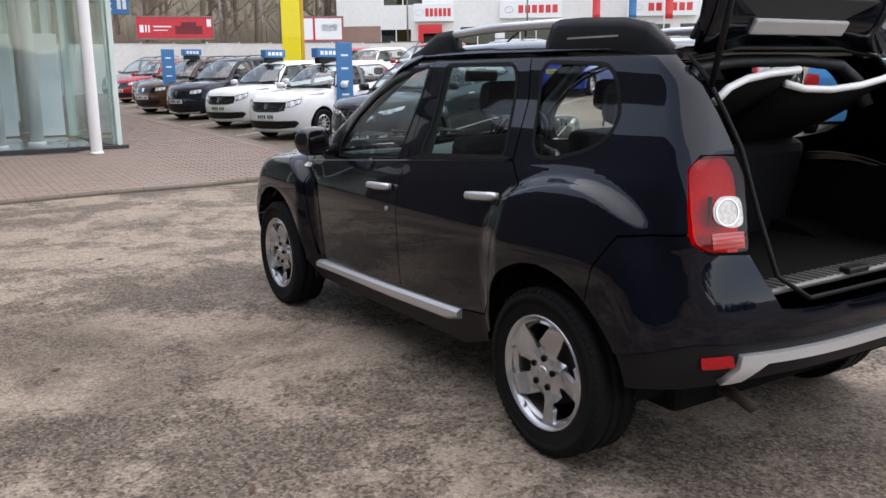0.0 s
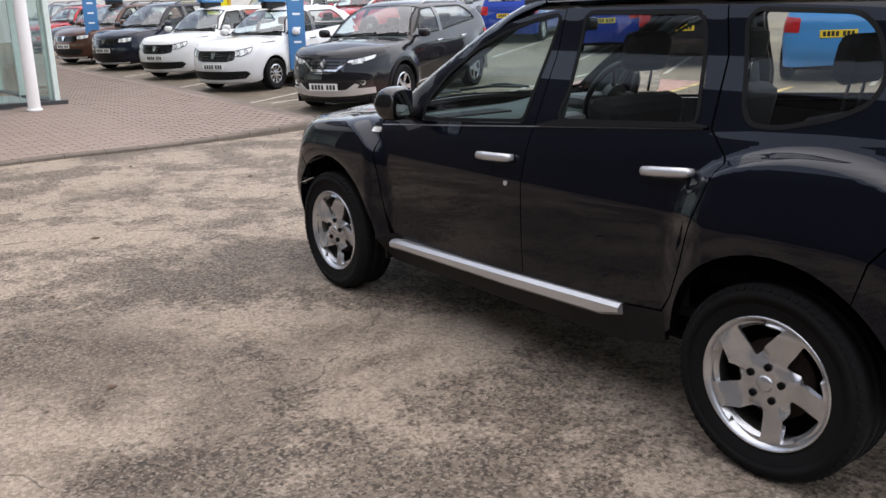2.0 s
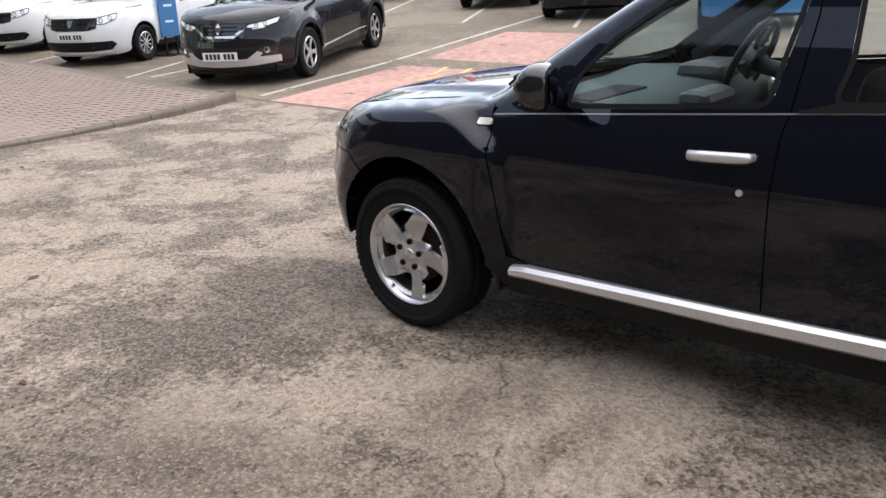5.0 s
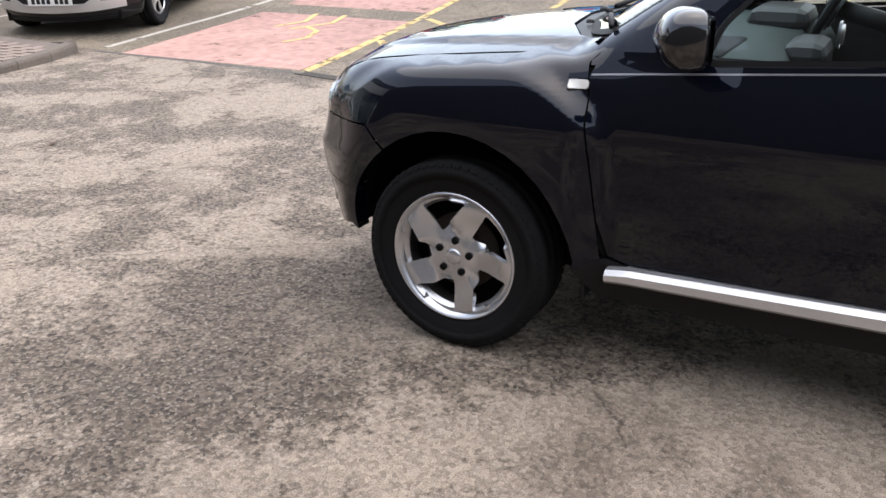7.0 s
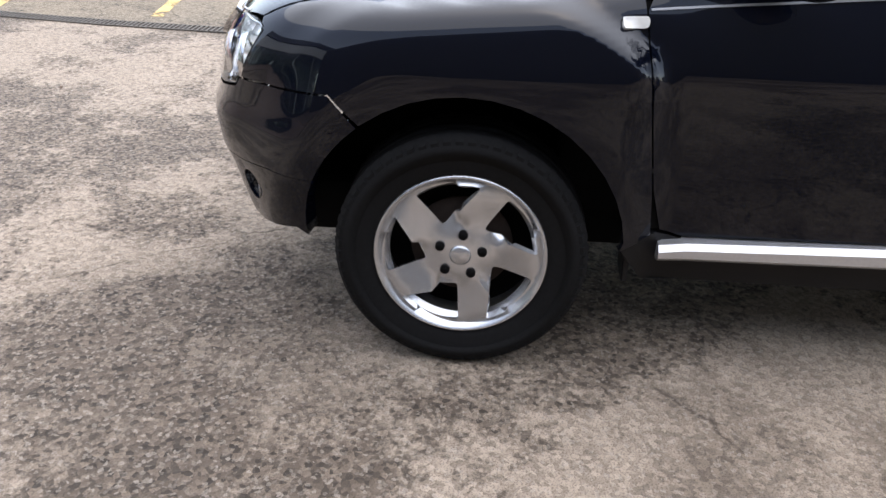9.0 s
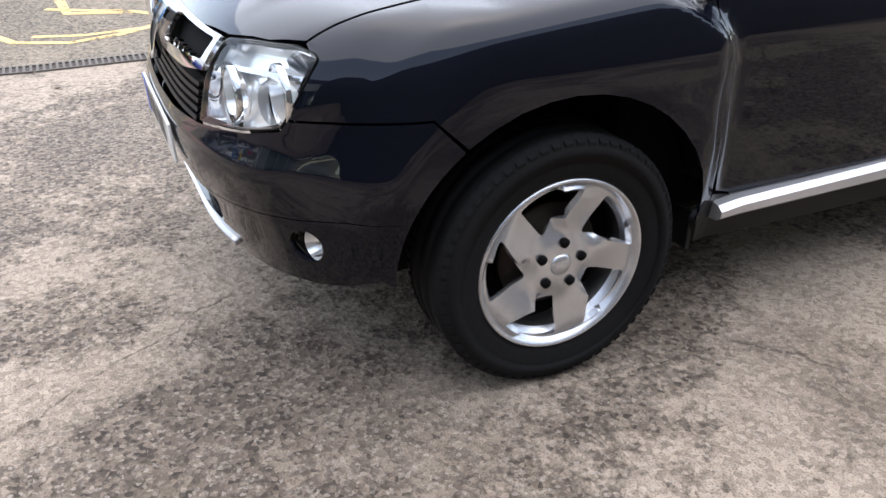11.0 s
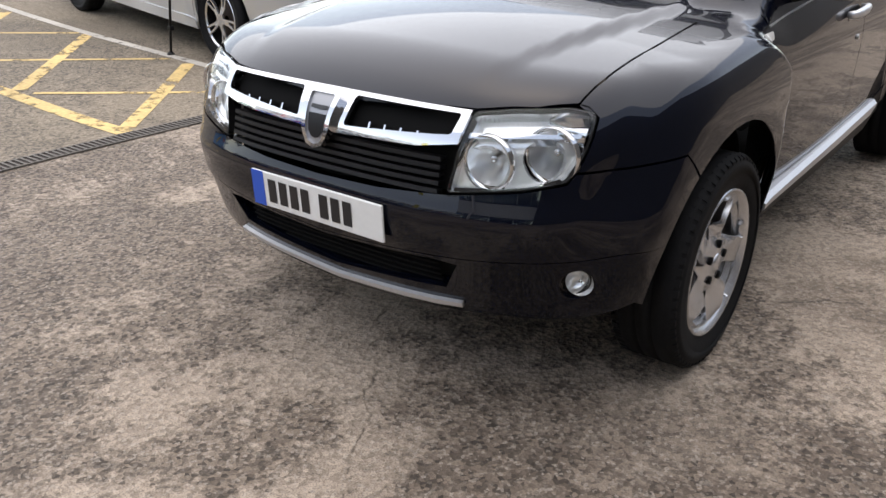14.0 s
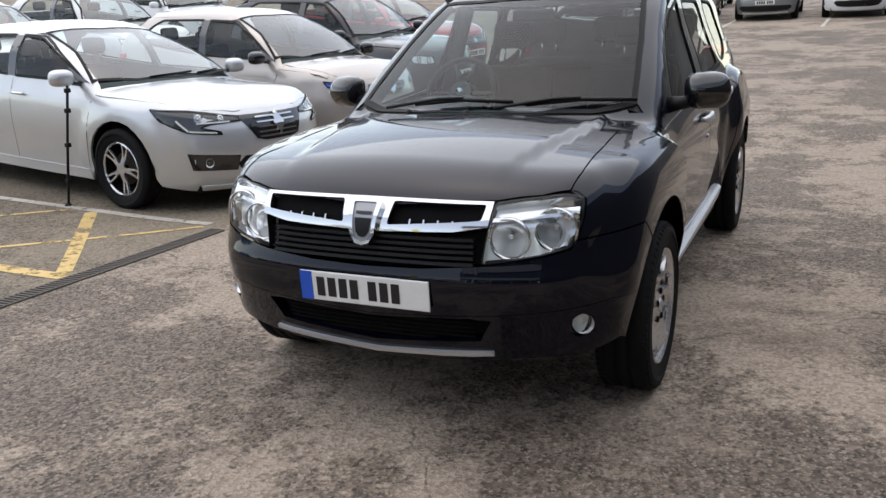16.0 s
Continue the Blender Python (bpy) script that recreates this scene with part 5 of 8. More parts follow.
# ---- markings, drain, kerb and block paving ----
M["yellow_line"] = plain("worn_yellow_line", (0.59, 0.41, 0.16), 0.75, grain=0.4, scale=38, relief=0.3)
M["white_line"] = plain("worn_white_line", (0.46, 0.42, 0.36), 0.75, grain=0.35, scale=38, relief=0.3)
M["red_surface"] = plain("faded_red_surfacing", (0.41, 0.232, 0.192), 0.85, grain=0.5, scale=9, relief=0.4)
M["iron"] = plain("drain_iron", (0.12, 0.105, 0.09), 0.8, 0.2, grain=0.3)
M["concrete"] = plain("kerb_concrete", (0.14, 0.112, 0.090), 0.85, grain=0.3, scale=45, relief=0.4)
M["brick"] = plain("clay_paver", (0.264, 0.199, 0.163), 0.8, grain=0.20, scale=60, relief=0.3, piece=0.26)
M["joint"] = plain("paver_joint_sand", (0.165, 0.130, 0.108), 0.95, grain=0.3, scale=80)


def worn(m, amount, size):
    """Lets worn gaps of the ground show through a marking: shape of their own, at a hand's size."""
    n, l = m.node_tree.nodes, m.node_tree.links
    b = n["Principled BSDF"]
    co, a, c = n.new("ShaderNodeTexCoord"), n.new("ShaderNodeTexNoise"), n.new("ShaderNodeMapRange")
    a.inputs["Scale"].default_value, a.inputs["Detail"].default_value, a.inputs["Roughness"].default_value = size, 8, 0.7
    c.inputs["From Min"].default_value, c.inputs["From Max"].default_value = amount - 0.05, amount + 0.05
    l.new(co.outputs["Object"], a.inputs["Vector"]), l.new(a.outputs["Fac"], c.inputs["Value"]), l.new(c.outputs[0], b.inputs["Alpha"])


worn(M["yellow_line"], 0.43, 6.0), worn(M["white_line"], 0.37, 6.0), worn(M["red_surface"], 0.35, 3.0)


def stripe(name, points, width, mat, label, up=0.004, closed=False):
    """A painted line that follows the ground."""
    p = np.array(points, float)
    q = []
    for a, b in zip(p[:-1], p[1:]):
        k = max(1, int(np.linalg.norm(b - a) / 0.35))
        q += [a + (b - a) * i / k for i in range(k)]
    q = np.array(q + [p[-1]])
    d = np.gradient(q, axis=0)
    d /= np.linalg.norm(d, axis=1)[:, None]
    side = np.stack([-d[:, 1], d[:, 0]], 1) * width / 2
    v = []
    for a, s in zip(q, side):
        for w in (a + s, a - s):
            v.append((w[0], w[1], float(fall(w[0], w[1])) + up))
    f = [(2 * i, 2 * i + 1, 2 * i + 3, 2 * i + 2) for i in range(len(q) - 1)]
    return tagged(solid(name, v, f, mat, smooth=False), label, "road marking", kind="structure")


YEL, WHI = "worn yellow line painted on the tarmac", "worn white bay line painted on the tarmac"
stripe("yellow_line", [(2.80, 0.97), (9.5, 0.96)], 0.11, "yellow_line", YEL)
for a, b, w in (((2.86, 0.93), (4.02, -0.40), 0.10), ((4.16, 0.89), (5.50, -0.45), 0.10), ((5.50, 0.89), (6.80, -0.40), 0.10), ((6.85, 0.89), (8.1, -0.40), 0.10)):
    stripe("yellow_line", [a, b], w, "yellow_line", YEL, 0.0045)
for a, b in (((5.39, 0.92), (4.25, -0.40)), ((6.70, 0.92), (5.60, -0.42)), ((4.02, 0.86), (2.84, -0.36)), ((8.0, 0.92), (6.9, -0.4))):
    stripe("yellow_line", [a, b], 0.05, "yellow_line", YEL, 0.005)
stripe("white_line", [(2.84, -0.44), (9.5, -0.52)], 0.085, "white_line", WHI, 0.0055)
stripe("yellow_line", [(3.10, 5.00), (4.75, 5.28), (9.0, 5.9)], 0.10, "yellow_line", YEL)
stripe("yellow_line", [(3.62, 4.25), (4.66, 5.18)], 0.09, "yellow_line", YEL, 0.0045)
stripe("yellow_line", [(3.10, 3.75), (9.0, 4.35)], 0.09, "yellow_line", YEL)
stripe("yellow_line", [(5.0, 4.0), (6.0, 5.35)], 0.09, "yellow_line", YEL, 0.0045)
# a faded symbol between the bays
stripe("yellow_symbol", [(3.55, 1.35), (3.44, 1.47), (3.87, 1.88), (3.95, 2.1), (4.1, 2.4)], 0.055, "yellow_line", "faded yellow symbol painted on the tarmac")
stripe("yellow_symbol", [(3.47, 1.72), (3.30, 2.0), (3.22, 2.3), (3.34, 2.60), (3.6, 2.75), (3.9, 2.7)], 0.06, "yellow_line", "faded yellow symbol painted on the tarmac")
stripe("yellow_symbol", [(3.40, 1.84), (3.36, 2.2), (3.44, 2.5)], 0.05, "yellow_line", "faded yellow symbol painted on the tarmac")
stripe("yellow_symbol", [(4.33, 2.3), (3.93, 2.27), (3.82, 1.86)], 0.07, "yellow_line", "faded yellow symbol painted on the tarmac")
stripe("white_line", [(3.30, 7.85), (4.7, 8.07), (6.9, 8.33), (12.0, 8.9)], 0.09, "white_line", WHI)
stripe("white_line", [(3.55, 10.86), (4.4, 10.95), (8.4, 11.4)], 0.08, "white_line", WHI)
for y0 in (14.6, 18.2, 21.8, 25.4):
    stripe("white_line", [(3.3, y0 - 3.4), (7.6, y0 - 1.4)], 0.08, "white_line", WHI)
for a, b in (((9.6, 7.2), (14, 9.4)), ((9.8, 9.9), (14.2, 12.1)), ((10.2, 12.7), (14.6, 14.9)), ((9.5, 3.4), (14, 4.9)), ((9.4, 0.6), (14, 1.6))):
    stripe("white_line", [a, b], 0.08, "white_line", WHI)
for x0 in (-3.4, -0.95, 1.6, 4.1):
    stripe("white_line", [(x0, -19.5), (x0 - 0.2, -24.0)], 0.09, "white_line", WHI)
rv, rf_ = [], []
xs, ys = np.linspace(0, 1, 24), np.linspace(0, 1, 12)
for v_ in ys:
    for u in xs:
        a = np.array((3.12, 5.08)) + u * np.array((5.9, 0.9))
        b = np.array((3.10, 7.40)) + u * np.array((5.9, 0.82))
        p = a + (b - a) * v_
        rv.append((p[0], p[1], float(fall(*p)) + 0.003))
rf_ = [(j * 24 + i, j * 24 + i + 1, (j + 1) * 24 + i + 1, (j + 1) * 24 + i) for j in range(11) for i in range(23)]
tagged(solid("red_surfacing", rv, rf_, "red_surface", smooth=False), "faded red anti-slip surfacing on the tarmac", "road marking", kind="structure")
for pts in ([(4.2, 6.15), (4.5, 6.05), (4.9, 6.2), (5.1, 6.5)], [(4.9, 6.6), (5.4, 6.35), (5.9, 6.5)], [(5.0, 6.9), (5.4, 6.75), (5.9, 6.95)]):
    stripe("yellow_symbol", pts, 0.07, "yellow_line", "faded yellow symbol on red surfacing", 0.006)

# the bays' paler tarmac begins at the drain
edge_line = [(2.62, -26.0), (2.62, -3.0), (2.66, -0.3), (2.72, 1.5), (2.72, 2.5), (2.86, 4.0), (3.02, 5.0), (3.08, 6.5), (3.10, 7.75), (3.2, 8.6), (2.95, 11.0), (2.8, 14.0), (2.75, 30.0)]
ep = np.array(edge_line)
ev, ef = [], []
cols = [0.0, 0.15, 0.3, 0.5, 0.8, 1.2, 1.8, 2.5, 3.5, 5, 7, 10, 14, 19, 25, 32]
eys = np.concatenate([np.arange(-26, 30.01, 0.4)])
for y in eys:
    x0 = float(np.interp(y, ep[:, 1], ep[:, 0])) + 0.03
    for k in cols:
        ev.append((x0 + k, y, float(fall(x0 + k, y)) + 0.0015))
n = len(cols)
ef = [(j * n + i, j * n + i + 1, (j + 1) * n + i + 1, (j + 1) * n + i) for j in range(len(eys) - 1) for i in range(n - 1)]
tagged(solid("bay_tarmac", ev, ef, "bays"), "smoother grey-green tarmac of the parking bays", "ground", kind="structure")

drain = thing("drain_channel", "dark iron slotted drain channel let into the tarmac", "drain")
for a, b in zip(edge_line[2:6], edge_line[3:7]):
    a, b = np.array(a), np.array(b)
    d = (b - a) / np.linalg.norm(b - a)
    yaw = math.atan2(-d[0], d[1])
    length = np.linalg.norm(b - a)
    m = Matrix.Translation((a[0], a[1], float(fall(*a)))) @ Matrix.Rotation(yaw, 4, "Z")
    for x in (-0.068, 0.058):
        box("channel_rail", (x, 0, 0.001), (x + 0.01, length, 0.010), "iron", drain, 0, "", m)
    box("channel_floor", (-0.06, 0, 0.0015), (0.06, length, 0.003), "iron_rust", drain, 0, "", m)
bar_mesh = None
walked = np.array(edge_line[2:7])
seg = np.r_[0, np.cumsum(np.linalg.norm(np.diff(walked, axis=0), axis=1))]
for k in range(int(seg[-1] / 0.034)):
    x, y = np.interp(k * 0.034, seg, walked[:, 0]), np.interp(k * 0.034, seg, walked[:, 1])
    if bar_mesh is None:
        first = box("grating_bar", (-0.058, -0.007, 0.003), (0.058, 0.007, 0.010), "iron", drain)
        bar_mesh = first.data
        first.location = (x, y, float(fall(x, y)))
    else:
        g = new("grating_bar", bar_mesh)
        g.parent, g.location = drain, (x, y, float(fall(x, y)))
stripe("tarmac_joint", [(3.0, 4.98), (3.06, 6.5), (3.08, 7.8)], 0.07, "iron", "dark joint between two tarmacs", 0.003)

# raised block paving in front of the showroom
KERB = 0.10
kh = lambda x: float(np.interp(x, [-9, 0.6, 2.3, 2.9], [0.042, 0.042, 0.10, 0.125]))
rise = lambda x, y: kh(x) + 0.016 * min(5.0, max(0.0, y - kx(x) - 0.12))
kx = lambda x: float(np.interp(x, [-9, -2.0, -1.0, 0.3, 1.4, 2.2, 2.9], [7.1, 7.22, 7.36, 7.36, 7.44, 7.56, 7.80]))
east = lambda y: float(np.interp(y, [7.8, 9, 11, 14, 20, 40], [2.80, 2.62, 2.62, 2.62, 2.62, 2.62]))
pv, pf = [], []
pys = np.concatenate([np.linspace(0, 1, 30)])
pxs = np.linspace(-9, 2.79, 40)
for x in pxs:
    y0 = kx(x) + 0.10
    for u in pys:
        y = y0 + (36 - y0) * u**1.6
        pv.append((x, y, float(fall(x, y)) + rise(x, y) - 0.012))
m_ = len(pys)
pf = [(i * m_ + j, (i + 1) * m_ + j, (i + 1) * m_ + j + 1, i * m_ + j + 1) for i in range(len(pxs) - 1) for j in range(m_ - 1)]
paving = tagged(solid("paving", pv, pf, "joint", smooth=False), "reddish-brown block paving raised behind a kerb", "paving", kind="structure")

kerb = tagged(new("kerb"), "grey-brown concrete kerb that drops to the tarmac at its end", "kerb", kind="structure")


def kerb_stone(a, b, ha, hb, wide=0.085):
    """One kerb stone with a rounded face from a to b, its top at ha and hb over the ground."""
    a, b = np.array(a, float), np.array(b, float)
    d = (b - a) / np.linalg.norm(b - a)
    nrm = np.array((-d[1], d[0]))
    a, b = a + d * 0.004, b - d * 0.004
    prof = [(0, -0.05), (0, 0.62), (0.012, 0.88), (0.035, 1.0), (wide, 1.0), (wide, -0.05)]
    v = []
    for p, hh in ((a, ha), (b, hb)):
        for o, k in prof:
            q = p + nrm * o
            v.append((q[0], q[1], float(fall(q[0], q[1])) + k * hh))
    f = [(i, i + 1, i + 7, i + 6) for i in range(5)] + [tuple(range(6))[::-1], tuple(range(6, 12))]
    solid("kerb_stone", v, f, "concrete", kerb, smooth=False)


kp = [(x, kx(x)) for x in np.arange(-8.6, 2.71, 0.46)]
for a, b in zip(kp[:-1], kp[1:]):
    kerb_stone(a, b, kh(a[0]), kh(b[0]))
kerb_stone(kp[-1], (2.94, 7.87), kh(kp[-1][0]), 0.125)
ks = [(2.94, 7.87), (2.84, 8.4)] + [(2.74, y) for y in np.arange(9.2, 33, 0.9)]
for k, (a, b) in enumerate(zip(ks[:-1], ks[1:])):
    kerb_stone(a, b, 0.125 if k == 0 else KERB, KERB, 0.10)

# blocks: 200 x 100 mm, in rows along the kerb, near ones each on its own
bw, bl, bh = 0.100, 0.200, 0.014
bmv = [(-bl / 2 + 0.002, -bw / 2 + 0.002, 0), (bl / 2 - 0.002, -bw / 2 + 0.002, 0), (bl / 2 - 0.002, bw / 2 - 0.002, 0), (-bl / 2 + 0.002, bw / 2 - 0.002, 0)]
bmv += [(x * 0.97, y * 0.94, bh) for x, y, _ in bmv]
bmf = [(4, 5, 6, 7), (0, 1, 5, 4), (1, 2, 6, 5), (2, 3, 7, 6), (3, 0, 4, 7)]
block_mesh = bpy.data.meshes.new("paving_block")
block_mesh.from_pydata(bmv, [], bmf)
block_mesh.materials.append(M["brick"])
rng = random.Random(4)
sv, sf, near = [], [], 0
for j in range(0, 150):
    off = 0.17 + j * bw
    for i in range(-20, 46):
        x = -5.0 + (i + 20) * bl + (j % 2) * bl / 2
        if x > 2.60 or x < -4.5:
            continue
        y = kx(x) + off
        if x > 2.45 and y < 8.4 and x > 2.9 - (y - 7.8) * 0.3 - 0.2:
            continue
        if y > 22 or (x < -0.2 and y > 12.0):
            continue
        slope = (kx(x + 0.05) - kx(x - 0.05)) / 0.1
        z = float(fall(x, y)) + rise(x, y) - 0.012 + rng.uniform(-0.0015, 0.0015)
        turn = math.atan(slope) + rng.uniform(-0.008, 0.008)
        if near < 300 and 0.7 < x < 2.6 and y < 9.4:
            b = new("paving_block", block_mesh)
            b.parent, b.location, b.rotation_euler = paving, (x, y, z), (rng.uniform(-0.006, 0.006), rng.uniform(-0.006, 0.006), turn)
            near += 1
        else:
            c, s, q = math.cos(turn), math.sin(turn), len(sv)
            sv += [(x + c * a - s * b_, y + s * a + c * b_, z + d) for a, b_, d in bmv]
            sf += [tuple(q + k for k in t) for t in bmf]
rest = solid("paving_blocks", sv, sf, "brick", paving, smooth=False)
tagged(rest, "reddish-brown clay paving blocks", kind="stuff")


# ---- the other parked cars ----
def car_form(c):
    """A hatchback's or off-roader's form from its chief measures."""
    h, H, yf = c["wide"] / 2 - 0.03, c["high"], c["wb"] / 2 + c["fo"]
    yr = c["long"] - yf
    hz, cz, cy, b0, b1, rf, rr = c["hood"], c["cowl"], c["cowl_y"], c["belt"], c["belt_r"], c["roof_f"], c["roof_r"]
    wr = c["tyre"]
    return Form(dict(
        wide=h, corner=0.5, rear_corner=0.4, cyf=yf - 0.52, cyr=-yr + 0.45,
        side=[(0.12, h - 0.13), (0.26, h - 0.055), (0.45, h - 0.022), (0.66, h - 0.004), (0.80, h - 0.010), (b0, h - 0.050), (b0 + 0.15, h - 0.085)],
        plan=[(-yr - 0.1, -0.09), (-yr + 0.5, -0.012), (-0.6, 0.0), (0.4, 0.0), (yf - 0.6, -0.02), (yf, -0.10)],
        flares=[(c["wb"] / 2, c.get("flare", 0.03), wr + 0.10, wr + 0.30, wr), (-c["wb"] / 2, c.get("flare", 0.03), wr + 0.10, wr + 0.34, wr)],
        nose=[(0.12, yf - 0.17), (0.24, yf - 0.055), (0.38, yf - 0.012), (0.52, yf), (0.64, yf - 0.018), (0.74, yf - 0.055), (hz, yf - 0.12), (hz + 0.06, yf - 0.24), (hz + 0.2, yf - 0.62)],
        nose_round=c.get("nose_round", 0.52), nose_soft=0.12,
        tail=[(0.15, yr - 0.14), (0.3, yr - 0.04), (0.5, yr), (0.68, yr - 0.015), (0.85, yr - 0.05), (1.0, yr - 0.07), (1.25, yr - 0.10)],
        tail_round=0.24, tail_soft=0.12,
        deck=[(-yr, b1 + 0.03), (-0.6, b0 + 0.05), (cy - 0.2, cz + 0.01), (cy + 0.15, cz - 0.015), ((cy + yf) / 2 + 0.1, (cz + hz) / 2 + 0.03), (yf - 0.22, hz + 0.012), (yf - 0.08, hz - 0.045), (yf + 0.1, hz - 0.15)],
        crown=c.get("crown", 0.10), shoulder=0.11,
        roof=[(-yr, H - 0.18), (-rr, H - c.get("fall", 0.06)), (-0.75, H - 0.003 - c.get("fall", 0.06) * 0.2), (min(-0.3, rf - 0.35), H), (rf, H - 0.045), (rf + 0.7, H - 0.2)],
        roof_crown=0.085,
        lean=[(b0 - 0.12, h - 0.035), (b0, h - 0.062), ((b0 + H) / 2, h - 0.15), (H - 0.12, h - 0.255), (H + 0.06, h - 0.36)],
        screen=[(cz - 0.12, cy + 0.27), (cz, cy + 0.10), ((cz + H) / 2, (cy + 0.12 + rf) / 2 + 0.02), (H - 0.07, rf + 0.02), (H + 0.05, rf - 0.25)],
        screen_round=0.30,
        back=[(0.9, yr - 0.05), (b1, yr - 0.09), ((b1 + H) / 2, (yr - 0.09 + rr) / 2 + 0.03), (H - 0.10, rr), (H, rr - 0.12)],
        back_round=0.12,
    )), yf, yr


def parked_car(name, label, c, paint_mat, m, group=""):
    """A parked car with body, glazing, lamps, grille, wheels, mirrors, handles, plates and a plain cabin."""
    car = thing(name, label, "car", group, m)
    G, yf, yr = car_form(c)
    bp, tp = G.belt(), G.top()
    bb, mid, tm = G.to_belt, G.nose_mid(), G.tail_mid()
    H, b0, b1, cz, cy, hz, wb, wr, h = c["high"], c["belt"], c["belt_r"], c["cowl"], c["cowl_y"], c["hood"], c["wb"], c["tyre"], c["wide"] / 2 - 0.03
    hero_like = c.get("fine", False)
    st = 0.06 if hero_like else 0.10
    ny = lambda x, z: float(G.nose(np.array(z)) - G.s["nose_round"] * abs(x) ** 2.28)
    nb = lambda x, z: bb(x, ny(x, z), z)
    ty = lambda x, z: bb(x, -float(G.tail(np.array(z)) - 0.24 * abs(x) ** 2.6), z)
    zt = H - 0.085
    lean = lambda z: float(G.lean(np.array(z)))
    edge = lambda z, back: float(G.front(np.array(z))) - 0.30 * (lean(z) - 0.05) ** 2 - back
    rear = lambda z, ahead: -float(G.back(np.array(z))) + 0.12 * lean(z) ** 2 + ahead
    zs = np.linspace(b0 + 0.035, H - 0.135, 6)
    bp_y = c.get("pillar", -0.12)
    g1 = rounded([(edge(z, 0.07), z) for z in zs] + [(bp_y - 0.06, H - 0.125), (bp_y, b0 + 0.045)], 0.03)
    zr = np.linspace(b1 + 0.045, H - 0.145, 5)
    cp = c.get("rear_pillar", 0.42)
    g2 = rounded([(bp_y - 0.09, b0 + 0.05), (bp_y - 0.15, H - 0.125)] + [(rear(z, cp), z) for z in zr[::-1]], 0.04)
    hood_x = h - 0.15
    shut = [(-hood_x + 0.05, yf - 0.36), (-hood_x, (yf + cy) / 2), (-hood_x - 0.02, cy + 0.02)]
    sb = [bb(*p) for p in tp(np.array(shut))]
    top_line = [(mid, hz - 0.012), nb(0.35, hz - 0.02), nb(h - 0.27, hz - 0.035)] + sb + [(edge(z, -0.02), z) for z in np.linspace(cz + 0.02, zt, 6)] + [(rear(zt, 0.02), zt)]
    rw = [ty(h - 0.24, b1 + 0.08), ty(0.3, b1 + 0.06), (tm, b1 + 0.06)]
    back_up = [(rear(H - 0.13, -0.02) + 0.02, H - 0.115), (tm + (h - 0.33), H - 0.15), rw[0]]
    fa, ra = arc(wb / 2, wr + 0.01, wr + 0.055, -8, 188), arc(-wb / 2, wr + 0.01, wr + 0.055, -8, 188)
    low = [(tm, 0.27), ty(h - 0.2, 0.24)] + ra[::-1] + [(-wb / 2 + wr + 0.12, 0.20), (wb / 2 - wr - 0.12, 0.19)] + fa[::-1] + [(wb / 2 + wr + 0.085, 0.225), bb(h - 0.10, yf - 0.36, 0.205), nb(h - 0.2, 0.19), (mid, 0.20)]
    outline = low + top_line + back_up + rw[1:]
    for flip in (False, True):
        skin("body_side", bp, outline, paint_mat, car, holes=[g1, g2], step=st, rim=0.02, mirror=flip)
        for nm, g in (("front_door_window", g1), ("rear_door_window", g2)):
            skin(nm, bp, swollen(g, 0.006), "glass" if nm[0] == "f" else c.get("rear_glass", "glass"), car, step=0.12, rim=0.0, lift=-0.006, mirror=flip)
            skin("window_seal", bp, swollen(g, 0.012), "seal", car, holes=[swollen(g, -0.012)], step=0.08, rim=0.003, lift=0.002, mirror=flip)
        skin("pillar_cover", bp, [(bp_y + 0.012, b0 + 0.04), (bp_y - 0.048, H - 0.128), (bp_y - 0.162, H - 0.128), (bp_y - 0.102, b0 + 0.045)], "gloss", car, step=0.08, rim=0.003, lift=0.004, mirror=flip)
        skin("mirror_sail", bp, [(edge(b0 + 0.03, 0.03), b0 + 0.028), (edge(b0 + 0.03, 0.25), b0 + 0.034), (edge(b0 + 0.15, 0.09), b0 + 0.15)], "gloss", car, step=0.08, rim=0.003, lift=0.005, mirror=flip)
        for y0, z0, y1, z1 in ((edge(b0, -0.05), b0 - 0.02, wb / 2 - wr - 0.10, 0.30), (bp_y - 0.02, b0 + 0.02, bp_y - 0.02, 0.28), (rear(b1, cp) + 0.12, b1 - 0.02, -wb / 2 + wr + 0.14, 0.45)):
            skin("door_gap", bp, [(y0, z0), (y0 + 0.005, z0), (y1 + 0.005, z1), (y1, z1)], "seal", car, step=0.1, rim=0.0, lift=0.0012, mirror=flip)
        skin("sill", bp, [(wb / 2 - wr - 0.10, 0.275), (-wb / 2 + wr + 0.10, 0.285), (-wb / 2 + wr + 0.10, 0.20), (wb / 2 - wr - 0.10, 0.19)], c.get("sill", "trim"), car, step=0.12, rim=0.02, lift=0.008, mirror=flip)
        if c.get("cladding"):
            for wy in (wb / 2, -wb / 2):
                skin("arch_moulding", bp, arc(wy, wr + 0.01, wr + 0.115, 0, 180) + arc(wy, wr + 0.01, wr + 0.052, 180, 0), "trim", car, step=0.08, rim=0.02, lift=0.012, mirror=flip)
        if c.get("swage"):
            skin("body_crease", bp, [(wb / 2 - 0.45, 0.36), (-wb / 2 + 0.42, 0.43), (-wb / 2 + 0.42, 0.415), (wb / 2 - 0.45, 0.335)], c["swage"], car, step=0.1, rim=0.01, lift=0.006, mirror=flip)
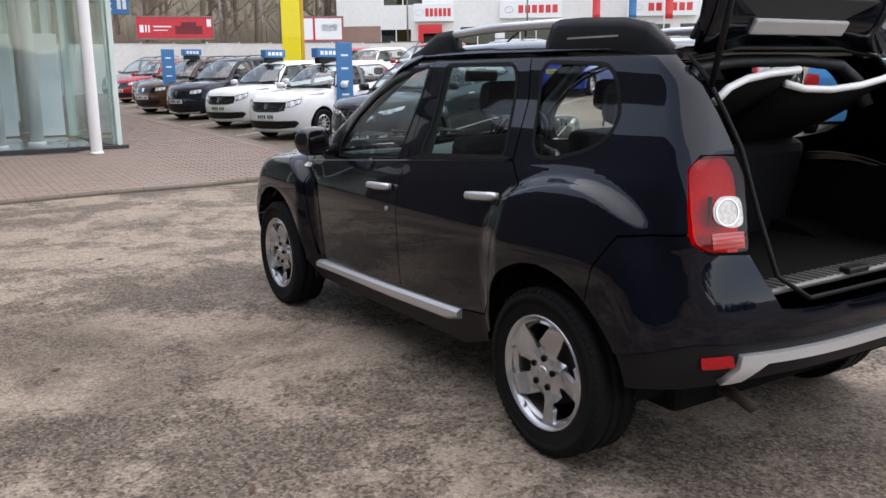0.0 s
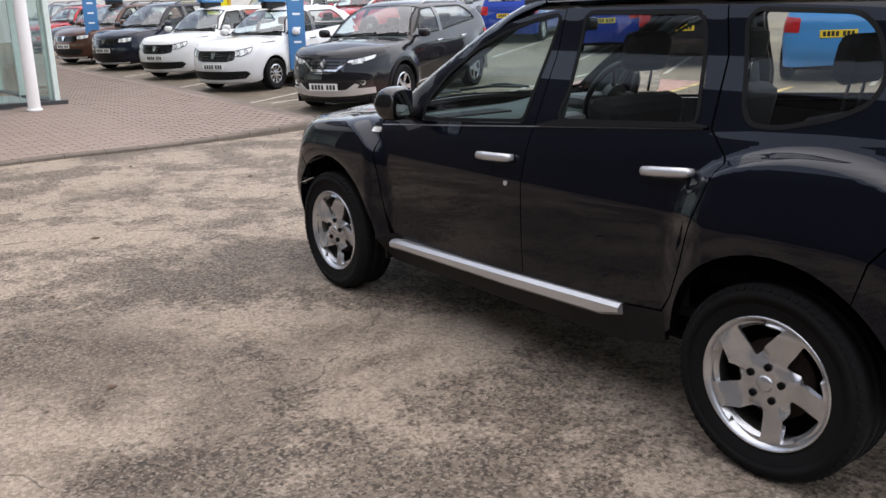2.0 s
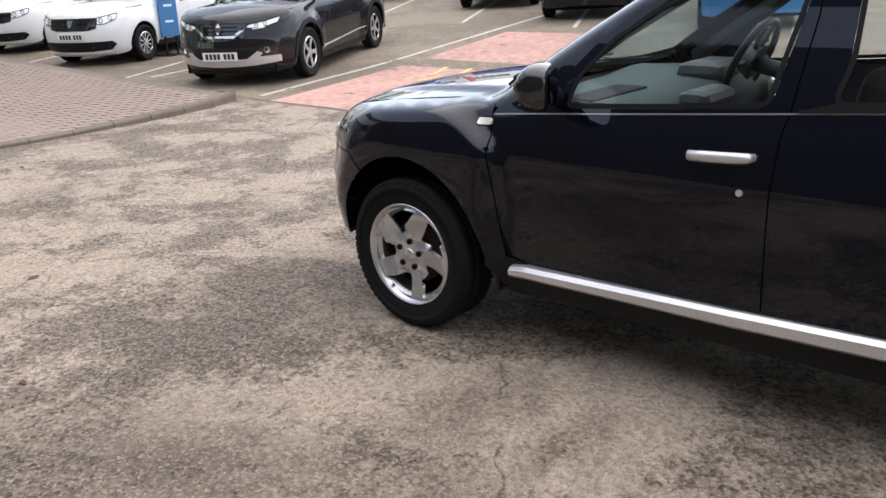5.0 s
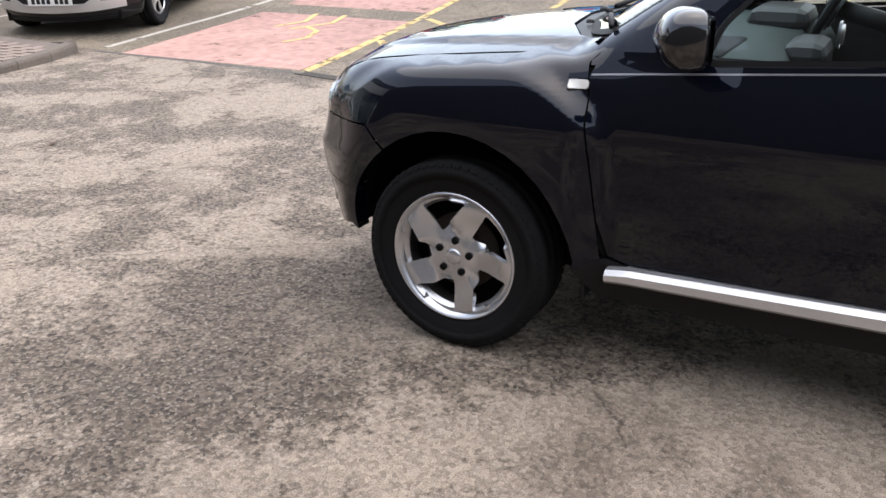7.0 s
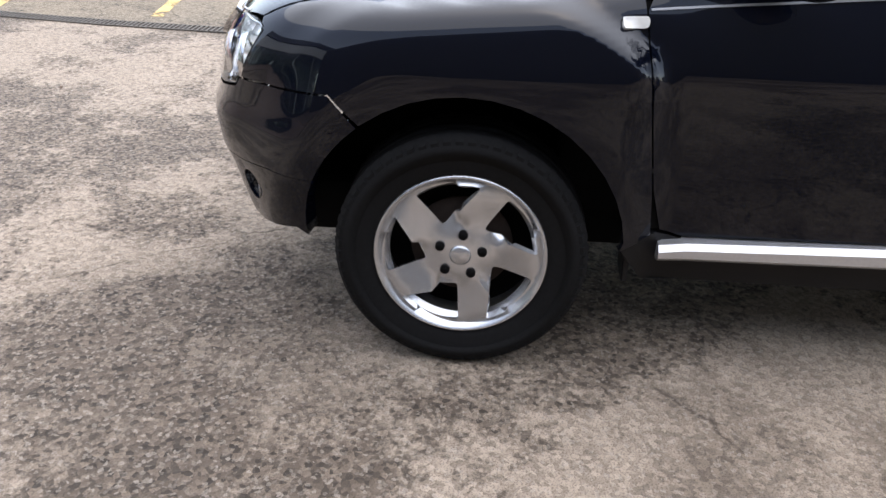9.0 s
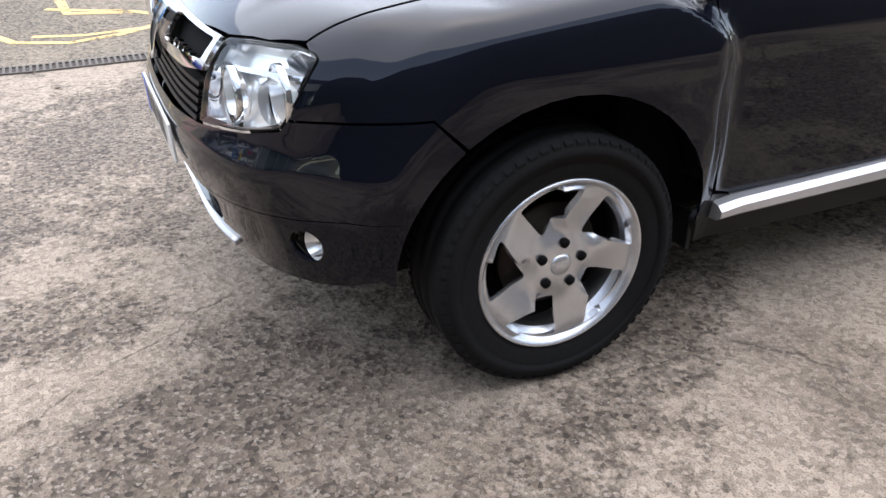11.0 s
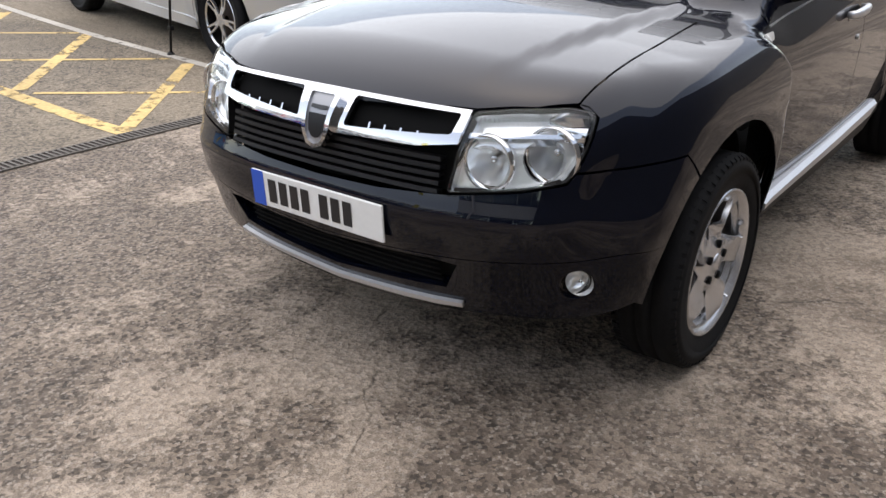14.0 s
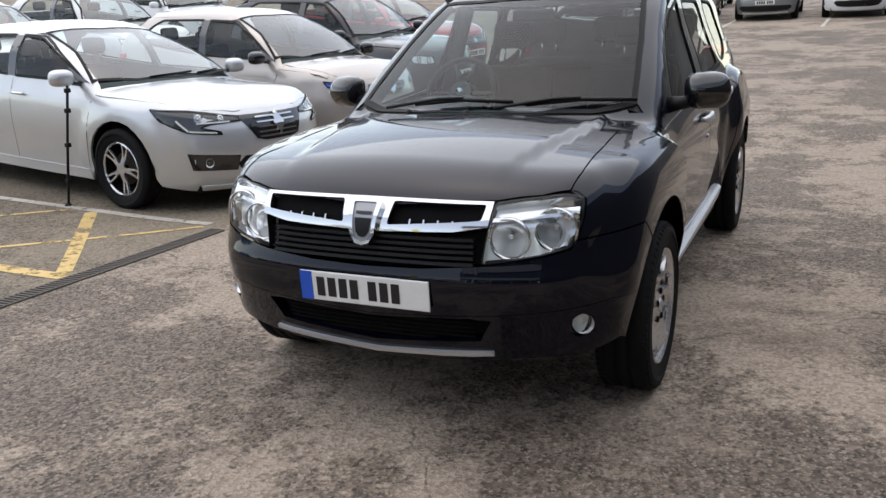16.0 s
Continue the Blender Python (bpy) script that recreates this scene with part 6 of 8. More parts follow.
        for y0 in (bp_y + 0.20, bp_y - 0.72):
            p = bp(np.array([(y0, b0 - 0.10), (y0 - 0.19, b0 - 0.095)])) * (-1 if flip else 1, 1, 1)
            sgn = 1 if flip else -1
            tube("door_handle", [p[0] + (sgn * 0.006, 0, 0), p[0] + (sgn * 0.03, -0.02, 0), p[1] + (sgn * 0.03, 0.02, 0), p[1] + (sgn * 0.006, 0, 0)], 0.012, c.get("handle", paint_mat), car, sides=6)
        # lamps
        hp = [nb(x, z) if y is None else (y, z) for x, y, z in c["lamp"]]
        lamp = new("headlamp")
        lamp.parent = car
        hp = rounded(hp, 0.014, 2)
        skin("lamp_shell", bp, hp, c.get("lamp_back", "bowl"), lamp, step=0.06, rim=0.0, lift=0.003, mirror=flip)
        skin("lamp_lens", bp, hp, "lens", lamp, step=0.08, rim=0.012, lift=0.014, mirror=flip)
        skin("lamp_surround", bp, swollen(hp, 0.004), "seal", lamp, holes=[swollen(hp, -0.007)], step=0.06, rim=0.006, lift=0.007, mirror=flip)
        for sx, sz, r in c.get("bulbs", ()):
            s0 = nb(sx, sz)
            skin("lamp_reflector", bp, arc(*s0, r, 0, 340, 16), "chrome" if "lamp_back" in c else "dash", lamp, holes=[arc(*s0, r * 0.72, 0, 340, 14)], step=0.06, rim=0.004, lift=0.008, mirror=flip)
            skin("bulb", bp, arc(*s0, r * 0.35, 0, 330, 10), "white_lens", lamp, step=0.05, rim=0.004, lift=0.009, mirror=flip)
        for line in c.get("drl", ()):
            skin("day_running_strip", bp, [nb(x, z) for x, z in line], "white_lens", lamp, step=0.05, rim=0.004, lift=0.010, mirror=flip)
        if "fog" in c:
            fx, fz = c["fog"]
            skin("fog_recess", bp, [nb(x, z) for x, z in c["fog_shape"]], "gloss", car, step=0.08, rim=0.004, lift=0.002, mirror=flip)
            q = bp(np.array([nb(fx, fz)]))[0] * (-1 if flip else 1, 1, 1)
            round_lamp(car, "fog_lamp", Vector(q) + Vector((0, 0.012, 0)), 0.036, 0.025, (-0.3 if not flip else 0.3, 1, 0))
        if "skid" in c:
            skin("skid_trim", bp, [nb(x, z) for x, z in c["skid"]], "satin", car, step=0.08, rim=0.02, lift=0.014, mirror=flip)
        tl = rounded([ty(h - 0.30, 0.98), bb(h - 0.03, -yr + 0.34, 1.0), bb(h - 0.03, -yr + 0.30, 0.78), ty(h - 0.28, 0.76)], 0.03)
        skin("tail_lamp", bp, tl, "red_bowl", car, step=0.08, rim=0.01, lift=0.008, mirror=flip)
        # mirror
        s = 1 if flip else -1
        mir = new("door_mirror")
        mir.parent = car
        my = edge(b0 + 0.05, 0.10)
        bm = bmesh.new()
        bmesh.ops.create_uvsphere(bm, u_segments=16, v_segments=10, radius=1)
        for v in bm.verts:
            x, y, z = v.co
            v.co = Vector((math.copysign(abs(x) ** 0.7, x) * 0.105, math.copysign(abs(y) ** 0.8, y) * (0.085 if y > 0 else 0.04), math.copysign(abs(z) ** 0.7, z) * 0.07))
        bm.transform(Matrix.Translation((s * (h + 0.085), my, b0 + 0.075)))
        part("mirror_housing", bm, c.get("mirror", paint_mat), mir, smooth=True)
        tube("mirror_arm", [(s * (h - 0.08), my + 0.02, b0 + 0.02), (s * (h + 0.03), my, b0 + 0.04)], 0.025, "gloss", mir, sides=6)
        for y in (wb / 2, -wb / 2):
            wheel(car, (s * (h - 0.075), y, wr), s, wr, 0.20, c["rim"], c["wheels"], 10.0 * y, c.get("wheel_mat", "alloy"), fine=False)
            arch_liner(car, y, wr + 0.01, wr + 0.06, h - 0.33, h - 0.015, s)
    # middle parts
    hf = [(0.0, yf - 0.115), (-0.35, ny(0.35, hz) + 0.004), (-(h - 0.27), ny(h - 0.27, hz) - 0.01)] + shut + [(-hood_x + 0.1, cy + 0.055), (-0.4, cy + 0.115), (0.0, cy + 0.155)]
    for flip in (False, True):
        skin("wing_edge", tp, [(x - 0.002, y) for x, y in shut] + [(x - 0.06, y) for x, y in shut[::-1]], paint_mat, car, step=st, rim=0.012, lift=-0.0012, mirror=flip)
    skin("bonnet", tp, hf + [(-x, y) for x, y in hf[::-1] if abs(x) > 1e-6], paint_mat, car, step=st, gap=0.002, rim=0.015)
    xs0, xs1 = h - 0.10, lean(H - 0.1) - 0.035
    ws = [(0.0, cy + 0.10), (-0.4, cy + 0.055), (-xs0 + 0.03, cy - 0.085), (-xs1 - 0.04, (edge(H - 0.25, -0.03))), (-xs1 + 0.03, edge(H - 0.09, -0.0)), (-0.3, c["roof_f"] - 0.02), (0.0, c["roof_f"] + 0.01)]
    wsf = ws + [(-x, y) for x, y in ws[::-1] if abs(x) > 1e-6]
    skin("windscreen", tp, wsf, "far_screen", car, step=0.12, rim=0.0, lift=0.0)
    skin("windscreen_seal", tp, swollen(wsf, 0.008), "seal", car, holes=[swollen(wsf, -0.02)], step=0.08, rim=0.004, lift=0.002)
    for x0, x1 in ((0.28, -0.2), (-0.25, -0.58)):
        pts = tp(np.array([(x0, cy + 0.09 - 0.28 * x0 * x0), (x1, cy + 0.06 - 0.28 * x1 * x1)])) + (0, 0, 0.015)
        tube("wiper", pts, 0.009, "trim", car, sides=6)
    xr = lean(zt) + 0.012
    rh = [(0.0, c["roof_f"] + 0.0), (-0.3, c["roof_f"] - 0.03), (-xs1 + 0.02, edge(H - 0.09, 0.0)), (-xr, edge(zt, 0.05)), (-xr - 0.005, -0.4), (-xr + 0.01, rear(zt, 0.1)), (-xr + 0.09, -c["roof_r"] + 0.02), (0.0, -c["roof_r"] - 0.05)]
    skin("roof", tp, rh + [(-x, y) for x, y in rh[::-1] if abs(x) > 1e-6], c.get("roof_mat", paint_mat), car, step=st, rim=0.02)
    wr_poly = both_sides([(tm, H - 0.15), (tm + (h - 0.35), H - 0.16), ty(h - 0.26, b1 + 0.09), ty(0.3, b1 + 0.07), (tm, b1 + 0.07)], tm)
    skin("rear_window", bp, wr_poly, c.get("rear_glass", "glass"), car, step=0.12, rim=0.0, lift=-0.003)
    sg = c["grille"]
    skin("grille", bp, both_sides([(mid, sg[0][1])] + [nb(x, z) for x, z in sg] + [(mid, sg[-1][1])], mid), "gloss", car, step=0.08, rim=0.004, lift=0.004)
    for k in range(c.get("slats", 3)):
        z0, z1 = sg[-1][1] + 0.012, sg[0][1] - 0.012
        z = z0 + (z1 - z0) * (k + 0.5) / c.get("slats", 3)
        x = (sg[0][0] + sg[-1][0]) / 2 - 0.04
        skin("grille_slat", bp, both_sides([(mid, z + 0.006), nb(x, z + 0.006), nb(x, z - 0.006), (mid, z - 0.006)], mid), c.get("slat_mat", "trim"), car, step=0.08, rim=0.01, lift=0.014)
    bx, bz, bw, bh = c["badge"]
    if c["badge_kind"] == "shield":
        shape = [(mid, bz + bh), (mid - bw, bz + bh), (mid - bw * 0.75, bz - bh * 0.3), (mid - bw * 0.4, bz - bh), (mid, bz - bh)]
    else:
        shape = [(mid, bz + bh), (mid - bw, bz), (mid, bz - bh)]
    skin("badge", bp, both_sides(shape, mid), "chrome", car, step=0.05, rim=0.02, lift=0.03)
    if "chrome_line" in c:
        skin("grille_trim", bp, both_sides([(mid, c["chrome_line"][0][1])] + [nb(x, z) for x, z in c["chrome_line"]] + [(mid, c["chrome_line"][-1][1])], mid), "chrome", car, step=0.06, rim=0.012, lift=0.012)
    si = c["intake"]
    skin("lower_intake", bp, both_sides([(mid, si[0][1])] + [nb(x, z) for x, z in si] + [(mid, si[-1][1])], mid), "trim", car, step=0.08, rim=0.004, lift=0.003)
    skin("bumper_lip", bp, both_sides([(mid, 0.225), nb(h - 0.22, 0.24), nb(h - 0.22, 0.20), (mid, 0.195)], mid), c.get("lip", "trim"), car, step=0.1, rim=0.02, lift=0.01)
    number_plate(car, (0, ny(0, c["plate_z"]) + 0.012, c["plate_z"]), 0.0, 0.0)
    number_plate(car, (0, -float(G.tail(np.array(0.72))) - 0.010, 0.74), 0.0, math.pi, yellow=True)
    if c.get("rails"):
        for s in (-1, 1):
            tube("roof_rail", [(s * (xr - 0.09), y, z) for y, z in ((c["roof_f"] - 0.25, H - 0.05), (c["roof_f"] - 0.42, H + 0.012), (-0.3, H + 0.03), (-c["roof_r"] + 0.35, H + 0.005), (-c["roof_r"] + 0.2, H - 0.06))], 0.016, c["rails"], car, sides=6)
    # cabin
    box("floor_pan", (-h + 0.2, -yr + 0.25, 0.18), (h - 0.2, yf - 0.25, 0.30), "under", car)
    box("bulkhead", (-h + 0.12, cy + 0.06, 0.3), (h - 0.12, cy + 0.2, cz - 0.08), "under", car)
    box("dashboard", (-h + 0.12, cy - 0.42, 0.65), (h - 0.12, cy + 0.04, cz - 0.045), "dash", car, 0.05)
    for x in (-0.36, 0.36):
        seat(car, x, -0.38, 0.40, 0.50, "front_seat")
    seat(car, 0.0, -1.14, 0.42, 1.2, "rear_bench", rests=2)
    box("load_cover", (-h + 0.14, -yr + 0.16, b0 - 0.10), (h - 0.14, -1.28, b0 - 0.07), "cloth", car)
    return car


M["far_screen"] = clear_glass("bright_windscreen_glass", (0.72, 0.82, 0.82), mirror=0.8)
SANDERO = dict(long=4.07, wb=2.589, fo=0.83, wide=1.733, high=1.53, hood=0.90, cowl=1.03, cowl_y=0.82, belt=0.98, belt_r=1.04, roof_f=0.22, roof_r=1.45, tyre=0.30, rim=0.20, wheels="ten", nose_round=0.44,
    lamp=[(0.44, None, 0.700), (0.46, None, 0.800), (0.62, None, 0.830), (0.76, None, 0.855), (0.73, None, 0.765), (0.57, None, 0.695)], bulbs=[(0.52, 0.755, 0.045), (0.65, 0.785, 0.040)],
    grille=[(0.44, 0.805), (0.47, 0.76), (0.45, 0.635), (0.30, 0.605)], slats=4, badge=(0, 0.715, 0.055, 0.055), badge_kind="shield",
    intake=[(0.66, 0.425), (0.72, 0.37), (0.62, 0.285), (0.3, 0.265)], plate_z=0.515, handle="trim", sill="trim", lip="satin")
KADJAR = dict(long=4.449, wb=2.646, fo=0.93, wide=1.836, high=1.60, hood=0.95, cowl=1.10, cowl_y=0.88, belt=1.05, belt_r=1.16, roof_f=0.20, roof_r=1.60, tyre=0.345, rim=0.235, wheels="five", flare=0.045, cladding=True, fine=True,
    lamp=[(0.36, None, 0.790), (0.40, None, 0.835), (0.60, None, 0.865), (0.78, None, 0.905), (0.74, None, 0.835), (0.56, None, 0.775)], bulbs=[(0.50, 0.815, 0.035), (0.60, 0.83, 0.035)], drl=[[(0.44, 0.778), (0.60, 0.79), (0.60, 0.780), (0.45, 0.768)]],
    grille=[(0.38, 0.845), (0.36, 0.79), (0.34, 0.66), (0.22, 0.62)], slats=4, badge=(0, 0.78, 0.055, 0.075), badge_kind="diamond", chrome_line=[(0.20, 0.70), (0.36, 0.80), (0.37, 0.775), (0.20, 0.655), (0.1, 0.635)],
    intake=[(0.42, 0.52), (0.48, 0.46), (0.40, 0.36), (0.2, 0.34)], plate_z=0.44, fog=(0.62, 0.50), fog_shape=[(0.53, 0.56), (0.74, 0.57), (0.74, 0.43), (0.52, 0.42)], skid=[(0.0, 0.385), (0.36, 0.395), (0.50, 0.49), (0.56, 0.465), (0.52, 0.415), (0.76, 0.42), (0.76, 0.335), (0.45, 0.305), (0.0, 0.295)], rails="satin", handle="chrome", swage="satin")
MEGANE = dict(long=4.40, wb=2.669, fo=0.95, wide=1.814, high=1.475, hood=0.855, cowl=1.00, cowl_y=0.98, belt=0.965, belt_r=1.05, roof_f=0.06, roof_r=1.40, fall=0.10, tyre=0.33, rim=0.232, wheels="twin", fine=True, nose_round=0.46,
    lamp=[(0.34, None, 0.735), (0.36, None, 0.770), (0.56, None, 0.800), (0.72, None, 0.825), (0, 1.70, 0.835), (0, 1.82, 0.750), (0.74, None, 0.665), (0.52, None, 0.640), (0.53, None, 0.665), (0.66, None, 0.700), (0.58, None, 0.722)], lamp_back="gloss", bulbs=[(0.50, 0.758, 0.030), (0.66, 0.768, 0.030)], drl=[[(0.44, 0.738), (0.68, 0.735), (0.68, 0.725), (0.44, 0.728)], [(0.56, 0.660), (0.74, 0.680), (0.74, 0.668), (0.56, 0.650)], [(0.74, 0.680), (0.80, 0.76), (0.81, 0.75), (0.75, 0.668)]],
    grille=[(0.36, 0.775), (0.34, 0.735), (0.24, 0.585), (0.15, 0.565)], slats=5, slat_mat="chrome", badge=(0, 0.69, 0.062, 0.090), badge_kind="diamond",
    intake=[(0.36, 0.46), (0.42, 0.40), (0.36, 0.31), (0.2, 0.30)], plate_z=0.40, fog=(0.64, 0.425), fog_shape=[(0.40, 0.47), (0.78, 0.505), (0.74, 0.37), (0.42, 0.35)], handle="chrome", sill="silver_paint", lip="satin")
ZOE = dict(long=4.084, wb=2.588, fo=0.82, wide=1.73, high=1.56, hood=0.90, cowl=1.05, cowl_y=1.08, belt=1.0, belt_r=1.10, roof_f=0.25, roof_r=1.42, tyre=0.31, rim=0.21, wheels="seven",
    lamp=[(0.46, None, 0.755), (0.50, None, 0.795), (0.66, None, 0.835), (0.76, None, 0.85), (0.73, None, 0.79), (0.58, None, 0.755)], lamp_back="blue_band", bulbs=[(0.56, 0.785, 0.032)],
    grille=[(0.30, 0.80), (0.32, 0.77), (0.22, 0.70), (0.15, 0.68)], slats=2, badge=(0, 0.75, 0.07, 0.09), badge_kind="diamond",
    intake=[(0.50, 0.46), (0.56, 0.38), (0.48, 0.30), (0.2, 0.28)], plate_z=0.50, mirror="gloss", handle="gloss")
HATCH = dict(SANDERO, long=4.2, high=1.47, wheels="five", lip="trim", rim=0.21, tyre=0.31, handle="trim", badge_kind="diamond")
JEEP = dict(long=4.34, wb=2.673, fo=0.83, wide=1.80, high=1.63, hood=0.93, cowl=1.07, cowl_y=0.90, belt=1.03, belt_r=1.12, roof_f=0.18, roof_r=1.58, tyre=0.34, rim=0.215, wheels="five", flare=0.06, cladding=True,
    lamp=[(0.44, None, 0.735), (0.46, None, 0.83), (0.62, None, 0.845), (0.74, None, 0.85), (0.72, None, 0.75), (0.56, None, 0.725)], bulbs=[(0.52, 0.78, 0.045), (0.64, 0.79, 0.040)],
    grille=[(0.42, 0.825), (0.44, 0.78), (0.42, 0.69), (0.3, 0.68)], slats=4, badge=(0, 0.76, 0.06, 0.06), badge_kind="shield",
    intake=[(0.55, 0.47), (0.60, 0.41), (0.5, 0.32), (0.3, 0.30)], plate_z=0.545, rails="trim", lip="satin", handle="trim")


def stood(c, x, y, yaw):
    """The pose of a car on the sloping yard: x, y of its middle, yaw 0 facing +y."""
    a = radians(yaw)
    fwd, rgt = np.array((-math.sin(a), math.cos(a))), np.array((math.cos(a), math.sin(a)))
    p = np.array((x, y))
    lift = lambda q: float(fall(q[0], q[1]))
    up = (lift(p + fwd * c["wb"] / 2) - lift(p - fwd * c["wb"] / 2)) / c["wb"]
    side = (lift(p + rgt * 0.75) - lift(p - rgt * 0.75)) / 1.5
    z = (lift(p + fwd * c["wb"] / 2) + lift(p - fwd * c["wb"] / 2)) / 2
    return Matrix.Translation((x, y, z)) @ Matrix.Rotation(a, 4, "Z") @ Matrix.Rotation(math.atan(up), 4, "X") @ Matrix.Rotation(-math.atan(side), 4, "Y")


PAINTS = {
    "white_paint": ((0.76, 0.76, 0.76), 0.0), "navy_paint": ((0.006, 0.008, 0.020), 0.2), "brown_paint": ((0.085, 0.036, 0.023), 0.35), "jet_paint": ((0.008, 0.008, 0.010), 0.0),
    "silver_paint": ((0.60, 0.61, 0.62), 0.6), "champagne_paint": ((0.50, 0.455, 0.42), 0.45), "graphite_paint": ((0.035, 0.036, 0.042), 0.4), "red_paint": ((0.42, 0.012, 0.02), 0.1),
    "blue_paint": ((0.012, 0.045, 0.30), 0.35), "sky_paint": ((0.05, 0.25, 0.55), 0.2), "grey_paint": ((0.26, 0.27, 0.28), 0.5),
}
for key, (col, met) in PAINTS.items():
    M[key] = paint(key, col, met)


def repainted(car, m, mat, label):
    """A copy of a car in another paint."""
    old = next(o for o in car.children if o.name.startswith("body_side")).data.materials[0]
    twin = copy_thing(car, m)
    twin["label"] = label
    for o in twin.children_recursive:
        if o.type == "MESH" and o.material_slots and o.material_slots[0].material == old:
            o.material_slots[0].link = "OBJECT"
            o.material_slots[0].material = M[mat]
    return twin


def for_sale(spec, name, label, mat, x, y, yaw, group=""):
    return parked_car(name, label, spec, mat, stood(spec, x, y, yaw), group)


def price_board(spec, m):
    """A white card with red plain bars behind a windscreen."""
    b = thing("price_board", "white price card with red marks behind a windscreen", "sign", "price cards", m)
    tilt = Matrix.Translation((0, spec["cowl_y"] - 0.13, spec["cowl"] + 0.02)) @ Matrix.Rotation(radians(28), 4, "X")
    box("card", (-0.48, -0.20, -0.004), (0.48, 0.0, 0.004), "plate", b, 0, "", tilt)
    for k, (x0, x1) in enumerate(((-0.42, -0.2), (-0.16, 0.05), (0.09, 0.40))):
        box("printed_bar", (x0, -0.13, 0.005), (x1, -0.07, 0.007), "red_bowl", b, 0, "", tilt)


ROW = "cars for sale in the angled row"
white_hatch = for_sale(SANDERO, "hatchback", "white hatchback for sale with a black grille, in an angled bay", "white_paint", 5.47, 14.0, 114, ROW)
copy_thing(white_hatch, stood(SANDERO, 5.62, 17.6, 114))
navy_jeep = for_sale(JEEP, "off_roader", "dark navy compact off-road car for sale in an angled bay", "navy_paint", 5.65, 21.35, 114, ROW)
repainted(navy_jeep, stood(JEEP, 5.55, 24.75, 114), "brown_paint", "copper-brown compact off-road car for sale in an angled bay")
repainted(white_hatch, stood(SANDERO, 6.2, 28.2, 114), "jet_paint", "black hatchback for sale at the far end of the row")
for spec, x, y in ((SANDERO, 5.47, 14.0), (SANDERO, 5.62, 17.6), (JEEP, 5.65, 21.35), (JEEP, 5.55, 24.75), (SANDERO, 6.2, 28.2)):
    price_board(spec, stood(spec, x, y, 114))
for_sale(KADJAR, "crossover", "glossy black crossover with silver bumper trim in an angled bay", "jet_paint", 5.49, 9.78, 115, ROW)
for_sale(MEGANE, "hatchback", "silver hatchback with dark lamps parked beside the yellow hatching", "silver_paint", 5.07, -1.67, 82)
zoe = for_sale(ZOE, "hatchback", "champagne electric hatchback with blue-tinted lamps, parked beside a silver one", "champagne_paint", 5.15, -4.33, 79)
dark_cross = repainted(navy_jeep, stood(JEEP, 5.7, -7.3, 80), "graphite_paint", "dark grey crossover parked beside a champagne hatchback")
hatch = for_sale(HATCH, "hatchback", "red hatchback parked beyond a dark grey crossover", "red_paint", 6.6, -10.2, 80)


# ---- the showroom's glass corner ----
M["mullion"] = plain("pale_green_mullion", (0.62, 0.70, 0.66), 0.4, coat=0.2, grain=0.06, scale=30)
M["post_white"] = plain("white_post_paint", (0.78, 0.75, 0.74), 0.4, coat=0.2, grain=0.06, scale=25)
M["shop_glass"] = clear_glass("shop_glass", (0.92, 0.97, 0.96), mirror=-0.05)
M["plinth"] = plain("dark_plinth", (0.035, 0.033, 0.034), 0.5, grain=0.3, scale=30)
M["shop_floor"] = plain("polished_floor_tile", (0.13, 0.16, 0.18), 0.12, coat=0.4, grain=0.15, scale=8)
M["shop_wall"] = plain("grey_inner_wall", (0.68, 0.69, 0.69), 0.8, grain=0.1, scale=10)
M["fascia"] = plain("dark_fascia", (0.05, 0.05, 0.055), 0.45, grain=0.12, scale=12)
M["clad"] = plain("dark_cladding", (0.055, 0.050, 0.048), 0.7, grain=0.3, scale=5, relief=0.3)
M["banner_blue"] = plain("blue_banner_print", (0.035, 0.17, 0.38), 0.5, grain=0.12, scale=14)
M["banner_white"] = plain("white_print", (0.80, 0.82, 0.84), 0.5)
M["pylon_yellow"] = plain("yellow_pylon_panel", (0.82, 0.68, 0.01), 0.35, coat=0.3, grain=0.05, scale=6)
M["pylon_shaded"] = plain("shaded_pylon_panel", (0.62, 0.36, 0.01), 0.4, coat=0.3, grain=0.05, scale=6)
M["poster_red"] = plain("red_poster", (0.55, 0.03, 0.045), 0.5, grain=0.25, scale=4)
M["poster_dark"] = plain("dark_red_poster", (0.16, 0.012, 0.02), 0.5, grain=0.25, scale=6)
M["render_white"] = plain("white_render", (0.76, 0.76, 0.75), 0.8, grain=0.10, scale=4, relief=0.2)
M["wall_pale"] = plain("pale_boundary_boards", (0.70, 0.68, 0.66), 0.85, grain=0.12, scale=6, relief=0.3)
M["brown_brick"] = plain("brown_brickwork", (0.30, 0.20, 0.16), 0.85, grain=0.25, scale=14, relief=0.4)
M["sign_red"] = plain("red_sign_panel", (0.62, 0.02, 0.03), 0.4, coat=0.3)
M["bark"] = plain("bare_bark", (0.17, 0.135, 0.105), 0.9, grain=0.35, scale=9, relief=0.5)
M["twig"] = plain("bare_twigs", (0.20, 0.155, 0.115), 0.9, grain=0.35, scale=5)
M["scrub"] = plain("dead_bracken_bank", (0.13, 0.105, 0.065), 0.95, grain=0.5, scale=3, relief=0.6)

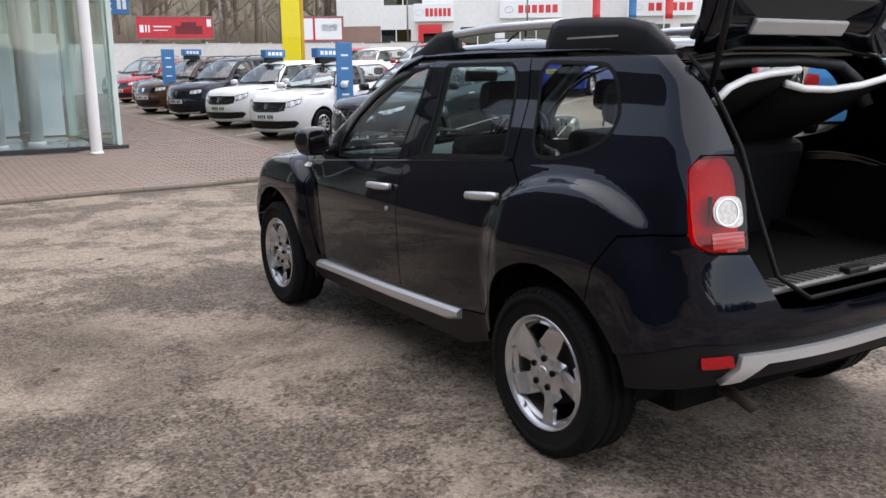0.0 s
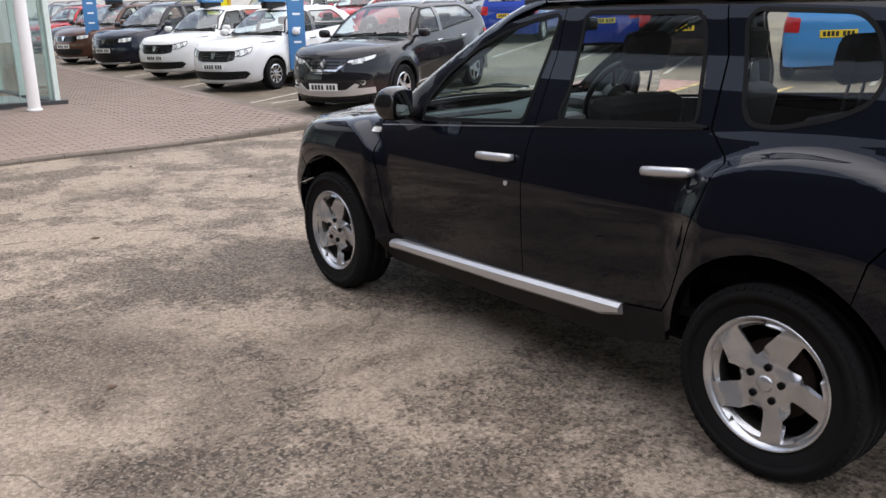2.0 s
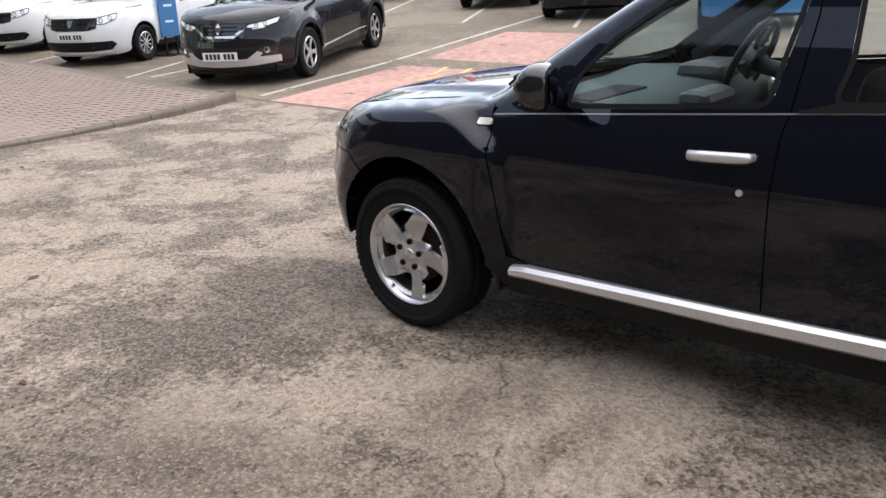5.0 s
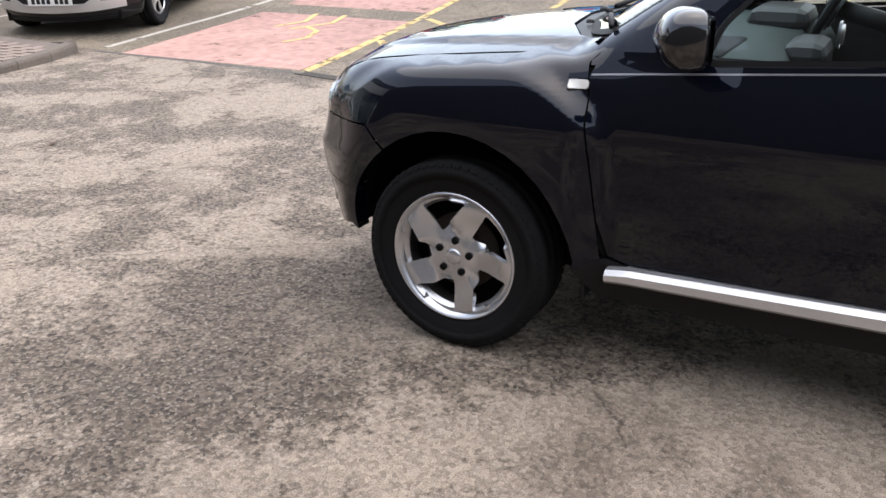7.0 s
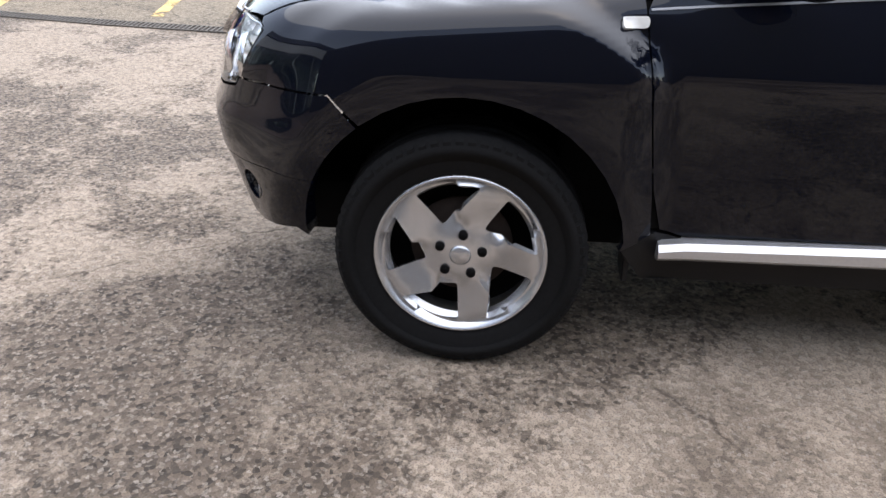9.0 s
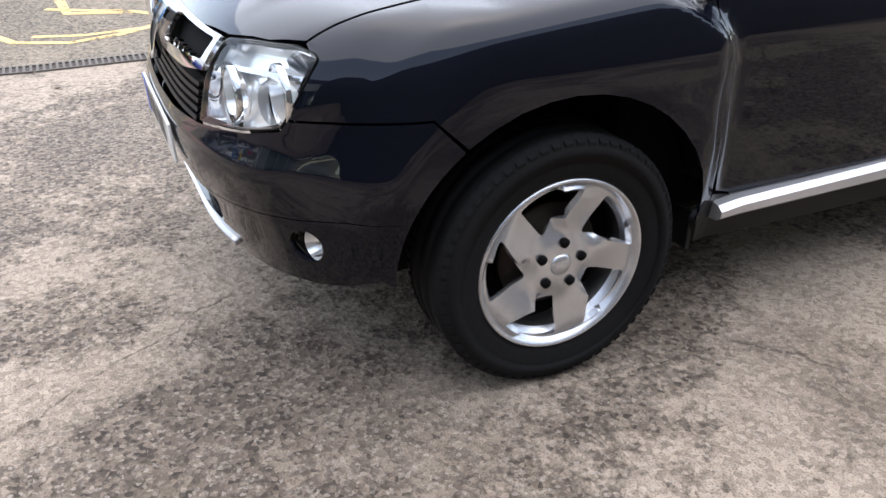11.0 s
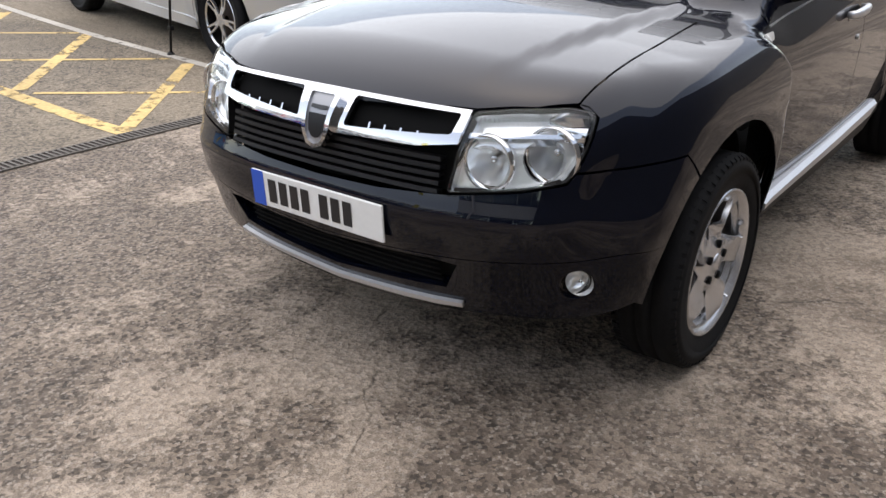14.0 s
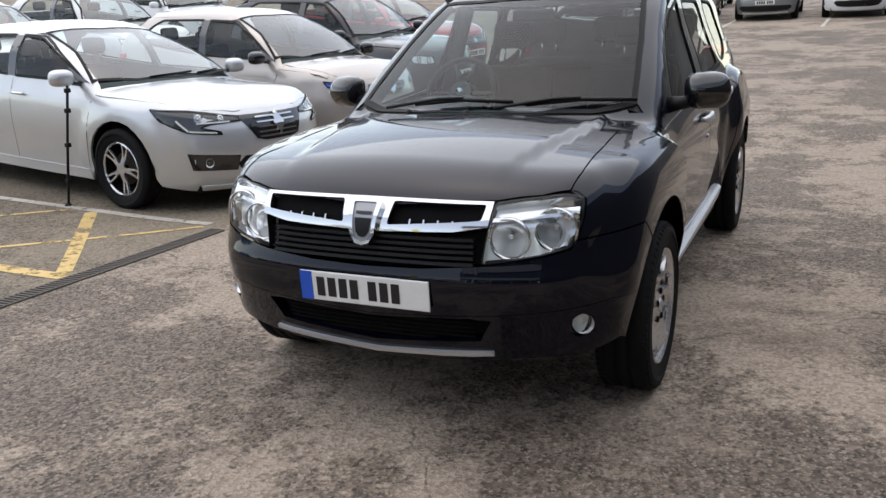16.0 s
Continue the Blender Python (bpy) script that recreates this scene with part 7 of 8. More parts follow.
SX, SY, SZ = 0.46, 12.32, 0.18
lean_x = lambda y: SX - 0.085 * (y - SY)  # the side wall runs back at a slight angle
sh_floor = solid("floor", [(-13.8, SY, SZ + 0.03), (lean_x(SY), SY, SZ + 0.03), (lean_x(24), 24, SZ + 0.03), (-13.8, 24, SZ + 0.03), (-13.8, SY, 0.0), (lean_x(SY), SY, 0.0), (lean_x(24), 24, 0.0), (-13.8, 24, 0.0)], [(0, 1, 2, 3), (4, 5, 1, 0), (5, 6, 2, 1), (6, 7, 3, 2), (7, 4, 0, 3)], "shop_floor", smooth=False)
tagged(sh_floor, "polished blue-grey tile floor inside the showroom", "floor", kind="structure")
front = thing("wall_front", "glazed showroom front with pale mullions on a dark plinth", "wall")
tagged(front, kind="structure")
box("plinth", (-13.8, SY - 0.10, 0.0), (SX + 0.10, SY + 0.06, SZ + 0.06), "plinth", front, 0.008, "dark metal plinth under the glass")
box("plinth_step", (-13.8, SY - 0.20, 0.0), (SX + 0.24, SY - 0.10, SZ - 0.01), "plinth", front, 0.006)
xs = [SX - 0.05 - 2.0 * k for k in range(8)]
for k, x in enumerate(xs):
    box("mullion", (x - 0.035, SY - 0.05, SZ + 0.06), (x + 0.035, SY + 0.14, 5.4), "mullion", front, 0.004)
    if k:
        box("glass_pane", (x + 0.035, SY + 0.03, SZ + 0.06), (xs[k - 1] - 0.035, SY + 0.042, 5.4), "shop_glass", front).visible_shadow = False
sidewall = thing("wall_side", "glazed showroom side wall with pale green-edged fins", "wall")
tagged(sidewall, kind="structure")
ys = [SY + 0.16 + 1.55 * k for k in range(8)]
for k, y in enumerate(ys):
    x = lean_x(y)
    box("mullion", (x - 0.11, y - 0.035, SZ + 0.03), (x + 0.05, y + 0.035, 5.4), "mullion", sidewall, 0.004)
    if k:
        a, b = ys[k - 1] + 0.035, y - 0.035
        v = [(lean_x(q) + o, q, z) for q in (a, b) for o in (-0.006, 0.006) for z in (SZ + 0.05, 5.4)]
        solid("glass_pane", v, [(0, 1, 5, 4), (2, 6, 7, 3), (0, 4, 6, 2), (1, 3, 7, 5), (0, 2, 3, 1), (4, 5, 7, 6)], "shop_glass", sidewall, smooth=False).visible_shadow = False
v = [(lean_x(q) + o, q, z) for q in (SY, 24.0) for o in (-0.10, 0.10) for z in (0.0, SZ + 0.05)]
solid("plinth", v, [(0, 1, 5, 4), (2, 6, 7, 3), (0, 4, 6, 2), (1, 3, 7, 5), (0, 2, 3, 1), (4, 5, 7, 6)], "plinth", sidewall, smooth=False)
tagged(box("wall_back", (-13.8, 24.0, 0.0), (0.0, 24.2, 5.4), "shop_wall"), "plain grey wall at the back of the showroom", "wall", kind="structure")
tagged(box("ceiling", (-13.8, SY - 0.6, 5.4), (SX + 0.5, 24.2, 3.6), "shop_wall"), "plain pale showroom ceiling", "ceiling", kind="structure")
tagged(box("roof", (-13.8, SY - 0.8, 5.5), (SX + 0.7, 24.4, 6.4), "fascia", None, 0.02), "dark flat roof edge over the showroom glass", "roof", kind="structure")
# out of view: added so the black car's west side reflects something dark
tagged(box("wall_west", (-7.0, -46, -0.1), (-6.4, 11.0, 5.2), "clad"), "plain dark clad wall, unseen, added to darken the car's reflections", "wall", kind="structure")
for x, y in ((-0.72, 14.1), (-1.42, 13.5), (-0.52, 17.2), (-3.4, 15.4)):
    col = thing("showroom_column", "white round steel column standing inside the showroom", "column", "showroom columns")
    lathe("shaft", [(SZ + 0.03, 0.0), (SZ + 0.03, 0.125), (5.4, 0.125)], "post_white", col, steps=24, axis="z", at=(x, y, 0))
    lathe("base_ring", [(SZ + 0.03, 0.16), (SZ + 0.06, 0.16), (SZ + 0.065, 0.125)], "post_white", col, steps=24, axis="z", at=(x, y, 0))
for x, y, w, mat in ((-0.30, 14.9, 0.42, "banner_white"), (-1.15, 15.2, 0.5, "banner_white"), (-2.0, 15.6, 0.7, "banner_white"), (-0.6, 21.5, 0.8, "banner_white"), (-1.9, 21.8, 0.9, "banner_blue")):
    board = thing("display_board", "tall plain display panel standing in the showroom", "display board", "display boards")
    box("panel", (x - w / 2, y - 0.03, SZ + 0.12), (x + w / 2, y + 0.03, SZ + 2.1), mat, board, 0.01)
    box("foot", (x - w / 2, y - 0.25, SZ + 0.03), (x + w / 2, y + 0.25, SZ + 0.06), "satin", board)
desk = thing("reception_desk", "dark reception desk on the showroom floor", "desk")
box("body", (-5.2, 18.0, SZ + 0.03), (-2.4, 18.8, SZ + 1.08), "plinth", desk, 0.02)
box("worktop", (-5.25, 17.92, SZ + 1.08), (-2.35, 18.85, SZ + 1.12), "banner_white", desk, 0.005)
post = thing("canopy_post", "white painted round steel post on the block paving", "post")
lathe("shaft", [(0.0, 0.0), (0.0, 0.092), (0.17, 0.092), (0.20, 0.092), (5.5, 0.092)], "post_white", post, steps=28, axis="z", at=(-0.11, 11.57, 0))
lathe("base_ring", [(0.17, 0.115), (0.195, 0.112), (0.20, 0.092)], "post_white", post, steps=28, axis="z", at=(-0.11, 11.57, 0))


# ---- flags, toppers and signs among the cars ----
def frame_on(x, y, z, yaw):
    return Matrix.Translation((x, y, z)) @ Matrix.Rotation(radians(yaw), 4, "Z")


def banner(x, y, yaw, top_z, wide=0.42, tall=1.62, letters=5):
    """A narrow upright printed panel on a foot plate, its lettering as plain bars."""
    g = float(fall(x, y))
    b = thing("banner", "narrow upright blue banner with white printed marks, on a foot", "banner", "blue banners", frame_on(x, y, g, yaw))
    h = top_z - g
    panel = box("panel", (-wide / 2, -0.016, h - tall), (wide / 2, 0.016, h), "banner_blue", b, 0.012)
    cell = tall * 0.84 / letters
    for k in range(letters):
        z = h - tall * 0.08 - cell * (k + 0.5)
        for s in (-1, 1):
            bm = box_bm((-wide * 0.22, -0.001, z - cell * 0.07), (wide * 0.22, 0.001, z + cell * 0.07))
            bmesh.ops.inset_region(bm, faces=[q for q in bm.faces if abs(q.normal.y) > 0.5], thickness=0.002)
            bm.transform(Matrix.Translation((0, s * 0.0172, 0)))
            part("printed_bar", bm, "banner_white", panel)
    for s in (-1, 1):
        box("leg", (s * wide * 0.3 - 0.015, -0.012, 0.01), (s * wide * 0.3 + 0.015, 0.012, h - tall + 0.02), "trim", b)
    box("foot_plate", (-wide * 0.6, -0.2, 0.0), (wide * 0.6, 0.2, 0.012), "trim", b, 0.003)
    return b


banner(5.22, 12.9, 10, 2.09)
banner(4.28, 23.4, 10, 2.24)


def topper(x, y, z0, z1, yaw, wide=0.62):
    """A printed roof box that stands on a parked car's roof."""
    t = thing("roof_sign", "blue printed price box on a parked car's roof", "sign", "roof signs", frame_on(x, y, z0, yaw))
    h = z1 - z0
    body = box("sign_body", (-wide / 2, -0.11, h - 0.2), (wide / 2, 0.11, h), "banner_blue", t, 0.012)
    for k in range(4):
        box("printed_bar", (-wide * 0.36 + 0.115 * k, -0.1125, h - 0.145), (-wide * 0.36 + 0.115 * k + 0.085, -0.1105, h - 0.06), "banner_white", body)
    box("sign_foot", (-wide * 0.4, -0.09, 0), (wide * 0.4, 0.09, h - 0.2), "trim", t, 0.01)


for x, y, yaw in ((5.30, 14.0, 12), (5.50, 17.7, 12), (5.4, 24.75, 12)):
    g = float(fall(x, y))
    roof_z = g + (1.50 if y < 20 else 1.61)
    topper(x, y, roof_z, roof_z + 0.33, yaw)
hang = thing("hanging_sign", "blue sign with white marks hung from the showroom roof", "sign")
box("panel", (0.74, 13.97, 2.62), (1.16, 14.03, 4.0), "banner_blue", hang, 0.01)
for z0, z1, x0, x1 in ((2.72, 2.94, 0.93, 1.00), (2.72, 2.94, 1.03, 1.10), (3.0, 3.2, 0.93, 1.1), (2.70, 2.74, 0.78, 0.82), (2.80, 2.84, 0.78, 0.82), (2.90, 2.94, 0.78, 0.82)):
    box("printed_bar", (x0, 13.966, z0), (x1, 13.969, z1), "banner_white", hang)

# ---- beyond the yard: pylon, billboards, boundary, the white dealership ----
gp = float(fall(12.6, 33.2))
pylon = thing("pylon_sign", "tall plain yellow dealership pylon with a darker side", "sign", m=frame_on(12.45, 33.3, gp - 0.05, -22))
box("front_panel", (-0.42, -0.22, 0.0), (0.42, 0.0, 9.0), "pylon_yellow", pylon, 0.03)
# side and core: the shade of the turned face is put into their colour
box("side_panel", (0.424, -0.19, 0.0), (0.58, 0.25, 9.0), "pylon_shaded", pylon, 0.03)
box("core", (-0.40, 0.003, 0.0), (0.42, 0.25, 8.9), "pylon_shaded", pylon)
box("footing", (-0.6, -0.35, -0.05), (0.75, 0.4, 0.12), "concrete", pylon, 0.02)


def billboard(x, y, yaw, z0, wide, high, spots):
    b = thing("billboard", "wide poster hoarding with red and white printed areas on posts", "billboard", "roadside billboards", frame_on(x, y, 0, yaw))
    g = float(fall(x, y))
    for s in (-0.36, 0.36):
        box("post", (s * wide - 0.07, 0.08, g - 0.1), (s * wide + 0.07, 0.22, z0 + high * 0.9), "iron", b)
    p = box("poster", (-wide / 2, -0.02, z0), (wide / 2, 0.08, z0 + high), "poster_red", b)
    for mat, x0, za, x1, zb in spots:
        box("printed_area", (x0 * wide - wide / 2, -0.026, z0 + za * high), (x1 * wide - wide / 2, -0.0215, z0 + zb * high), mat, p)
    for lo, hi in (((-wide / 2 - 0.06, -0.05, z0 + high), (wide / 2 + 0.06, 0.1, z0 + high + 0.06)), ((-wide / 2 - 0.06, -0.05, z0 - 0.06), (wide / 2 + 0.06, 0.1, z0)), ((-wide / 2 - 0.06, -0.05, z0), (-wide / 2 - 0.003, 0.1, z0 + high)), ((wide / 2 + 0.003, -0.05, z0), (wide / 2 + 0.06, 0.1, z0 + high))):
        box("frame_bar", lo, hi, "steel", b)


billboard(11.6, 49.3, -15, 3.62, 4.4, 1.26, [("banner_white", 0.04, 0.28, 0.09, 0.62), ("banner_white", 0.11, 0.28, 0.13, 0.62), ("banner_white", 0.15, 0.28, 0.17, 0.62), ("poster_dark", 0.50, 0.20, 0.86, 0.58), ("poster_dark", 0.58, 0.55, 0.78, 0.76), ("banner_white", 0.92, 0.55, 0.98, 0.9), ("banner_white", 0.22, 0.52, 0.45, 0.58), ("banner_white", 0.22, 0.36, 0.40, 0.40)])
billboard(20.6, 49.0, -25, 3.55, 3.6, 1.5, [("banner_white", 0.02, 0.05, 0.46, 0.95), ("banner_white", 0.50, 0.05, 0.98, 0.95), ("poster_red", 0.06, 0.3, 0.2, 0.6), ("banner_white", 0.62, 0.4, 0.9, 0.7)])
wall = thing("wall_north", "long pale boundary wall with a thin coping", "wall")
tagged(wall, kind="structure")
wa, wb = Vector((-3.0, 44.0, 0)), Vector((21.0, 36.2, 0))
d = (wb - wa)
for k in range(16):
    a, b = wa + d * (k / 16), wa + d * ((k + 1) / 16)
    m = Matrix.Translation(a) @ Matrix.Rotation(math.atan2(d.y, d.x), 4, "Z")
    L = (b - a).length
    z0, z1 = float(fall(a.x, a.y)) - 0.3, 3.02 - 0.02 * (k % 3)
    box("wall_panel", (0.02, -0.06, z0), (L - 0.02, 0.06, z1), "wall_pale", wall, turn=m)
    box("wall_post", (-0.05, -0.1, z0), (0.05, 0.1, z1 + 0.05), "wall_pale", wall, turn=m)
    box("coping", (0.05, -0.09, z1), (L - 0.05, 0.09, z1 + 0.05), "concrete", wall, turn=m)
for x, y, r in ((14.05, 48.2, 0.07), (16.2, 47.0, 0.06), (25.0, 44.5, 0.06), (31.5, 40.5, 0.06)):
    lp = thing("lamp_post", "slim grey steel lamp post beyond the boundary wall", "lamp post", "lamp posts")
    g = float(fall(x, y))
    tube("pole", [(x, y, g - 0.1), (x, y, 9.0)], [r, r * 0.7], "steel", lp, sides=10)
    tube("arm", [(x, y, 8.95), (x + 0.5, y - 0.3, 9.15), (x + 1.1, y - 0.7, 9.2)], 0.035, "steel", lp, sides=8)
    box("lamp_head", (x + 0.95, y - 0.85, 9.15), (x + 1.5, y - 0.62, 9.26), "steel", lp, 0.03)

yawb = math.degrees(math.atan2(36.2 - 50.5, 42.0 - 22.9))
dealer = thing("dealership_building", "white two-storey dealership with sign boxes, windows and a brick base", "building", m=frame_on(22.9, 50.5, 0, yawb))
opens = [(0.9, 2.2, 2.6, 4.3), (3.0, 2.2, 5.1, 4.3), (8.4, 2.2, 10.8, 4.4), (11.4, 2.2, 14.6, 4.4), (15.2, 2.2, 18.4, 4.4), (19.0, 2.2, 22.4, 4.4), (23.0, 2.2, 26.5, 4.4), (3.2, 5.9, 5.9, 7.4), (6.6, 6.3, 9.6, 7.4), (10.2, 6.3, 13.4, 7.4), (14.0, 6.3, 17.2, 7.4), (18.0, 6.3, 21.2, 7.4), (22.0, 6.3, 25.5, 7.4)]


def upright(y):
    f = lambda v: np.stack([v[:, 0], np.full(len(v), y), v[:, 1]], 1)
    f.heart, f.slope = lambda p: p + (0, 1, 0), None
    return f


rect = lambda a: [(a[0], a[1]), (a[2], a[1]), (a[2], a[3]), (a[0], a[3])]
skin("front_wall", upright(0.0), [(0, 0.8), (31, 0.8), (31, 8.6), (0, 8.6)], "render_white", dealer, holes=[rect(a) for a in opens], step=2.5, rim=0.3)
box("body", (0.02, 0.45, 0.8), (30.98, 15, 8.5), "render_white", dealer)
box("brick_base", (-0.02, -0.06, 0.8), (31.02, -0.004, 2.15), "brown_brick", dealer)
box("brick_panel", (-0.01, -0.05, 3.45), (3.0, -0.004, 4.55), "brown_brick", dealer)
box("parapet", (-0.1, -0.15, 8.6), (31.1, 15.1, 8.85), "satin", dealer)
for a in opens:
    w = box("window", (a[0], 0.10, a[1]), (a[2], 0.13, a[3]), "dark_glass", dealer)
    box("window_back", (a[0], 0.30, a[1]), (a[2], 0.34, a[3]), "shop_wall", w)
    n = max(2, round((a[2] - a[0]) / 1.1))
    for k in range(n + 1):
        x = a[0] + (a[2] - a[0]) * k / n
        box("window_bar", (x - 0.035, 0.04, a[1]), (x + 0.035, 0.099, a[3]), "post_white", w)
for x0, z0, x1, z1 in ((5.3, 4.78, 8.0, 5.95), (11.1, 4.9, 15.2, 6.05), (19.5, 4.9, 24.0, 6.05)):
    s = box("sign_box", (x0, -0.35, z0), (x1, -0.003, z1), "banner_white", dealer, 0.02, "white sign box with red plain bars")
    n = 6
    x = x0 + (x1 - x0) * 0.30
    cell = (x1 - x0) * 0.66 / n
    for k in range(n):
        box("sign_bar", (x + cell * k, -0.362, z0 + 0.32), (x + cell * (k + 0.74), -0.352, z1 - 0.32), "sign_red", s)
    cx, cz = x0 + (x1 - x0) * 0.15, (z0 + z1) / 2
    ringp = [(cx + 0.28 * math.cos(t), -0.36, cz + 0.2 * math.sin(t)) for t in np.linspace(0, 2 * math.pi, 20, endpoint=False)]
    tube("sign_ring", ringp, 0.025, "satin", s, sides=6, closed=True)
box("entrance_panel", (5.6, -0.30, 2.2), (7.2, -0.003, 4.6), "sign_red", dealer, 0.01, "red entrance portal panel")
box("entrance_door", (5.95, -0.32, 2.2), (6.85, -0.303, 4.0), "dark_glass", dealer)
for x, mat, lab in ((17.0, "sign_red", "red"), (19.3, "banner_blue", "blue"), (21.6, "sign_red", "red")):
    fl = thing("flag", f"{lab} vertical flag on a slim pole before the dealership", "flag", "vertical flags", frame_on(22.9, 50.5, 0, yawb) @ Matrix.Translation((x, -2.0, 0)))
    g = 2.2
    tube("pole", [(0, 0, g - 0.6), (0, 0, 8.4)], 0.05, "post_white", fl, sides=8)
    v, f = [], []
    for i, z in enumerate(np.linspace(4.6, 8.2, 10)):
        for j, u in enumerate((0.06, 0.3, 0.55)):
            v.append((u, 0.05 * math.sin(z * 2.2 + u * 4), z))
    for i in range(9):
        for j in range(2):
            a = i * 3 + j
            f.append((a, a + 1, a + 4, a + 3))
    cl = solid("cloth", v, f, mat, fl)
    cl.modifiers.new("thickness", "SOLIDIFY").thickness = 0.006

# ---- bare wood behind ----
rng = random.Random(7)


def bare_tree(height, seed):
    """A leafless tree: tapered trunk, limbs and many fine twigs."""
    r = random.Random(seed)
    t = thing("tree", "tall bare leafless tree in the wood behind the yard", "tree", "bare trees")
    v, f = [], []

    def stick(a, b, r0, r1, sides):
        a, b = Vector(a), Vector(b)
        d = (b - a).normalized()
        s = d.cross(Vector((0.3, 0.9, 0.1))).normalized()
        u = d.cross(s)
        k0 = len(v)
        for c, rr in ((a, r0), (b, r1)):
            for k in range(sides):
                q = 2 * math.pi * k / sides
                v.append(c + (s * math.cos(q) + u * math.sin(q)) * rr)
        for k in range(sides):
            n = (k + 1) % sides
            f.append((k0 + k, k0 + n, k0 + sides + n, k0 + sides + k))

    def grow(a, d, length, rad, depth):
        b = a + d * length
        stick(a, b, rad, rad * 0.6, 4 if depth < 2 else 3)
        if depth == 4:
            return
        for k in range(3 if depth < 3 else 4):
            nd = (d + Vector((r.uniform(-1, 1), r.uniform(-1, 1), r.uniform(-0.25, 0.6))) * (0.75 if depth else 0.6)).normalized()
            grow(a + d * length * r.uniform(0.45, 1.0), nd, length * r.uniform(0.55, 0.8), rad * 0.55, depth + 1)

    trunk_pts = [(0.05 * height * math.sin(k * 0.9 + seed) * 0.2, 0.03 * k * math.cos(seed), height * 0.55 * k / 5) for k in range(6)]
    tube("trunk", trunk_pts, [0.22, 0.18, 0.16, 0.14, 0.12, 0.09], "bark", t, sides=8)
    for k in range(9):
        z = height * (0.12 + 0.43 * k / 8)
        i = min(4, int(z / (height * 0.11)))
        a = Vector(trunk_pts[i]).lerp(Vector(trunk_pts[i + 1]), (z - trunk_pts[i][2]) / (height * 0.11))
        q = r.uniform(0, 6.28)
        grow(a, Vector((math.cos(q), math.sin(q), r.uniform(0.5, 1.4))).normalized(), height * r.uniform(0.12, 0.2), 0.055, 1)
    solid("crown", v, f, "twig", t)
    return t


kinds = [bare_tree(h, s) for h, s in ((13, 3), (15, 8), (11, 21))]
spots = []
for k in range(54):
    u = k / 53
    x = -4 + 44 * u + rng.uniform(-1.2, 1.2)
    y = 62 - 6 * u + rng.uniform(-4.5, 10)
    spots.append((x, y, rng.uniform(0, 360), rng.uniform(0.85, 1.25)))
bank_z = lambda y: 2.2 + 0.10 * max(0.0, y - 54)
for k, (x, y, a, s) in enumerate(spots):
    m = Matrix.Translation((x, y, bank_z(y) - 0.25)) @ Matrix.Rotation(radians(a), 4, "Z") @ Matrix.Scale(s, 4)
    if k < 3:
        kinds[k].matrix_world = m
    else:
        copy_thing(kinds[k % 3], m)
v, f = [], []
cols = 40
for j, y in enumerate((52, 54, 57, 61, 66, 72, 80, 92)):
    for i in range(cols):
        x = -40 + 120 * i / (cols - 1)
        v.append((x, y - 0.12 * x + rng.uniform(-0.4, 0.4), (1.2 if j == 0 else bank_z(y) + (j - 2 > 0) * 0.12 * (y - 57)) + rng.uniform(-0.15, 0.15)))
for j in range(7):
    for i in range(cols - 1):
        a = j * cols + i
        f.append((a, a + 1, a + cols + 1, a + cols))
tagged(solid("bank", v, f, "scrub"), "brown wooded bank rising behind the yard", "bank", kind="structure")
v, f = [], []
for k in range(3200):
    u = rng.random()
    x, y = -8 + 52 * u, 57 - 5 * u + rng.uniform(-2, 9)
    h, w = rng.uniform(1.2, 4.5), rng.uniform(0.012, 0.03)
    lx, ly, z = rng.uniform(-0.6, 0.6), rng.uniform(-0.3, 0.3), bank_z(y) - 0.2
    q = len(v)
    v += [(x - w, y, z), (x + w, y, z), (x, y + w * 2, z), (x + lx, y + ly, z + h)]
    f += [(q, q + 1, q + 3), (q + 1, q + 2, q + 3), (q + 2, q, q + 3)]
tagged(solid("undergrowth", v, f, "twig", smooth=False), "thicket of bare brown saplings and stems on the bank", "undergrowth", kind="stuff")

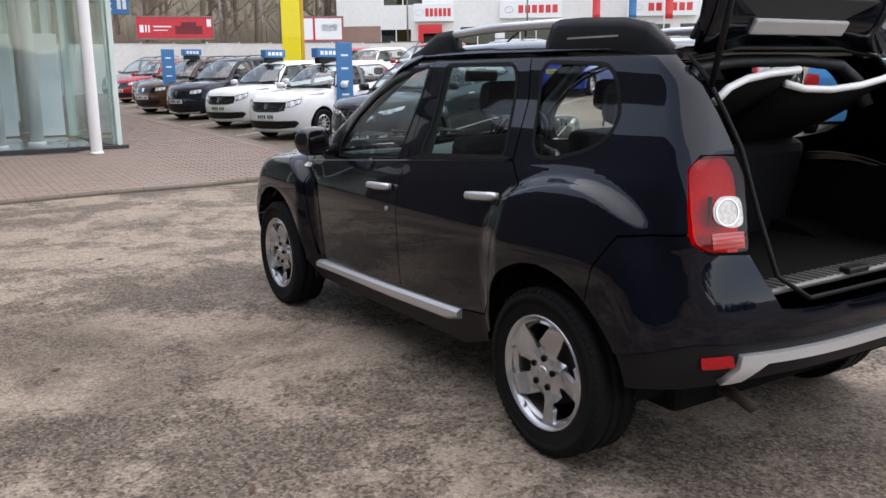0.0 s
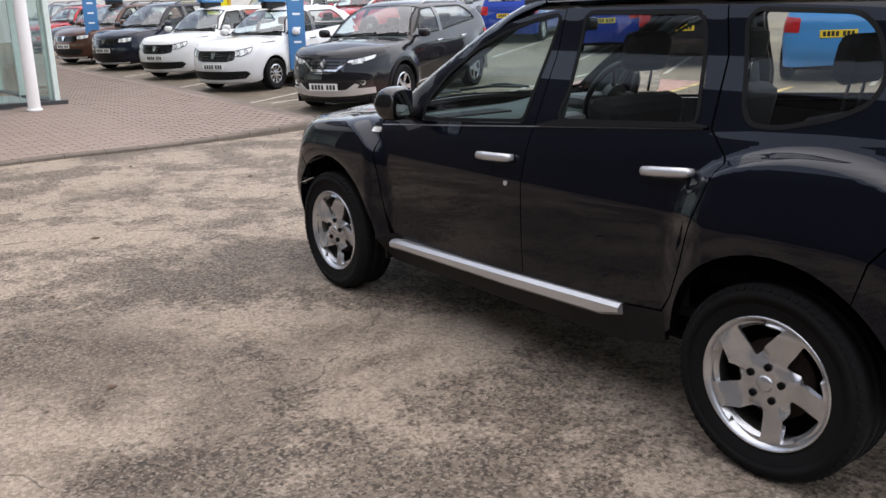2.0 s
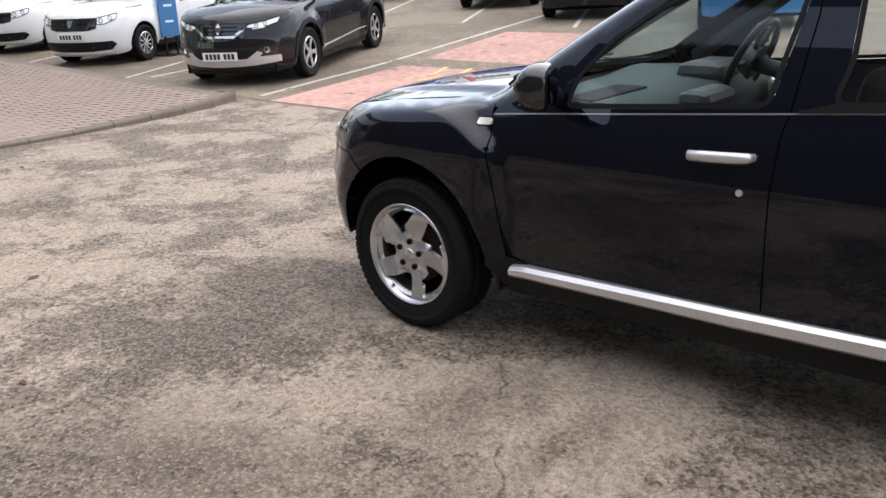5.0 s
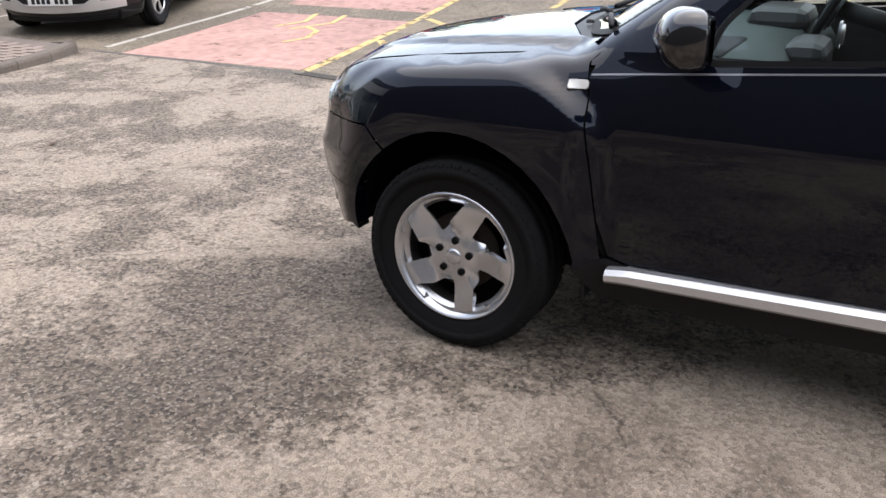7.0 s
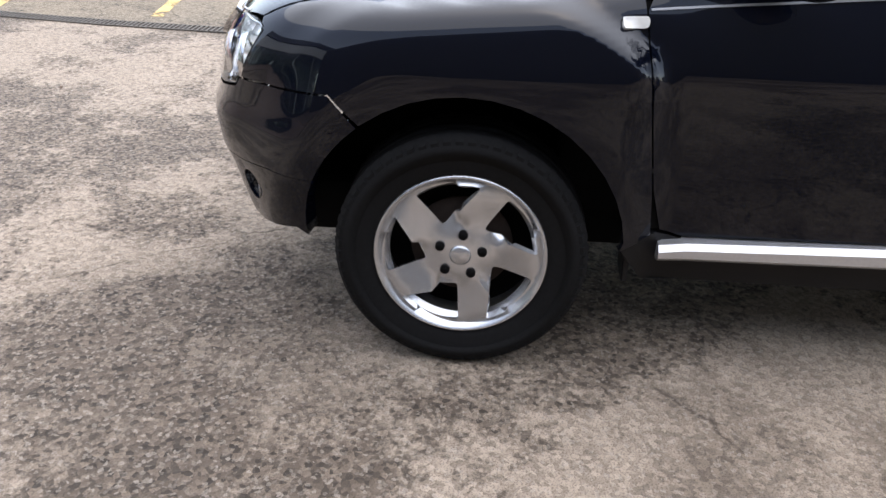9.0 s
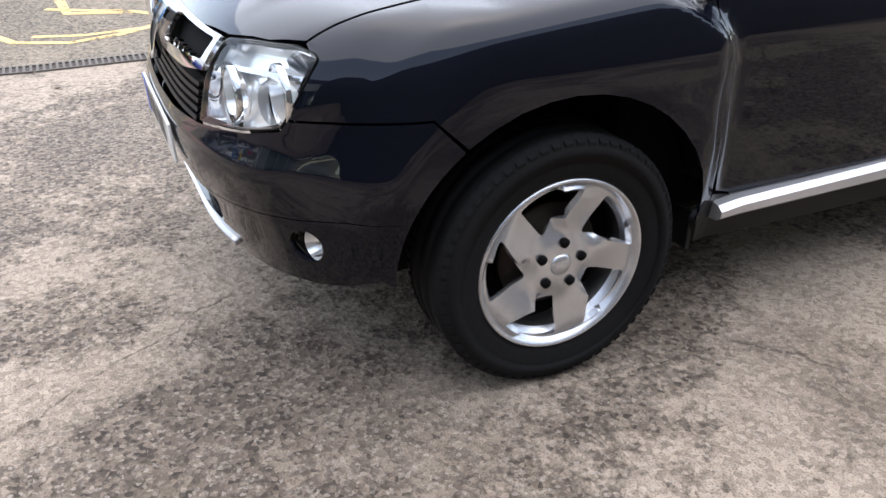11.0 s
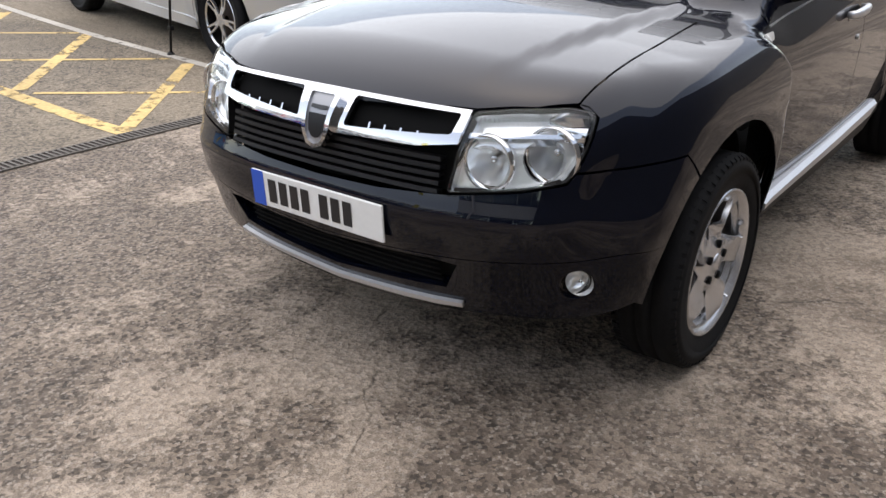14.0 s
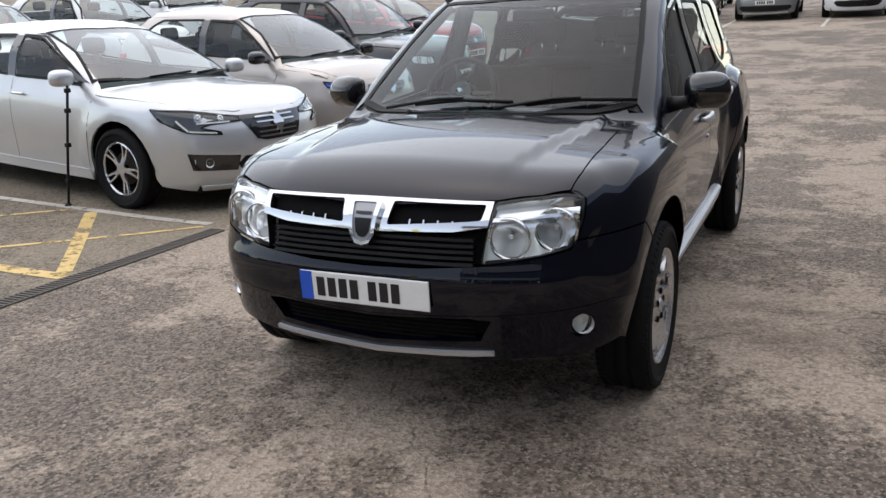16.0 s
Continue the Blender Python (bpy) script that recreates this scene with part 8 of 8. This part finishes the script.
# ---- more cars beyond ----
BEY = "cars parked further off"
blue_hatch = repainted(white_hatch, stood(SANDERO, 13.35, 11.4, -62), "blue_paint", "bright blue hatchback parked across the yard, tail to the bays")
blue_hatch["group"] = BEY
for spec, src, mat, x, y, yaw, lab in (
    (SANDERO, white_hatch, "blue_paint", 14.3, 15.7, -62, "bright blue hatchback parked across the yard, tail to the bays"),
    (JEEP, navy_jeep, "jet_paint", 12.35, 8.35, -66, "black crossover parked across the yard"),
    (SANDERO, white_hatch, "sky_paint", 11.3, 4.75, -66, "light blue hatchback with a yellow rear plate across the yard"),
    (SANDERO, white_hatch, "white_paint", 10.6, -4.6, 78, "white hatchback parked behind the silver one"),
    (SANDERO, white_hatch, "white_paint", 11.2, -7.6, 78, "white hatchback parked behind the champagne one"),
    (JEEP, navy_jeep, "white_paint", 12.6, -11.2, 78, "white off-road car parked in the further row"),
    (JEEP, navy_jeep, "red_paint", 12.6, 21.5, 114, "red off-road car in the second row"),
    (SANDERO, white_hatch, "white_paint", 12.4, 25.2, 114, "white hatchback in the second row"),
    (SANDERO, white_hatch, "red_paint", 13.2, 29.4, 114, "red hatchback in the second row"),
    (JEEP, navy_jeep, "grey_paint", 13.0, 17.6, 114, "grey off-road car in the second row"),
    (SANDERO, white_hatch, "red_paint", 6.3, 32.0, 114, "red hatchback at the row's far end"),
    (JEEP, navy_jeep, "grey_paint", 6.6, 35.6, 114, "grey off-road car at the row's far end"),
    (SANDERO, white_hatch, "grey_paint", 0.62, -24.0, 0, "grey saloon-like car facing the yard from the far row"),
    (JEEP, navy_jeep, "white_paint", -1.75, -24.1, 0, "white and dark off-road car in the far row"),
    (JEEP, navy_jeep, "graphite_paint", 3.1, -23.7, 0, "dark grey car facing the yard from the far row"),
    (SANDERO, white_hatch, "red_paint", 3.4, -30.0, 0, "red car beyond the far row"),
    (JEEP, navy_jeep, "jet_paint", 5.6, -23.6, 0, "black car facing the yard from the far row"),
):
    twin = repainted(src, stood(spec, x, y, yaw), mat, lab)
    twin["group"] = BEY

# ---- small things ----
# a thin pole of unknown use that leans beside the silver car
pole_ob = thing("charging_stand", "thin black pole with clamps beside the silver car", "pole")
g = float(fall(4.37, -0.49))
tube("pole", [(4.37, -0.49, g), (4.25, -0.465, g + 0.5), (4.12, -0.44, g + 1.0)], 0.011, "trim", pole_ob, sides=10)
for z, dy in ((0.22, 0.010), (0.52, 0.026), (0.80, 0.040), (0.96, 0.048)):
    box("clamp", (4.35 - 0.25 * z, -0.49 + dy - 0.02, g + z - 0.018), (4.39 - 0.25 * z, -0.49 + dy + 0.02, g + z + 0.018), "trim", pole_ob, 0.006)
lathe("foot", [(0.0, 0.0), (0.0, 0.035), (0.012, 0.03), (0.03, 0.012)], "trim", pole_ob, steps=16, axis="z", at=(4.37, -0.49, g))
M["dead_leaf"] = plain("dead_leaf", (0.10, 0.055, 0.03), 0.8, grain=0.4, scale=30)
for k, (x, y) in enumerate(((-2.18, 2.2), (-2.3, 0.76), (-0.99, 5.6), (-1.6, 3.4), (-1.1, -4.1), (-0.9, -3.3), (1.4, 3.6), (-2.6, 4.4), (0.3, 4.9), (-1.9, -1.0), (-0.4, 6.3), (2.3, 2.4), (-1.35, -5.6))):
    a, s, g = rng.uniform(0, 6.28), rng.uniform(0.6, 1.1), float(fall(x, y))
    v = [(-0.035, 0, 0.004), (-0.01, 0.014, 0.012), (0.02, 0.012, 0.009), (0.04, 0, 0.003), (0.02, -0.013, 0.011), (-0.01, -0.014, 0.006), (0.0, 0.0, 0.002)]
    v = [(x + s * (p[0] * math.cos(a) - p[1] * math.sin(a)), y + s * (p[0] * math.sin(a) + p[1] * math.cos(a)), g + p[2] * s + 0.001) for p in v]
    lf = solid("fallen_leaf", v, [(0, 5, 6), (5, 4, 6), (4, 3, 6), (3, 2, 6), (2, 1, 6), (1, 0, 6)], "dead_leaf")
    tagged(lf, "small brown curled dead leaf on the tarmac", "leaf", "fallen leaves")
